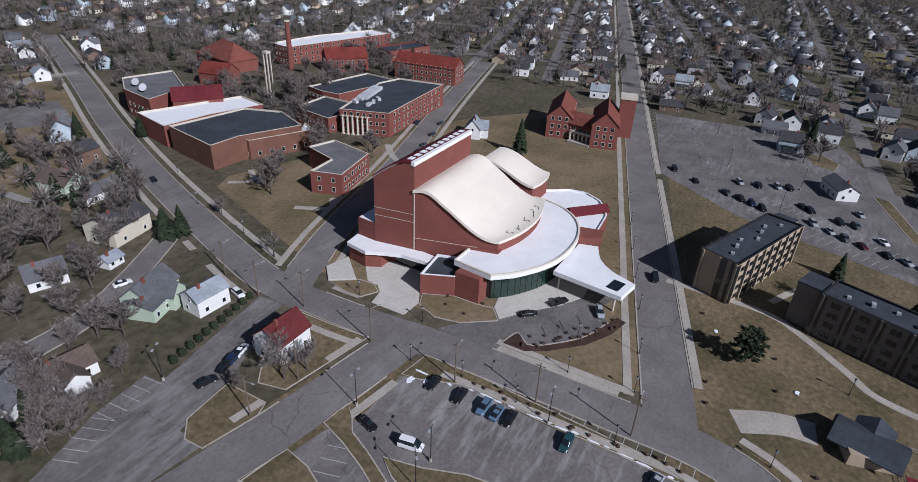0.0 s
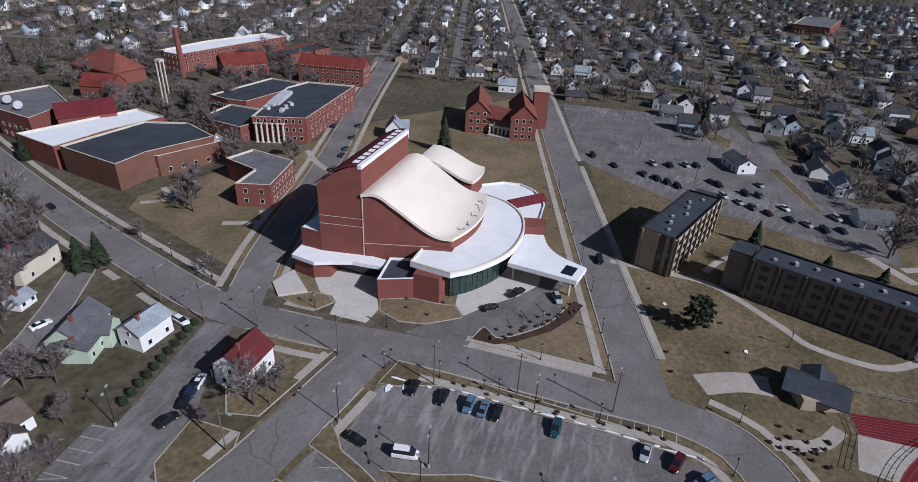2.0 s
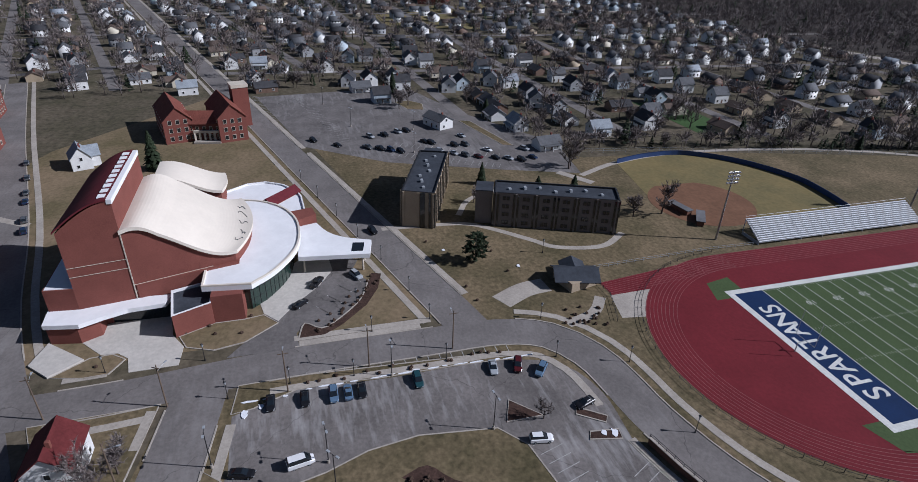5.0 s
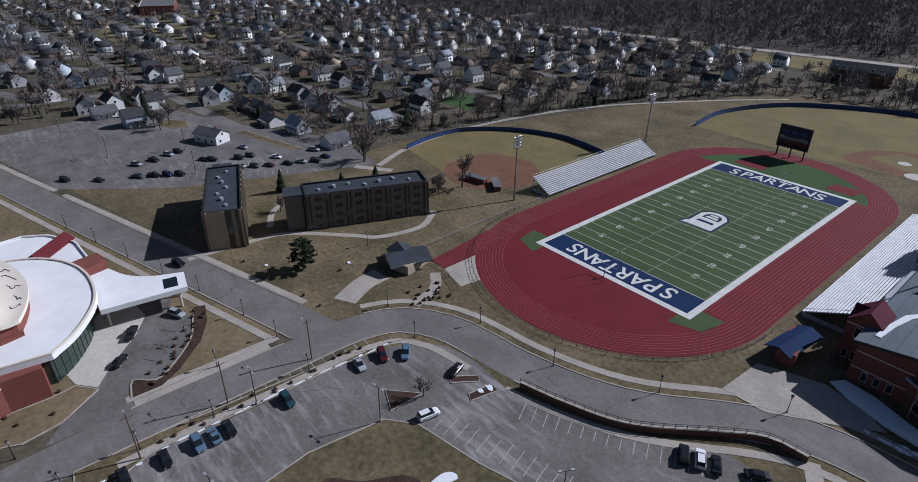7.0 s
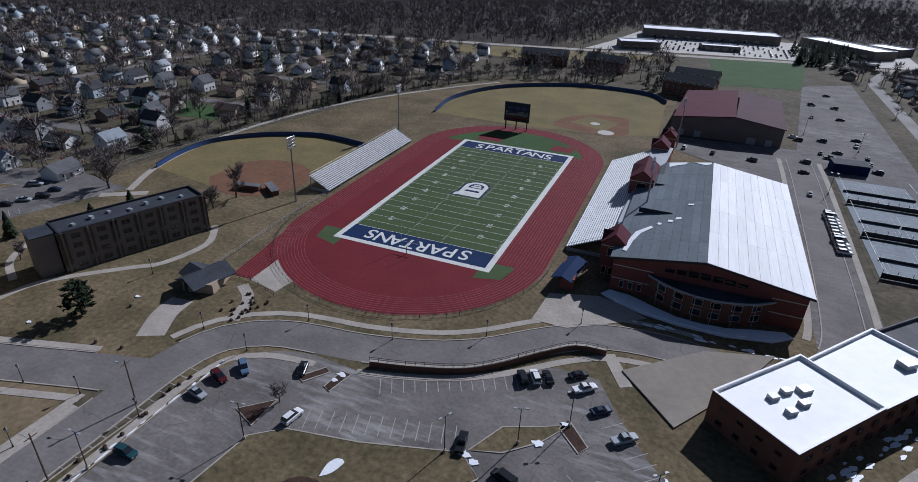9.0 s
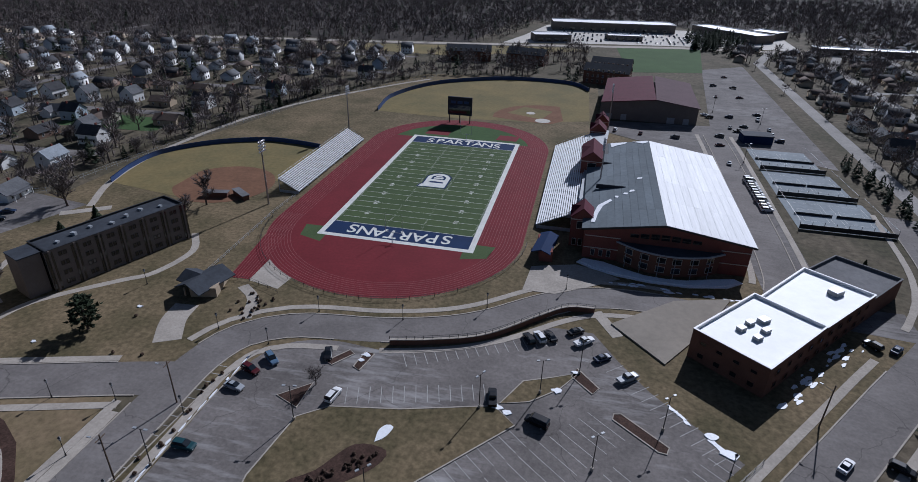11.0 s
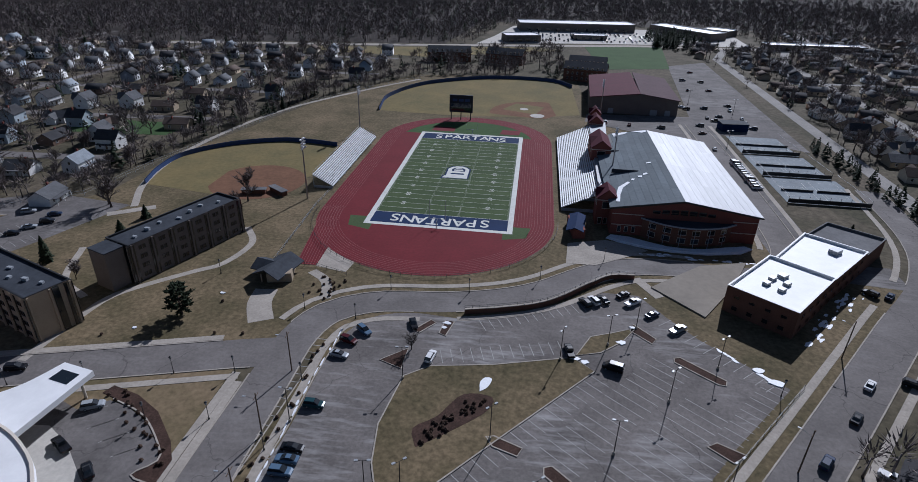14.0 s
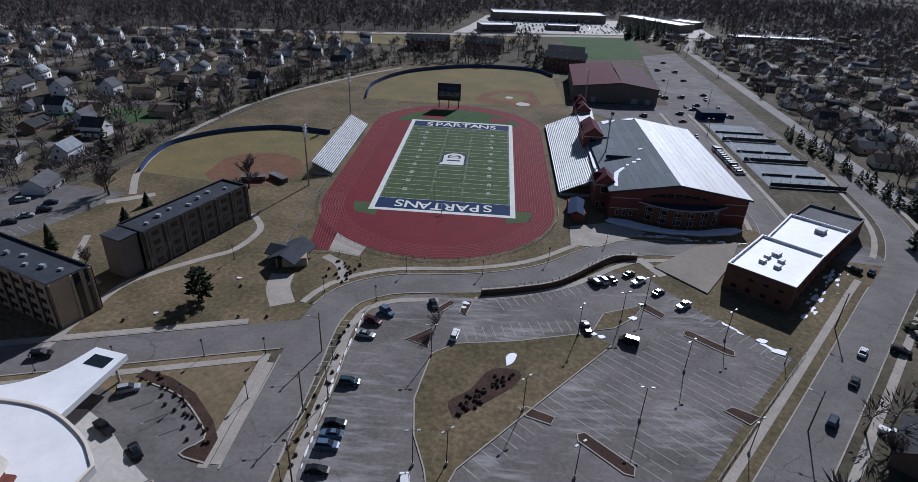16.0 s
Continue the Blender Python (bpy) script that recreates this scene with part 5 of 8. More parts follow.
setting("snow_patch", Shape().prism(smooth_line([(23, -137), (24.6, -135.4), (25.4, -132.4), (23.8, -132.2), (22.8, -134), (23, -137)], 0.6)[:-1], -0.1, 0.26), SNOW, "small patch of leftover snow", "snow")
paved("concrete_pad", [(68.3, -84.9), (80.5, -98.5), (92.6, -80.9), (101, -64.5), (85.3, -69.5)], material("tan_concrete", (0.27, 0.24, 0.20), 0.9, 0.85, 0.6, 0.1, amount=0.2), "tan concrete pad beside the gymnasium", 0.4, "pad")
paved("plaza", [(44, -74), (45, -60), (58, -55.5), (66, -58), (71, -61), (64, -66.5), (53, -74)], CONCRETE, "pale concrete plaza before the stadium gate", 0.135, "pavement")
for poly in ([(118.5, -62), (124, -50), (126, -53), (122, -63)], [(128, -46), (136, -38), (137, -42), (131, -50)]):
    setting("island", Shape().prism(poly, -0.2, 0.16), GRASS, "small grass island in the drive", "island")
flurry = random.Random(31)
for a, b, n, spread in (((110, -99), (129, -77), 24, 2.4), ((104, -107), (110, -101), 5, 1.0), ((80, -112.4), (91, -124.8), 12, 0.5), ((69, -63), (103, -65), 16, 1.4)):
    for i in range(n):
        p = Vector(a).lerp(Vector(b), flurry.random())
        x, y, r = p.x + flurry.uniform(-spread, spread), p.y + flurry.uniform(-spread, spread) * 0.6, flurry.uniform(0.5, 1.8)
        lean = math.atan2(b[1] - a[1], b[0] - a[0])
        ring = []
        for k in range(11):
            u, v = r * math.cos(math.tau * k / 11) * flurry.uniform(0.6, 1.2), 0.4 * r * math.sin(math.tau * k / 11) * flurry.uniform(0.5, 1.2)
            ring.append((x + u * math.cos(lean) - v * math.sin(lean), y + u * math.sin(lean) + v * math.cos(lean)))
        setting("snow_patch", Shape().prism(ring, -0.1, 0.12 + 0.003 * i), SNOW, "ragged patch of old snow on the grass", "snow")

# retaining wall with railing between road and lower lot
WALL_LINE = smooth_line([(16, -107), (26, -104.2), (38, -99), (50, -87.6), (57, -81.6), (64, -80.6)], 2)
wall = thing("retaining_wall", (40, -95, 0), "dark brick retaining wall with a black railing", "wall")
part("wall_body", Shape((40, -95, 0)).ribbon(WALL_LINE, 0.5, 0, 1.5), BRICK_DARK, wall)
part("coping", Shape((40, -95, 0)).ribbon(WALL_LINE, 0.7, 1.5, 1.65), CONCRETE, wall)
for z in (2.0, 2.5):
    part("rail", Shape((40, -95, 0)).ribbon(WALL_LINE, 0.08, z, z + 0.08), BLACK_METAL, wall)
for p in WALL_LINE:
    part("post", Shape((40, -95, 0)).box(p[0], p[1], 1.65, 0.1, 0.1, 0.95), BLACK_METAL, wall)


def post_fence(line, h, label, mat, step=3.0, rails=2):
    line = dense(line, step)
    at = (*line[0], 0)
    t = thing("fence", at, label, "fence")
    for k in range(rails):
        part("rail", Shape(at).ribbon(line, 0.06, h * (k + 1) / rails - 0.06, h * (k + 1) / rails), mat, t)
    for p in line:
        part("post", Shape(at).box(p[0], p[1], 0, 0.1, 0.1, h), mat, t)


post_fence([(x, y) for x, y in stadium_line(TX, TH, TR + 1.2) if y < -46], 1.3, "black chain-link fence round the track bend", BLACK_METAL)
post_fence([(-39, -89.6), (-31.5, -89.3), (-21, -93)], 1.3, "black chain-link fence at the end of the lanes", BLACK_METAL)
post_fence([(-45.6, -88), (-47.5, -46), (-47, -30)], 1.2, "low fence beside the sprint lanes", METAL_GREY)
post_fence([(-157, -66), (-136, -52), (-131, -16), (-119, 40), (-103, 101), (-80, 142), (-50, 190)], 2.0, "long grey chain-link fence along the sports ground", METAL_GREY, 5.0)
post_fence([(96.5, -124), (78, -146), (60, -168)], 1.0, "low dark fence along the car park edge", BLACK_METAL)


# ---- painted bays ----
def bays(a, b, n, length, name_label, mat=LINE_OLD, lean=0.0, z=0.052):
    """n parking lines from a to b, reaching out to the left of the way."""
    a, b = Vector(a), Vector(b)
    d = (b - a).normalized()
    k = Vector((-d.y, d.x))
    t = thing("parking_bays", (*a, z), name_label, "markings", "parking bays", "structure")
    for i in range(n + 1):
        p = a.lerp(b, i / n)
        q = p + k * length + d * lean
        part("bay_line", Shape((*a, z)).ribbon([tuple(p), tuple(q)], 0.16, z - 0.02, z + 0.004), mat, t)


BAY = "worn white parking bay lines on asphalt"
bays((-14.4, -124), (-15.2, -170), 17, -5.2, BAY)
bays((20, -109.2), (53, -92.5), 15, -5.2, BAY)
bays((11, -129.2), (42, -120.4), 13, 5.2, BAY)
bays((14, -166), (48, -127.5), 19, -5.2, BAY)
bays((40, -154), (67, -121.5), 15, -5.0, BAY)
bays((40.2, -154.2), (67.2, -121.7), 15, 5.0, BAY)
bays((48.5, -163), (72, -135), 13, -5.0, BAY)
bays((48.7, -163.2), (72.2, -135.2), 13, 5.0, BAY)
bays((63.5, -161), (74, -148), 6, 5.2, BAY)
bays((77, -145), (92, -126.5), 9, 5.2, BAY)
bays((71, -101), (91, -123.5), 11, -5.2, BAY)
bays((9.3, -187), (30, -181), 7, 5.2, BAY)
bays((40.5, -226), (31, -229.8), 4, -5.0, BAY)
bays((29.6, -230.1), (18.4, -231.3), 4, -5.0, BAY)
for a, b, n in (((-160, -164), (-252, -183), 34), ((-171, -142), (-245, -160), 27), ((-171, -141.8), (-245, -159.8), 27), ((-148, -128), (-126, -88), 16), ((-160, -125), (-136, -82), 18)):
    bays(a, b, n, 5.0 if n != 27 else 5.0, BAY)
hatch = thing("hatched_bays", (-45, -162, 0.08), "pale hatched parking bays on the drive", "markings", kind="structure")
for k in range(4):
    x, y = -40.5 - k * 4.6, -162.5 + k * 3.0
    for i in range(6):
        part("bay_line", Shape((-45, -162, 0.08)).ribbon([(x - 0.5 * i, y - 0.4 * i), (x - 3.2 - 0.5 * i + 1.2, y - 4.0 - 0.4 * i + 2.4)], 0.14, 0.06, 0.076), LINE_OLD, hatch)

# tennis courts
for k, y in enumerate((-9, 22, 53)):
    x0, x1 = 133 + k * 0.2, 164 - k * 2.0
    setting("tennis_court", Shape().prism([(x0, y), (x1, y), (x1 - 1, y + 29), (x0, y + 29)], -0.3, 0.07), CHURN, "pale grey tennis courts in a fence", "tennis court")
    cf = thing("court_fence", (x0, y, 0), "tall fence with dark windscreens round the courts", "fence", "court fences")
    part("windscreen", Shape((x0, y, 0)).ribbon([(x0, y), (x1, y)], 0.08, 0.2, 2.0), BLACK_METAL, cf)
    for p, q in (((x1, y), (x1 - 1, y + 29)), ((x0, y), (x0, y + 29))):
        part("rail", Shape((x0, y, 0)).ribbon([p, q], 0.06, 2.9, 3.0), METAL_GREY, cf)
    for i in range(9):
        part("post", Shape((x0, y, 0)).box(x0 + (x1 - x0) * i / 8, y, 0, 0.12, 0.12, 3.2), BLACK_METAL, cf)
    lines = thing("court_lines", (x0, y, 0), "white tennis court lines", "markings", "court lines", "structure")
    for c in (0.27, 0.73):
        cx = x0 + (x1 - x0) * c
        part("court_line", Shape((x0, y, 0)).ribbon([(cx - 5.5, y + 2), (cx + 5.5, y + 2), (cx + 5.5, y + 25), (cx - 5.5, y + 25)], 0.1, 0.05, 0.076, closed=True), LINE, lines)
        part("court_line", Shape((x0, y, 0)).ribbon([(cx - 4.1, y + 8), (cx + 4.1, y + 8), (cx + 4.1, y + 19), (cx - 4.1, y + 19)], 0.1, 0.05, 0.078, closed=True), LINE, lines)
        part("net", Shape((x0, y, 0)).ribbon([(cx - 6.4, y + 13.5), (cx + 6.4, y + 13.5)], 0.05, 0.07, 1.0), BLACK_METAL, lines)


# ---- stadium gatehouses ----
def gatehouse(x, y, w, d, h, label):
    at = (x, y, 0)
    t = thing("press_tower", at, label, "tower", "grandstand towers")
    part("wall", gable_walls(Shape(at).box(x, y, 0, w, d, h), (x, y - d / 2), (x, y + d / 2), w / 2 - 0.1, h, 3.0), BRICK, t)
    part("roof", gable(Shape(at), (x, y - d / 2), (x, y + d / 2), w / 2, h, 3.0, 0.3), ROOF_MAROON, t, "dark red gable roof")
    part("cross_gable", gable(Shape(at), (x - w / 2 - 0.2, y), (x, y), d / 4, h, 2.2, 0.2), ROOF_MAROON, t)
    part("band", Shape(at).box(x, y, h - 1.2, w + 0.16, d + 0.16, 0.3), STONE, t)
    window(t, at, (x, y - d / 2 - 0.02, h - 4.2), -90, 3.2, 2.6)
    windows(t, at, (x - w / 2, y - d / 2), (x + w / 2, y - d / 2), 0.4, 3, 1.2, 2.4, STONE, 0.08)
    windows(t, at, (x - w / 2 - 0.02, y + d / 2), (x - w / 2 - 0.02, y - d / 2), h - 3.4, 3, 1.6, 1.6, STONE, 0.08)


gatehouse(58.5, -39, 7, 8, 10.5, "brick gate tower with a dark red gable roof")
gatehouse(60, 14, 8, 18, 13.5, "tall brick press tower with dark red gables")
gatehouse(62, 60, 7, 8, 10.5, "brick gate tower with a dark red gable roof")
gatehouse(64, 86, 6, 7, 8.0, "small brick tower with a dark red gable roof")
conc = thing("concourse", (58, 10, 0), "brick concourse behind the grandstand", "building")
part("wall", Shape((58, 10, 0)).prism([(56.5, -36), (60.5, -36), (67, 62), (59, 62)], 0, 8.6), BRICK, conc)
part("roof", Shape((58, 10, 0)).prism([(56.4, -36.2), (60.6, -36.2), (67.2, 62.2), (58.8, 62.2)], 8.6, 8.9), METAL_GREY, conc)
booth = thing("ticket_booth", (48, -52, 0), "small booth with a dark blue metal roof at the stadium gate", "booth")
part("wall", Shape((48, -52, 0)).box(48, -50, 0, 4, 12, 3.4, 8), BRICK, booth)
part("roof", gable(Shape((48, -52, 0)), (47.2, -56.5), (48.8, -43.5), 2.6, 3.4, 1.0), NAVY, booth)

# gymnasium front: glazed bow under a curved steel canopy, clerestory, bands
BOW = smooth_line([(70, -49.8), (75, -53.2), (80, -55.0), (84.5, -55.5), (89, -55.0), (94.5, -53.2), (99.5, -49.8)], 1.5)
part("bow", Shape(GYM).prism(BOW, 0, 6.6), BRICK_DARK, gym)
part("bow_roof", Shape(GYM).prism(BOW, 6.6, 6.8), TAR, gym)
part("canopy", Shape(GYM).ribbon(shifted_line(BOW, -1.3), 0.5, 7.0, 7.35), METAL_GREY, gym, "curved grey steel canopy rim")
part("canopy", Shape(GYM).ribbon(shifted_line(BOW, -0.5), 1.3, 7.05, 7.15), TAR, gym)
for i in range(2, len(BOW) - 2, 3):
    (x, y), (u, v) = BOW[i], BOW[i + 1]
    turn = math.degrees(math.atan2(v - y, u - x)) - 90
    for z, h in ((1.0, 2.0), (4.0, 1.9)):
        window(gym, GYM, ((x + u) / 2, (y + v) / 2, z), turn, 2.5, h, STONE)
    part("canopy_post", Shape(GYM).tube((x - 0.02 * (84.5 - x), y - 1.35, 0), (x - 0.02 * (84.5 - x), y - 1.35, 7.0), 0.09, 0.09, 6), METAL_GREY, gym)
for i in range(7):
    x = 74.2 + i * 3.0
    h = 1.1 + 0.9 * (1 - ((x - 83.2) / 10.5) ** 2)
    window(gym, GYM, (x, -49.72, 8.6), -90, 2.5, round(h, 2), BRICK_DARK)
for z in (3.6, 7.6):
    part("band", Shape(GYM).box(65, -49.78, z, 10.6, 0.2, 0.22), STONE, gym)
    part("band", Shape(GYM).box(103.4, -49.78, z, 8.2, 0.2, 0.22), STONE, gym)
windows(gym, GYM, (61, -49.72), (69, -49.72), 1.0, 3, 1.1, 2.2, STONE, 0.05)
bank = [(58, -54), (63, -57), (70, -59.5), (79, -61), (90, -61), (101, -58.5), (106, -54.5), (104, -52.5), (97, -54.5), (90, -57), (84, -57.6), (78, -57), (72, -54.6), (66, -51.8), (60, -51)]
setting("snow_bank", Shape().prism(bank, -0.1, 0.30), SNOW, "long bank of old snow in the shade of the gymnasium", "snow")
setting("snow_bank", Shape().prism(inset(bank, 0.8), 0.2, 0.52), SNOW, "raised ridge of the shaded snow bank", "snow")


def on_roof(x):
    return 14.03 - (82.6 - x) * 0.1653


for ring in ([(61, -46), (62.2, -46.4), (63.0, -40), (64.5, -34), (67.5, -29.5), (66.8, -28.4), (63, -33), (61.6, -40)], [(68.2, -27), (69.2, -27.4), (69.6, -26), (68.6, -25.6)], [(71, -24.6), (72.3, -25), (72.6, -23.4), (71.2, -23.2)], [(73, -22.8), (74.8, -22.4), (74.6, -20.8), (73.3, -21)], [(76, -10.6), (77.6, -10.6), (77.8, -9.4), (76.2, -9.4)], [(67.2, 33.4), (74, 33.6), (73, 31.4), (70, 30.0), (67.6, 28)], [(76, 33.6), (82, 33.6), (82, 31.6), (80, 30.4), (78, 32)]):
    n = len(ring)
    setting("roof_snow", Shape().add([(x, y, on_roof(x) + e) for e in (0.14, 0.0) for x, y in ring], [tuple(range(n))] + [(i, (i + 1) % n, n + (i + 1) % n, n + i) for i in range(n)]), SNOW, "thin drift of snow on the metal roof", "snow")

# shelter at the track
SH = (-41.5, -99, 0)
sh = thing("shelter", SH, "small dark-roofed brick shelter at the track gate", "shelter")
part("wall", Shape(SH).box(-40, -98, 0, 7, 9, 2.8, 14), BRICK_TAN, sh)
part("roof", gable(Shape(SH), (-42.2, -104.0), (-39.2, -92.5), 4.2, 2.8, 2.0), TAR, sh)
part("side_roof", gable(Shape(SH), (-47.5, -96.4), (-42, -97.8), 3.2, 2.6, 1.6), TAR, sh)
for x, y in ((-46.5, -93.6), (-47.4, -98.6), (-44, -103)):
    part("post", Shape(SH).box(x, y, 0, 0.35, 0.35, 2.6), BRICK_TAN, sh)
sh.location.y += 2.6
for x, y, a in ((-75, -38, 12), (-66, -36, -35)):
    at = (x, y, 0)
    dug = thing("dugout", at, "long low dugout with a grey roof by the infield", "dugout", "dugouts")
    part("wall", Shape(at).box(x, y, 0, 9, 2.2, 1.8, a), BRICK_DARK, dug)
    part("roof", Shape(at).box(x, y, 1.8, 9.6, 3.0, 0.2, a), TAR_GREY, dug)


# leftover snow along the kerbs of the car park
drift = random.Random(14)
for i in range(18):
    y = -181 + i * 3.5 + drift.uniform(-1, 1)
    x = -15.3 + (1.0 if y < -172 else 0) + (0.06 * (y + 138) if y > -138 else 0) + drift.uniform(-0.2, 0.3)
    w, l = drift.uniform(0.15, 0.42), drift.uniform(0.6, 2.0)
    ring = [(x + w * math.cos(a) * drift.uniform(0.6, 1.1), y + l * math.sin(a) * drift.uniform(0.7, 1.1)) for a in [math.tau * k / 9 for k in range(9)]]
    setting("snow_patch", Shape().prism(ring, -0.1, 0.16 + 0.002 * i), SNOW, "ragged strip of old snow at the kerb", "snow")
for x, y, r in ((90.6, -123.4, 2.2), (88, -119.5, 1.6), (56.6, -113.6, 1.4), (44.6, -121.8, 1.5), (47, -122.8, 1.2), (12, -112.2, 1.2), (11.6, -114.2, 0.9), (60.2, -106.4, 1.0), (-10.8, -182.6, 1.3), (-12.2, -179.4, 1.0), (-108, -296, 1.6), (-101, -289, 1.2), (-71, -290, 1.3), (-68, -287, 1.0), (-52, -108, 0.9), (-66, -127, 0.8)):
    ring = [(x + r * math.cos(a) * drift.uniform(0.5, 1.1), y + 0.7 * r * math.sin(a) * drift.uniform(0.5, 1.1)) for a in [math.tau * k / 11 for k in range(11)]]
    setting("snow_patch", Shape().prism(ring, -0.1, 0.24), SNOW, "small melting patch of snow", "snow")


# ---- vehicles ----
PAINTS = {n: material(n + "_paint", c, 0.25, 0.95, 1, 0.2, amount=0.05) for n, c in (("black", (0.012, 0.012, 0.014)), ("navy", (0.016, 0.03, 0.07)), ("silver", (0.34, 0.36, 0.38)), ("white", (0.74, 0.74, 0.74)), ("grey", (0.09, 0.095, 0.10)), ("red", (0.07, 0.010, 0.012)), ("blue", (0.10, 0.16, 0.24)), ("teal", (0.02, 0.06, 0.07)))}
RUBBER = material("tyre_rubber", (0.015, 0.015, 0.015), 0.9, 0.8, 4, 1, amount=0.2)


def loft(sections):
    """A closed body through (x, half width, low, high) sections."""
    s = Shape()
    v, f = [], []
    for x, w, lo, hi in sections:
        v += [(x, -w, lo), (x, -w, hi - 0.08), (x, -w + 0.12, hi), (x, w - 0.12, hi), (x, w, hi - 0.08), (x, w, lo)]
    for i in range(len(sections) - 1):
        for k in range(6):
            a, b = 6 * i + k, 6 * i + (k + 1) % 6
            f.append((a, b, b + 6, a + 6))
    f += [tuple(range(5, -1, -1)), tuple(range(len(v) - 6, len(v)))]
    return s.add(v, f)


CAR_KINDS = {
    "sedan": ([(-2.3, 0.78, 0.4, 0.85), (-2.15, 0.88, 0.3, 1.0), (-1.3, 0.9, 0.3, 1.02), (0.9, 0.9, 0.3, 0.98), (1.9, 0.86, 0.3, 0.86), (2.3, 0.72, 0.38, 0.7)], [(-1.75, 0.7, 0.98, 1.02), (-1.05, 0.68, 0.98, 1.42), (0.2, 0.68, 0.96, 1.44), (1.1, 0.72, 0.94, 1.0)]),
    "suv": ([(-2.3, 0.85, 0.45, 1.0), (-2.2, 0.93, 0.35, 1.1), (0.9, 0.94, 0.35, 1.12), (1.9, 0.9, 0.35, 1.02), (2.3, 0.78, 0.45, 0.85)], [(-2.25, 0.78, 1.08, 1.15), (-2.0, 0.76, 1.08, 1.72), (0.3, 0.76, 1.1, 1.74), (1.15, 0.8, 1.08, 1.14)]),
    "pickup": ([(-2.8, 0.9, 0.5, 1.1), (-0.8, 0.94, 0.4, 1.12), (0.9, 0.94, 0.4, 1.14), (2.2, 0.9, 0.4, 1.08), (2.7, 0.8, 0.5, 0.9)], [(-0.95, 0.8, 1.1, 1.2), (-0.8, 0.78, 1.1, 1.78), (0.5, 0.78, 1.1, 1.8), (1.3, 0.82, 1.1, 1.16)]),
    "van": ([(-2.5, 0.9, 0.4, 1.2), (-2.4, 0.97, 0.35, 1.3), (1.5, 0.97, 0.35, 1.25), (2.5, 0.82, 0.45, 0.95)], [(-2.45, 0.9, 1.25, 2.0), (-2.3, 0.88, 1.25, 2.15), (1.0, 0.88, 1.25, 2.15), (1.9, 0.85, 1.15, 1.25)]),
}
CAR_MODELS = {}


def car(kind, paint, x, y, turn, label="", z=0.06):
    key = kind, paint
    if key not in CAR_MODELS:
        hull, cabin = CAR_KINDS[kind]
        t = thing("car" if kind != "pickup" else "pickup_truck", (x, y, z), label or f"parked {paint} {kind if kind != 'suv' else 'sport utility car'} standing on asphalt", "car", "parked cars")
        body = part("body", loft(hull), PAINTS[paint], t)
        part("cabin", loft(cabin), GLASS_DARK, t, "dark glass cabin")
        top = cabin[1:-1]
        part("roof_panel", loft([(a + (0.12 if i == 0 else -0.12), w - 0.05, h - 0.1, h + 0.03) for i, (a, w, lo, h) in enumerate(top)]), PAINTS[paint], t)
        for sx in (-1.35, 1.4):
            for sy in (-1, 1):
                w = part("wheel", Shape().tube((sx, sy * 0.72, 0.33), (sx, sy * 0.95, 0.33), 0.33, 0.33, 12), RUBBER, t)
                part("rim", Shape().tube((sx, sy * 0.9, 0.33), (sx, sy * 0.97, 0.33), 0.2, 0.2, 8), METAL_GREY, w)
        for sy in (-0.6, 0.6):
            e = hull[-1][0]
            part("headlight", Shape().box(e - 0.05, sy, hull[-1][3] - 0.22, 0.14, 0.3, 0.14), METAL_WHITE, t)
            part("tail_light", Shape().box(hull[0][0], sy, hull[0][3] - 0.25, 0.1, 0.28, 0.16), PAINTS["red"], t)
        t.matrix_basis = pose(x, y, z, 0, 0, turn)
        CAR_MODELS[key] = t
        return t
    o = copy_thing(CAR_MODELS[key], pose(x, y, z, 0, 0, turn))
    if label:
        tagged(o, label)
    return o


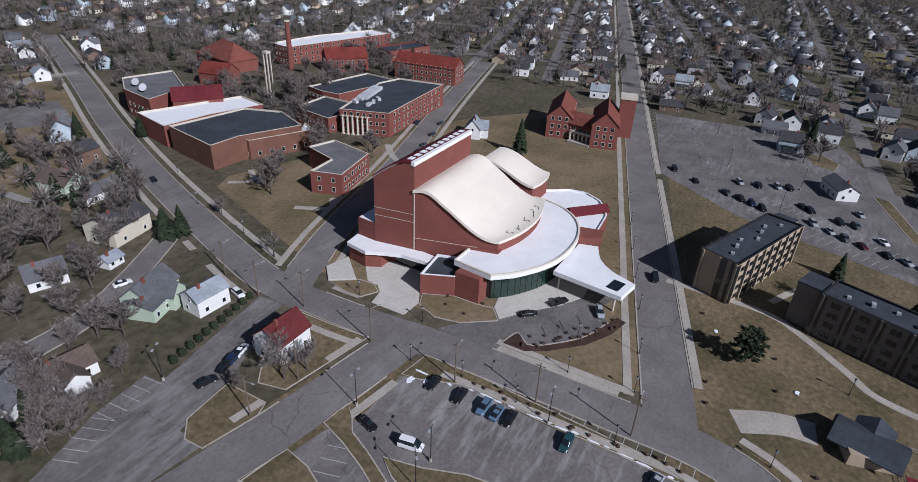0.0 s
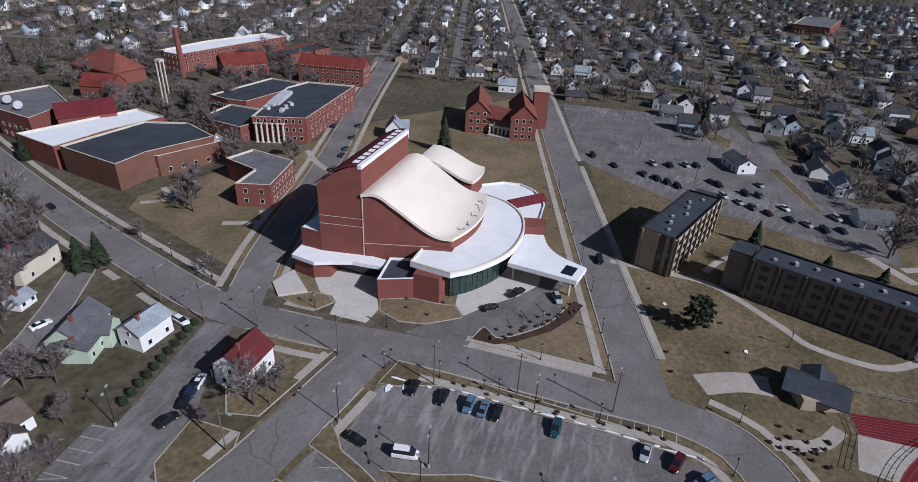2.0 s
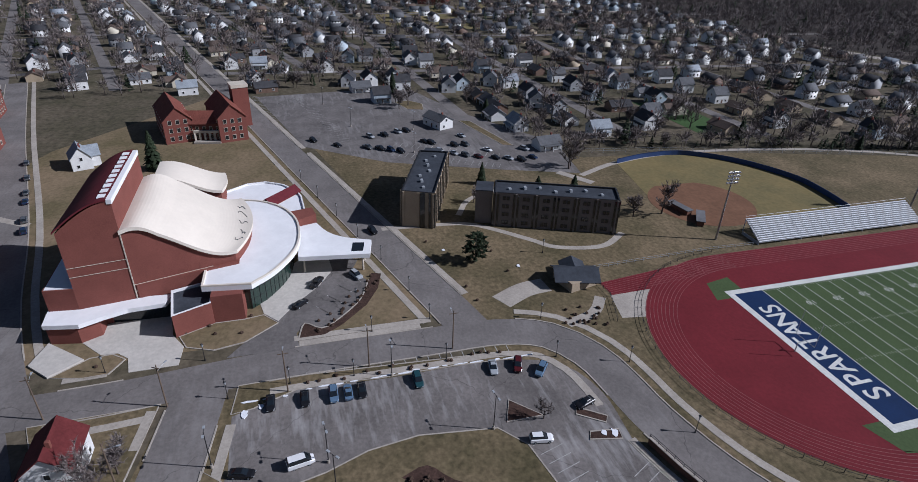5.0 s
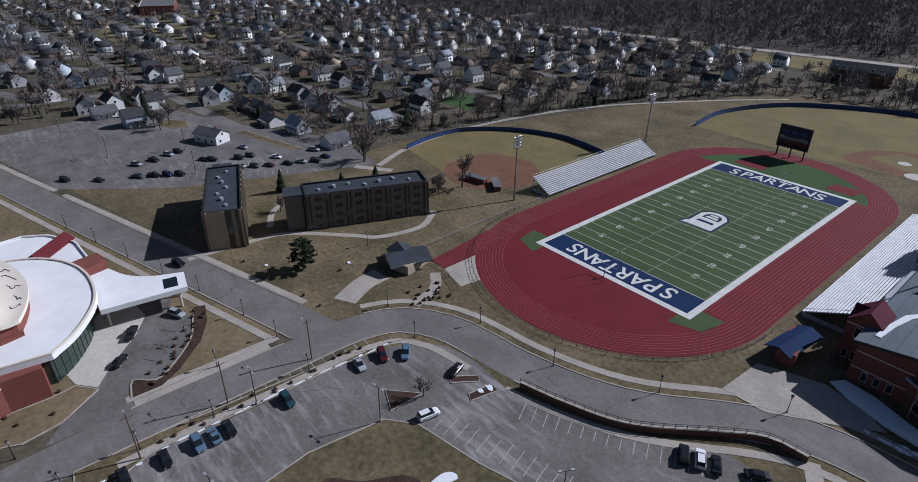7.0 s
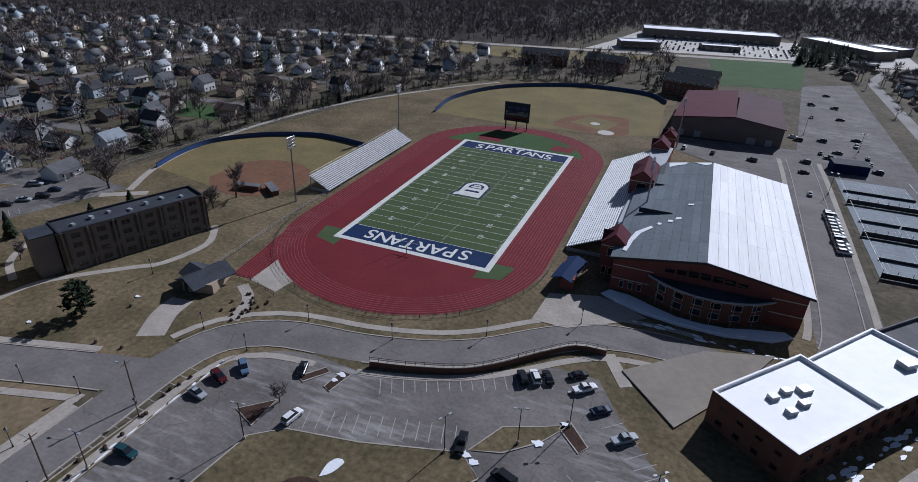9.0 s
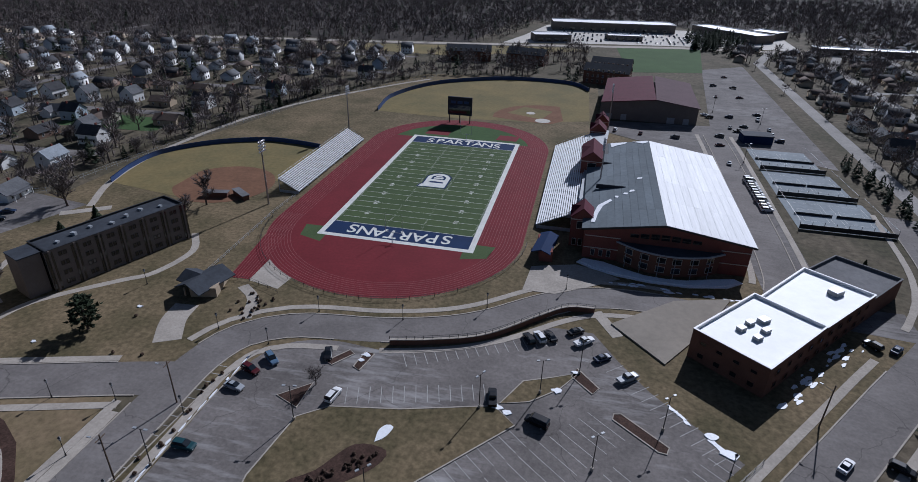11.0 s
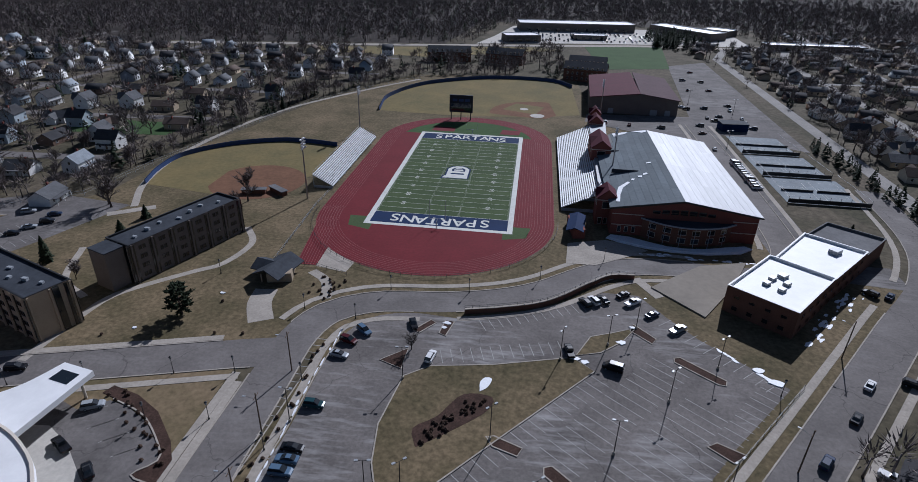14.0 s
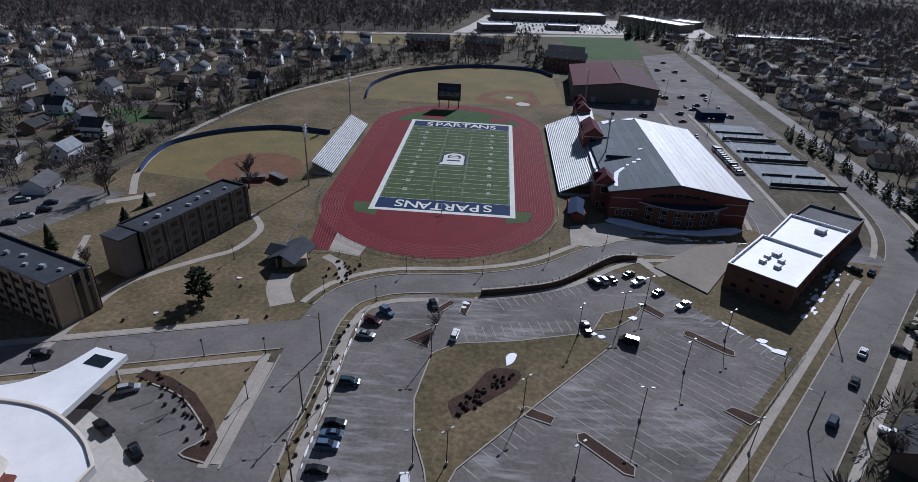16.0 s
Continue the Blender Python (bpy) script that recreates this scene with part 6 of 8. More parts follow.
for k, p, x, y, a, z in (
    ("suv", "silver", -56.9, -154.4, 25, 0.09), ("pickup", "black", -55.6, -165.2, 150, 0.09), ("sedan", "black", -46.5, -170.0, 135, 0.09), ("suv", "black", -82, -146, 16, 0.09),
    ("sedan", "black", -12.2, -177.5, 0, 0.06), ("sedan", "black", -11.8, -170.7, 0, 0.06), ("suv", "blue", -11.5, -164.9, 0, 0.06), ("sedan", "blue", -11.5, -161.9, 180, 0.06), ("sedan", "black", -11.5, -159, 0, 0.06), ("suv", "teal", -11.5, -146.9, 0, 0.06),
    ("sedan", "silver", -11.5, -129.7, -10, 0.06), ("suv", "red", -10.9, -124, -20, 0.06), ("suv", "blue", -8.2, -119.5, -40, 0.06), ("sedan", "black", 3.5, -114.5, -70, 0.06), ("suv", "white", 10.2, -127.2, 80, 0.06),
    ("suv", "black", 48.5, -97, 120, 0.06), ("suv", "white", 51, -95.6, 120, 0.06), ("sedan", "black", 53.6, -94.6, 120, 0.06), ("sedan", "black", 59.6, -91, 40, 0.06), ("pickup", "white", 61.8, -94.8, 40, 0.06), ("sedan", "navy", 66.2, -100.1, 40, 0.06), ("pickup", "silver", 71.8, -106, 40, 0.06),
    ("pickup", "black", 43.3, -119.6, 100, 0.06), ("van", "black", 53.3, -124.5, 160, 0.06), ("sedan", "white", 111.5, -121.6, 51, 0.1), ("sedan", "black", 103.4, -133.4, 51, 0.1), ("suv", "navy", 91.8, -147.2, 51, 0.1), ("suv", "black", 121.7, -119.9, -30, 0.06), ("pickup", "white", 102.9, -149.6, -40, 0.06), ("suv", "black", 131.5, -78.4, 130, 0.08), ("sedan", "navy", 136.6, -79, 50, 0.08),
    ("sedan", "white", 1.9, -220.1, 195, 0.06), ("suv", "navy", 4.6, -219.6, 195, 0.06), ("sedan", "black", 7.4, -219, 195, 0.06), ("sedan", "black", 12.8, -218.6, 165, 0.06), ("suv", "white", -13.6, -237.8, 75, 0.04), ("sedan", "white", -0.8, -266.5, 165, 0.1), ("sedan", "black", 4.4, -182.5, 75, 0.06), ("van", "white", 4.5, -172.3, 100, 0.06), ("sedan", "black", -48, -318, 70, 0.1),
):
    car(k, p, x, y, a, z=z)
rng = random.Random(5)
LOTS_N = [(-158.9, -136.5), (-156.3, -131.4), (-153.9, -127.2), (-151.4, -123.4), (-172.8, -133.4), (-173.9, -126.6), (-176.8, -119.9), (-177.9, -115.7), (-164.1, -148.8), (-172.2, -158.6), (-180.2, -99.8), (-184.5, -93.6), (-161.9, -110.6), (-159.4, -108), (-148.4, -107), (-145, -101.7), (-141.7, -97.4), (-139, -92.5), (-146.1, -86.2), (-136.3, -85.7), (-134.6, -80.6), (-144.1, -69.6), (-131.9, -75.7), (-133.8, -69.9), (-154.6, -98.7), (-154.4, -93.8), (-166.2, -92.2)]
LOTS_E = [(71.5, 94.3), (84.2, 91.9), (101, 89.8), (122.2, 140.6), (124, 136), (121.5, 82.9), (121.1, 55.7), (123.7, 98.8), (140.2, 107.8), (139.7, 121.3), (135.2, 110.9), (132, 117), (151.9, 118.3), (151.3, 109), (152, 149.4), (150.3, 138.1), (152.1, 97.9), (152.1, 258.1), (139.6, 224.6), (151.8, 221.5), (151, 192.4), (136.2, 191), (135.3, 140)]
for i, (x, y) in enumerate(LOTS_N + LOTS_E + [(125.5, 4 + 3.0 * k) for k in range(12)]):
    kind, paint = rng.choice(["sedan", "suv", "sedan", "suv", "pickup"]), rng.choice(["black", "black", "grey", "silver", "white", "navy", "red"])
    if i >= len(LOTS_N) + len(LOTS_E):
        kind, paint = rng.choice(["van", "suv"]), rng.choice(["white", "white", "silver"])
    car(kind, paint, x, y, (28 + rng.uniform(-6, 6) if i < len(LOTS_N) else rng.choice([80, 10, 170]) if i < len(LOTS_N) + len(LOTS_E) else 5))
for i, (x, y) in enumerate([(-105, -249.5), (-113, -251.8), (-128, -256), (-136, -258.2), (-150, -262), (-166, -267), (-160, -277)]):
    car(rng.choice(["sedan", "suv"]), rng.choice(["black", "grey", "navy"]), x, y, 196, z=0.1)


# ---- lamps and poles ----
def street_lamp(x, y, h=9.0, turn=0.0):
    at = (x, y, 0)
    t = thing("street_lamp", at, "tall dark lamp post with a flat head on a concrete foot", "lamp post", "car park lamps")
    part("foot", Shape().tube((0, 0, 0), (0, 0, 0.8), 0.3, 0.3, 10), CONCRETE, t)
    part("pole", Shape().tube((0, 0, 0.8), (0, 0, h), 0.11, 0.08, 6), BLACK_METAL, t)
    for s in (-1, 1):
        part("arm", Shape().tube((0, 0, h - 0.15), (s * 0.9, 0, h), 0.05, 0.05, 4), BLACK_METAL, t)
        part("lamp_head", Shape().box(s * 1.1, 0, h - 0.05, 0.7, 0.4, 0.18), METAL_GREY, t)
    t.matrix_basis = pose(x, y, 0, 0, 0, turn)
    return t


tall = street_lamp(50.8, -150.8)
for x, y, a in ((64.5, -133.7, 40), (78.3, -120.1, 40), (53, -115.1, 20), (61.1, -106.5, 30), (41, -122.7, 60), (26.4, -150.6, 45), (35.5, -167.1, 40), (5.2, -135.3, 10), (5.3, -167.4, 10), (11.6, -166.6, 40), (70.8, -157.5, 40), (-14.9, -152, 0), (1.2, -187.8, 0), (16.9, -227, 30), (-150, -118, 20), (-190, -140, 20), (-230, -150, 20), (-180, -112, 20), (128, 60, 0), (150, 130, 0), (128, 150, 0)):
    copy_thing(tall, pose(x, y, 0, 0, 0, a))


def path_lamp(x, y):
    t = thing("path_lamp", (x, y, 0), "black ornamental path lamp with a lantern", "lamp post", "path lamps")
    part("pole", Shape().tube((0, 0, 0), (0, 0, 3.9), 0.09, 0.06, 6), BLACK_METAL, t)
    part("base", Shape().tube((0, 0, 0), (0, 0, 0.6), 0.2, 0.12, 8), BLACK_METAL, t)
    part("lantern", Shape().tube((0, 0, 3.9), (0, 0, 4.6), 0.16, 0.3, 8), METAL_GREY, t)
    part("cap", Shape().tube((0, 0, 4.6), (0, 0, 4.9), 0.34, 0.04, 8), BLACK_METAL, t)
    return t


small = path_lamp(-44.2, -156)
for x, y in ((-31.5, -153.9), (-46.6, -141.6), (-33.1, -139.2), (-17.3, -139), (-26.9, -111.6), (-12.1, -114), (-6.3, -98.2), (-17.7, -173.5), (-64.8, -146.2), (-57.8, -97.9), (-29.8, -191.5), (-30.6, -211.7), (-16.9, -160), (-80, -151), (-96, -156), (-112, -161), (-128, -166), (16, -96.4), (36, -85.6), (56, -70.6), (-38, -262), (-44, -290), (-54, -312), (90, -127.9), (-16.2, -186)):
    copy_thing(small, pose(x, y, 0))


def utility_pole(x, y, h=11.0, turn=0.0):
    t = thing("utility_pole", (x, y, 0), "weathered wooden utility pole with a street light arm", "utility pole", "utility poles")
    part("pole", Shape().tube((0, 0, 0), (0, 0, h), 0.17, 0.12, 7), WOOD_POLE, t)
    part("crossarm", Shape().box(0, 0, h - 0.9, 2.2, 0.12, 0.14), WOOD_POLE, t)
    part("light_arm", Shape().tube((0, 0, h - 1.6), (0, 2.2, h - 1.1), 0.04, 0.04, 4), METAL_GREY, t)
    part("lamp_head", Shape().box(0, 2.4, h - 1.2, 0.3, 0.7, 0.14), METAL_GREY, t)
    t.matrix_basis = pose(x, y, 0, 0, 0, turn)
    return t


wood = utility_pole(-20.6, -136.6, 11, 90)
for x, y, a in ((-18.9, -156.4, 90), (-15.4, -174, 90), (-16.8, -197.6, 60), (-18.9, -220.2, 90), (-18.6, -248.2, 90), (-16.2, -233.4, 60), (1.7, -203.2, 0), (14.7, -203.8, 0), (85.6, -150, 50), (110, -111, 50), (30, -251, 0)):
    copy_thing(wood, pose(x, y, 0, 0, 0, a))

# ---- trees ----
def limb(shape, twigs, p, d, length, r, level, rnd, tw):
    """A crooked limb with side limbs; the last level carries twigs."""
    steps = 3 if level < 2 else 2
    for i in range(steps):
        q = p + d * (length / steps)
        shape.tube(p, q, r * (1 - 0.28 * i), r * (1 - 0.28 * (i + 1)), 5 if level == 0 else 3)
        p = q
        d = (d + Vector((rnd.uniform(-1, 1), rnd.uniform(-1, 1), rnd.uniform(-0.2, 0.7))) * 0.22).normalized()
        if level < 2:
            for _ in range(2 if level == 0 and i == 0 else 3):
                a = rnd.uniform(0, math.tau)
                side = Vector((math.cos(a), math.sin(a), rnd.uniform(0.1, 0.9))).normalized()
                limb(shape, twigs, p, (d * 0.55 + side * 0.8).normalized(), length * rnd.uniform(0.5, 0.72), r * 0.5, level + 1, rnd, tw)
    if level >= 1:
        for _ in range(tw):
            a = rnd.uniform(0, math.tau)
            s = (d * 0.8 + Vector((math.cos(a), math.sin(a), rnd.uniform(-0.3, 0.9)))).normalized()
            b = p - d * rnd.uniform(0, length * 0.6)
            e = b + s * rnd.uniform(0.8, 1.7)
            k = s.cross(Vector((rnd.uniform(-1, 1), rnd.uniform(-1, 1), 1))).normalized() * 0.075
            twigs.add([tuple(b - k), tuple(b + k), tuple(e)], [(0, 1, 2)])


def bare_tree(seed, h):
    rnd = random.Random(seed)
    trunk, twigs = Shape(), Shape()
    limb(trunk, twigs, Vector((0, 0, 0)), Vector((rnd.uniform(-0.08, 0.08), rnd.uniform(-0.08, 0.08), 1)).normalized(), h * 0.5, h * 0.028, 0, rnd, 15)
    return trunk, twigs


def conifer(seed, h, r, thick=1.0):
    """Tiers of drooping needle sprays round a trunk, with gaps."""
    rnd = random.Random(seed)
    trunk, crown = Shape().tube((0, 0, 0), (0, 0, h * 0.96), r * 0.09, 0.03, 6), Shape()
    n = int(h * 34 * thick)
    for i in range(n):
        f = (i / n) ** 0.8
        z = h * (0.06 + 0.93 * f)
        reach = r * (1 - f) ** 0.8 * rnd.uniform(0.65, 1.12) + 0.15
        a = rnd.uniform(0, math.tau)
        u, v = Vector((math.cos(a), math.sin(a), 0)), Vector((-math.sin(a), math.cos(a), 0))
        b, e = Vector((0, 0, z)), u * reach + Vector((0, 0, z - reach * rnd.uniform(0.1, 0.45)))
        m = b.lerp(e, 0.6) + Vector((0, 0, 0.12 * reach))
        w = v * (0.16 + reach * 0.26)
        crown.add([tuple(b + u * reach * 0.15), tuple(m + w), tuple(e), tuple(m - w), tuple(m + Vector((0, 0, 0.25)))], [(0, 1, 4), (1, 2, 4), (2, 3, 4), (3, 0, 4)])
    return trunk, crown


def tree_model(name, shapes, crown_mat, label, group):
    t = thing(name, (0, 0, 0), label, "tree", group)
    part("trunk", shapes[0], BARK, t)
    part("crown", shapes[1], crown_mat, t)
    return t


BARE = [(tree_model("bare_tree", bare_tree(s, h), TWIGS, "bare leafless deciduous tree with grey-brown twigs", "bare trees"), h) for s, h in ((1, 9), (2, 11), (3, 13), (4, 10), (6, 15))]
PINE = [(tree_model("conifer", conifer(s, h, r), NEEDLES, "dark green conifer with drooping branches", "conifers"), h) for s, h, r in ((11, 9, 2.6), (12, 12, 3.2), (13, 8, 3.4))]


def round_pine(seed, h, r):
    """A broad old pine: a bare foot of trunk and a rounded, gappy crown of needle sprays on limbs."""
    rnd = random.Random(seed)
    trunk, crown = Shape().tube((0, 0, 0), (0, 0, h * 0.9), h * 0.035, 0.05, 7), Shape()
    for i in range(34):
        f = (i + 0.5) / 34
        z = h * (0.16 + 0.8 * f)
        reach = r * math.sqrt(max(0.06, 1 - ((f - 0.36) / 0.66) ** 2)) * rnd.uniform(0.75, 1.12)
        a = i * 2.4 + rnd.uniform(-0.4, 0.4)
        u = Vector((math.cos(a), math.sin(a), rnd.uniform(0.0, 0.25)))
        trunk.tube((0, 0, z), tuple(Vector((0, 0, z)) + u * reach * 0.9), 0.06, 0.02, 3)
        for _ in range(26):
            p = Vector((0, 0, z)) + u * reach * rnd.uniform(0.35, 1.0) + Vector((rnd.uniform(-1, 1), rnd.uniform(-1, 1), rnd.uniform(-0.4, 0.5))) * 0.55
            d = (u + Vector((rnd.uniform(-0.9, 0.9), rnd.uniform(-0.9, 0.9), rnd.uniform(-0.3, 0.7)))).normalized()
            k = d.cross(Vector((rnd.uniform(-1, 1), rnd.uniform(-1, 1), 1))).normalized() * 0.36
            e = p + d * rnd.uniform(0.6, 1.1)
            crown.add([tuple(p - d * 0.3), tuple(p + k), tuple(e), tuple(p - k), tuple(p + Vector((0, 0, 0.2)))], [(0, 1, 4), (1, 2, 4), (2, 3, 4), (3, 0, 4)])
    return trunk, crown


lone_pine = tree_model("pine", round_pine(15, 9.5, 3.5), NEEDLES, "broad dark green pine standing alone on the lawn", "conifers")
lone_pine.matrix_basis = pose(-57.5, -119.5, 0)
USED = set()


def plant(models, i, x, y, scale=1.0):
    """The first tree of a model is the model itself, the others are copies of it."""
    t, h = models[i % len(models)]
    turn = (x * 37 + y * 91) % 360
    if t.name not in USED:
        USED.add(t.name)
        t.matrix_basis = pose(x, y, 0, 0, 0, turn) @ Matrix.Scale(scale, 4)
        return t
    o = copy_thing(t, pose(x, y, 0, 0, 0, turn))
    o.scale = (scale, scale, scale)
    return o


for i, (x, y, s) in enumerate(((-151, -219.4, 1.25), (-23.6, -279, 1.2), (-27, -276, 1.1), (-54.9, -372, 1.1), (-82, -370, 1.2), (-75, -362, 1.0), (-112.1, -100, 0.7), (-100, -82, 0.8), (-84.9, -84, 0.9), (-245, -110, 1.0), (-102, -66, 0.6), (43.2, -231.9, 1.0), (38, -236, 0.8), (-345, -229, 1.2), (140, -44, 0.8), (125, -50, 0.35), (128, -44, 0.4))):
    plant(PINE, i + 1, x, y, s * 1.05)
for i, (x, y, s) in enumerate(((14.3, -264.1, 1.0), (15.4, -251.5, 0.9), (3.2, -205.6, 0.8), (-1.5, -203.6, 0.75), (-63.5, -275.6, 0.9), (-66, -281, 0.8), (11.4, -298.6, 1.1), (-0.4, -298.8, 1.0), (30, -252.8, 0.9), (34.7, -234.8, 0.8), (-79, -288, 0.9), (-100.5, -286, 1.0), (-73.8, -46, 0.9), (-74.2, -56.9, 0.8), (-119.4, -60, 0.9), (-96.5, -108, 0.6), (-122, -58, 0.8), (-18, -289, 1.1), (-10, -286, 1.0), (-20, -298, 1.0), (40, -228, 0.8), (45, -236, 0.9), (36, -228, 0.7), (11, -212, 0.45), (5, -124.5, 0.35), (-120, -318, 1.1), (-128, -326, 1.1), (-138, -332, 1.0), (-118, -330, 1.2), (-146, -340, 1.1), (-131, -344, 1.2), (-152, -352, 1.2), (-163, -338, 1.0), (-168, -352, 1.1), (-180, -345, 1.2), (-190, -352, 1.0), (-120, -362, 1.1), (-133, -368, 1.0), (-146, -372, 1.2), (50, -238, 0.9), (48, -245, 1.0), (-215, -112, 0.8), (-221, -106, 0.9), (-226, -112, 0.7), (145, -98, 0.8), (150, -92, 0.9), (142, -104, 0.7), (-112, -268, 0.7), (-119, -275, 0.8), (-105, -290, 0.9), (-110, -311, 0.8))):
    plant(BARE, i, x, y, s * 1.15)
rnd = random.Random(9)
GARDEN = [(22, -251), (12, -247), (20, -236), (33, -238), (40, -246), (36, -255), (46, -252), (52, -244), (4, -272), (10, -276), (0, -284), (17, -290), (24, -280), (30, -272), (38, -268), (-12, -301), (-6, -306), (-24, -303), (-34, -308), (4, -306), (14, -308), (-20, -312), (-26, -347), (-36, -346), (-40, -366), (-34, -372), (-46, -376), (22, -272), (44, -262), (28, -230), (33, -229), (37, -231)]
for i, (x, y) in enumerate(GARDEN):
    plant(BARE, i + 1, x, y, rnd.uniform(0.75, 1.15))
count = 0
while count < 55:
    x, y = rnd.uniform(-262, -112), rnd.uniform(-440, -296)
    if any(inside((x, y), f) for f in FOOTPRINTS) or near_line((x, y), CAMPUS_STREET, 9) or near_line((x, y), MAIN_ROAD, 12):
        continue
    plant(BARE, count, x, y, rnd.uniform(0.8, 1.2))
    count += 1


def shrub(x, y, r, h, seed, mat=SHRUB, name="shrub", label="round brown clipped shrub"):
    rnd = random.Random(seed)
    s = Shape()
    for _ in range(90):
        a, e = rnd.uniform(0, math.tau), rnd.uniform(0, 1.45)
        n = Vector((math.cos(a) * math.cos(e), math.sin(a) * math.cos(e), math.sin(e)))
        p = Vector((n.x * r, n.y * r, 0.1 + n.z * h)) * rnd.uniform(0.75, 1.05)
        k = n.cross(Vector((rnd.uniform(-1, 1), rnd.uniform(-1, 1), rnd.uniform(-1, 1)))).normalized() * r * 0.33
        m = n.cross(k).normalized() * r * 0.33
        s.add([tuple(p - k), tuple(p + m), tuple(p + k), tuple(p - m), tuple(p + n * 0.1)], [(0, 1, 4), (1, 2, 4), (2, 3, 4), (3, 0, 4)])
    o = part(name, s, mat)
    o.location = (x, y, 0.05)
    return tagged(o, label, "shrub", name + "s")


round_shrub = shrub(11.9, -230.2, 1.0, 1.5, 3, NEEDLES, "hedge_shrub", "round dark clipped evergreen shrub in a row")
for i in range(1, 11):
    copy_thing(round_shrub, pose(11.9 - 26.3 * i / 10, -230.2 - 4.6 * i / 10, 0.05))
low_shrub = shrub(-36, -163, 0.38, 0.5, 4)
for i in range(26):
    f = i / 25
    p = (-35 - 20 * f + 2.0 * math.sin(i * 2.3), -167.5 + 18.5 * f ** 0.8 + 1.0 * math.cos(i * 1.7))
    copy_thing(low_shrub, pose(p[0], p[1], 0.1, 0, 0, i * 40))
for i in range(22):
    copy_thing(low_shrub, pose(-29 + 9 * rng.random(), -106.5 + 8.5 * rng.random() * 0.6 + (i % 9), 0.05, 0, 0, i * 50))
for i in range(40):
    f = rng.random()
    copy_thing(low_shrub, pose(12.5 + 11 * f + rng.uniform(-1.5, 1.5), -153 + 13.5 * f + rng.uniform(-1.5, 1.5), 0.15, 0, 0, i * 50))
for i in range(16):
    copy_thing(low_shrub, pose(-16.8 + rng.uniform(-1.2, 1.0), -170 + i * 3.0 + rng.uniform(-1.4, 1.4), 0.08, 0, 0, i * 50))
for x, y in ((-43, -193), (-41, -196.8), (-42.6, -191.5), (-44.6, -182), (-38, -184), (-39, -190), (-33, -214), (-62, -113), (-50, -112), (-45, -126), (-38, -125), (-72, -131)):
    copy_thing(low_shrub, pose(x, y, 0.1, 0, 0, x * 30))


# ---- houses by the drive ----
SIDINGS = {n: material(n + "_siding", c, 0.7, 0.88, 3, 0.3, amount=0.15) for n, c in (("white", (0.72, 0.72, 0.70)), ("cream", (0.58, 0.53, 0.42)), ("grey", (0.33, 0.34, 0.35)), ("pale_blue", (0.42, 0.49, 0.54)), ("pale_green", (0.44, 0.52, 0.40)), ("tan", (0.40, 0.32, 0.22)), ("brown", (0.16, 0.10, 0.07)))}
SHINGLES = {n: material(n + "_shingles", c, 0.9, 0.75, 2, 0.3, amount=0.35) for n, c in (("charcoal", (0.060, 0.060, 0.064)), ("slate", (0.125, 0.128, 0.135)), ("brown", (0.125, 0.095, 0.078)), ("rust", (0.125, 0.028, 0.028)), ("pale", (0.30, 0.33, 0.36)))}
HOUSE_MODELS = {}
WINDOW = Shape()
for a, b, c, d in ((0, -0.04, 1.1, 0.12), (0, 1.25, 1.1, 0.12)):
    WINDOW.box(0.03, a, b, 0.12, c, d)
for y in (-0.5, 0.5):
    WINDOW.box(0.03, y, 0.05, 0.12, 0.1, 1.22)
FRAME_FACES = len(WINDOW.f)
WINDOW.box(0.0, 0, 0.04, 0.08, 0.95, 1.24)
WINDOW = WINDOW.mesh("window")
WINDOW.materials.append(SIDINGS["white"])
WINDOW.materials.append(GLASS_DARK)
for face in WINDOW.polygons:
    face.material_index = int(face.index >= FRAME_FACES)


def small_window(parent, p, turn):
    ob = new("window", WINDOW)
    ob.parent = parent
    ob.matrix_basis = Matrix.Translation(p) @ pose(0, 0, 0, 0, 0, turn)
    return ob



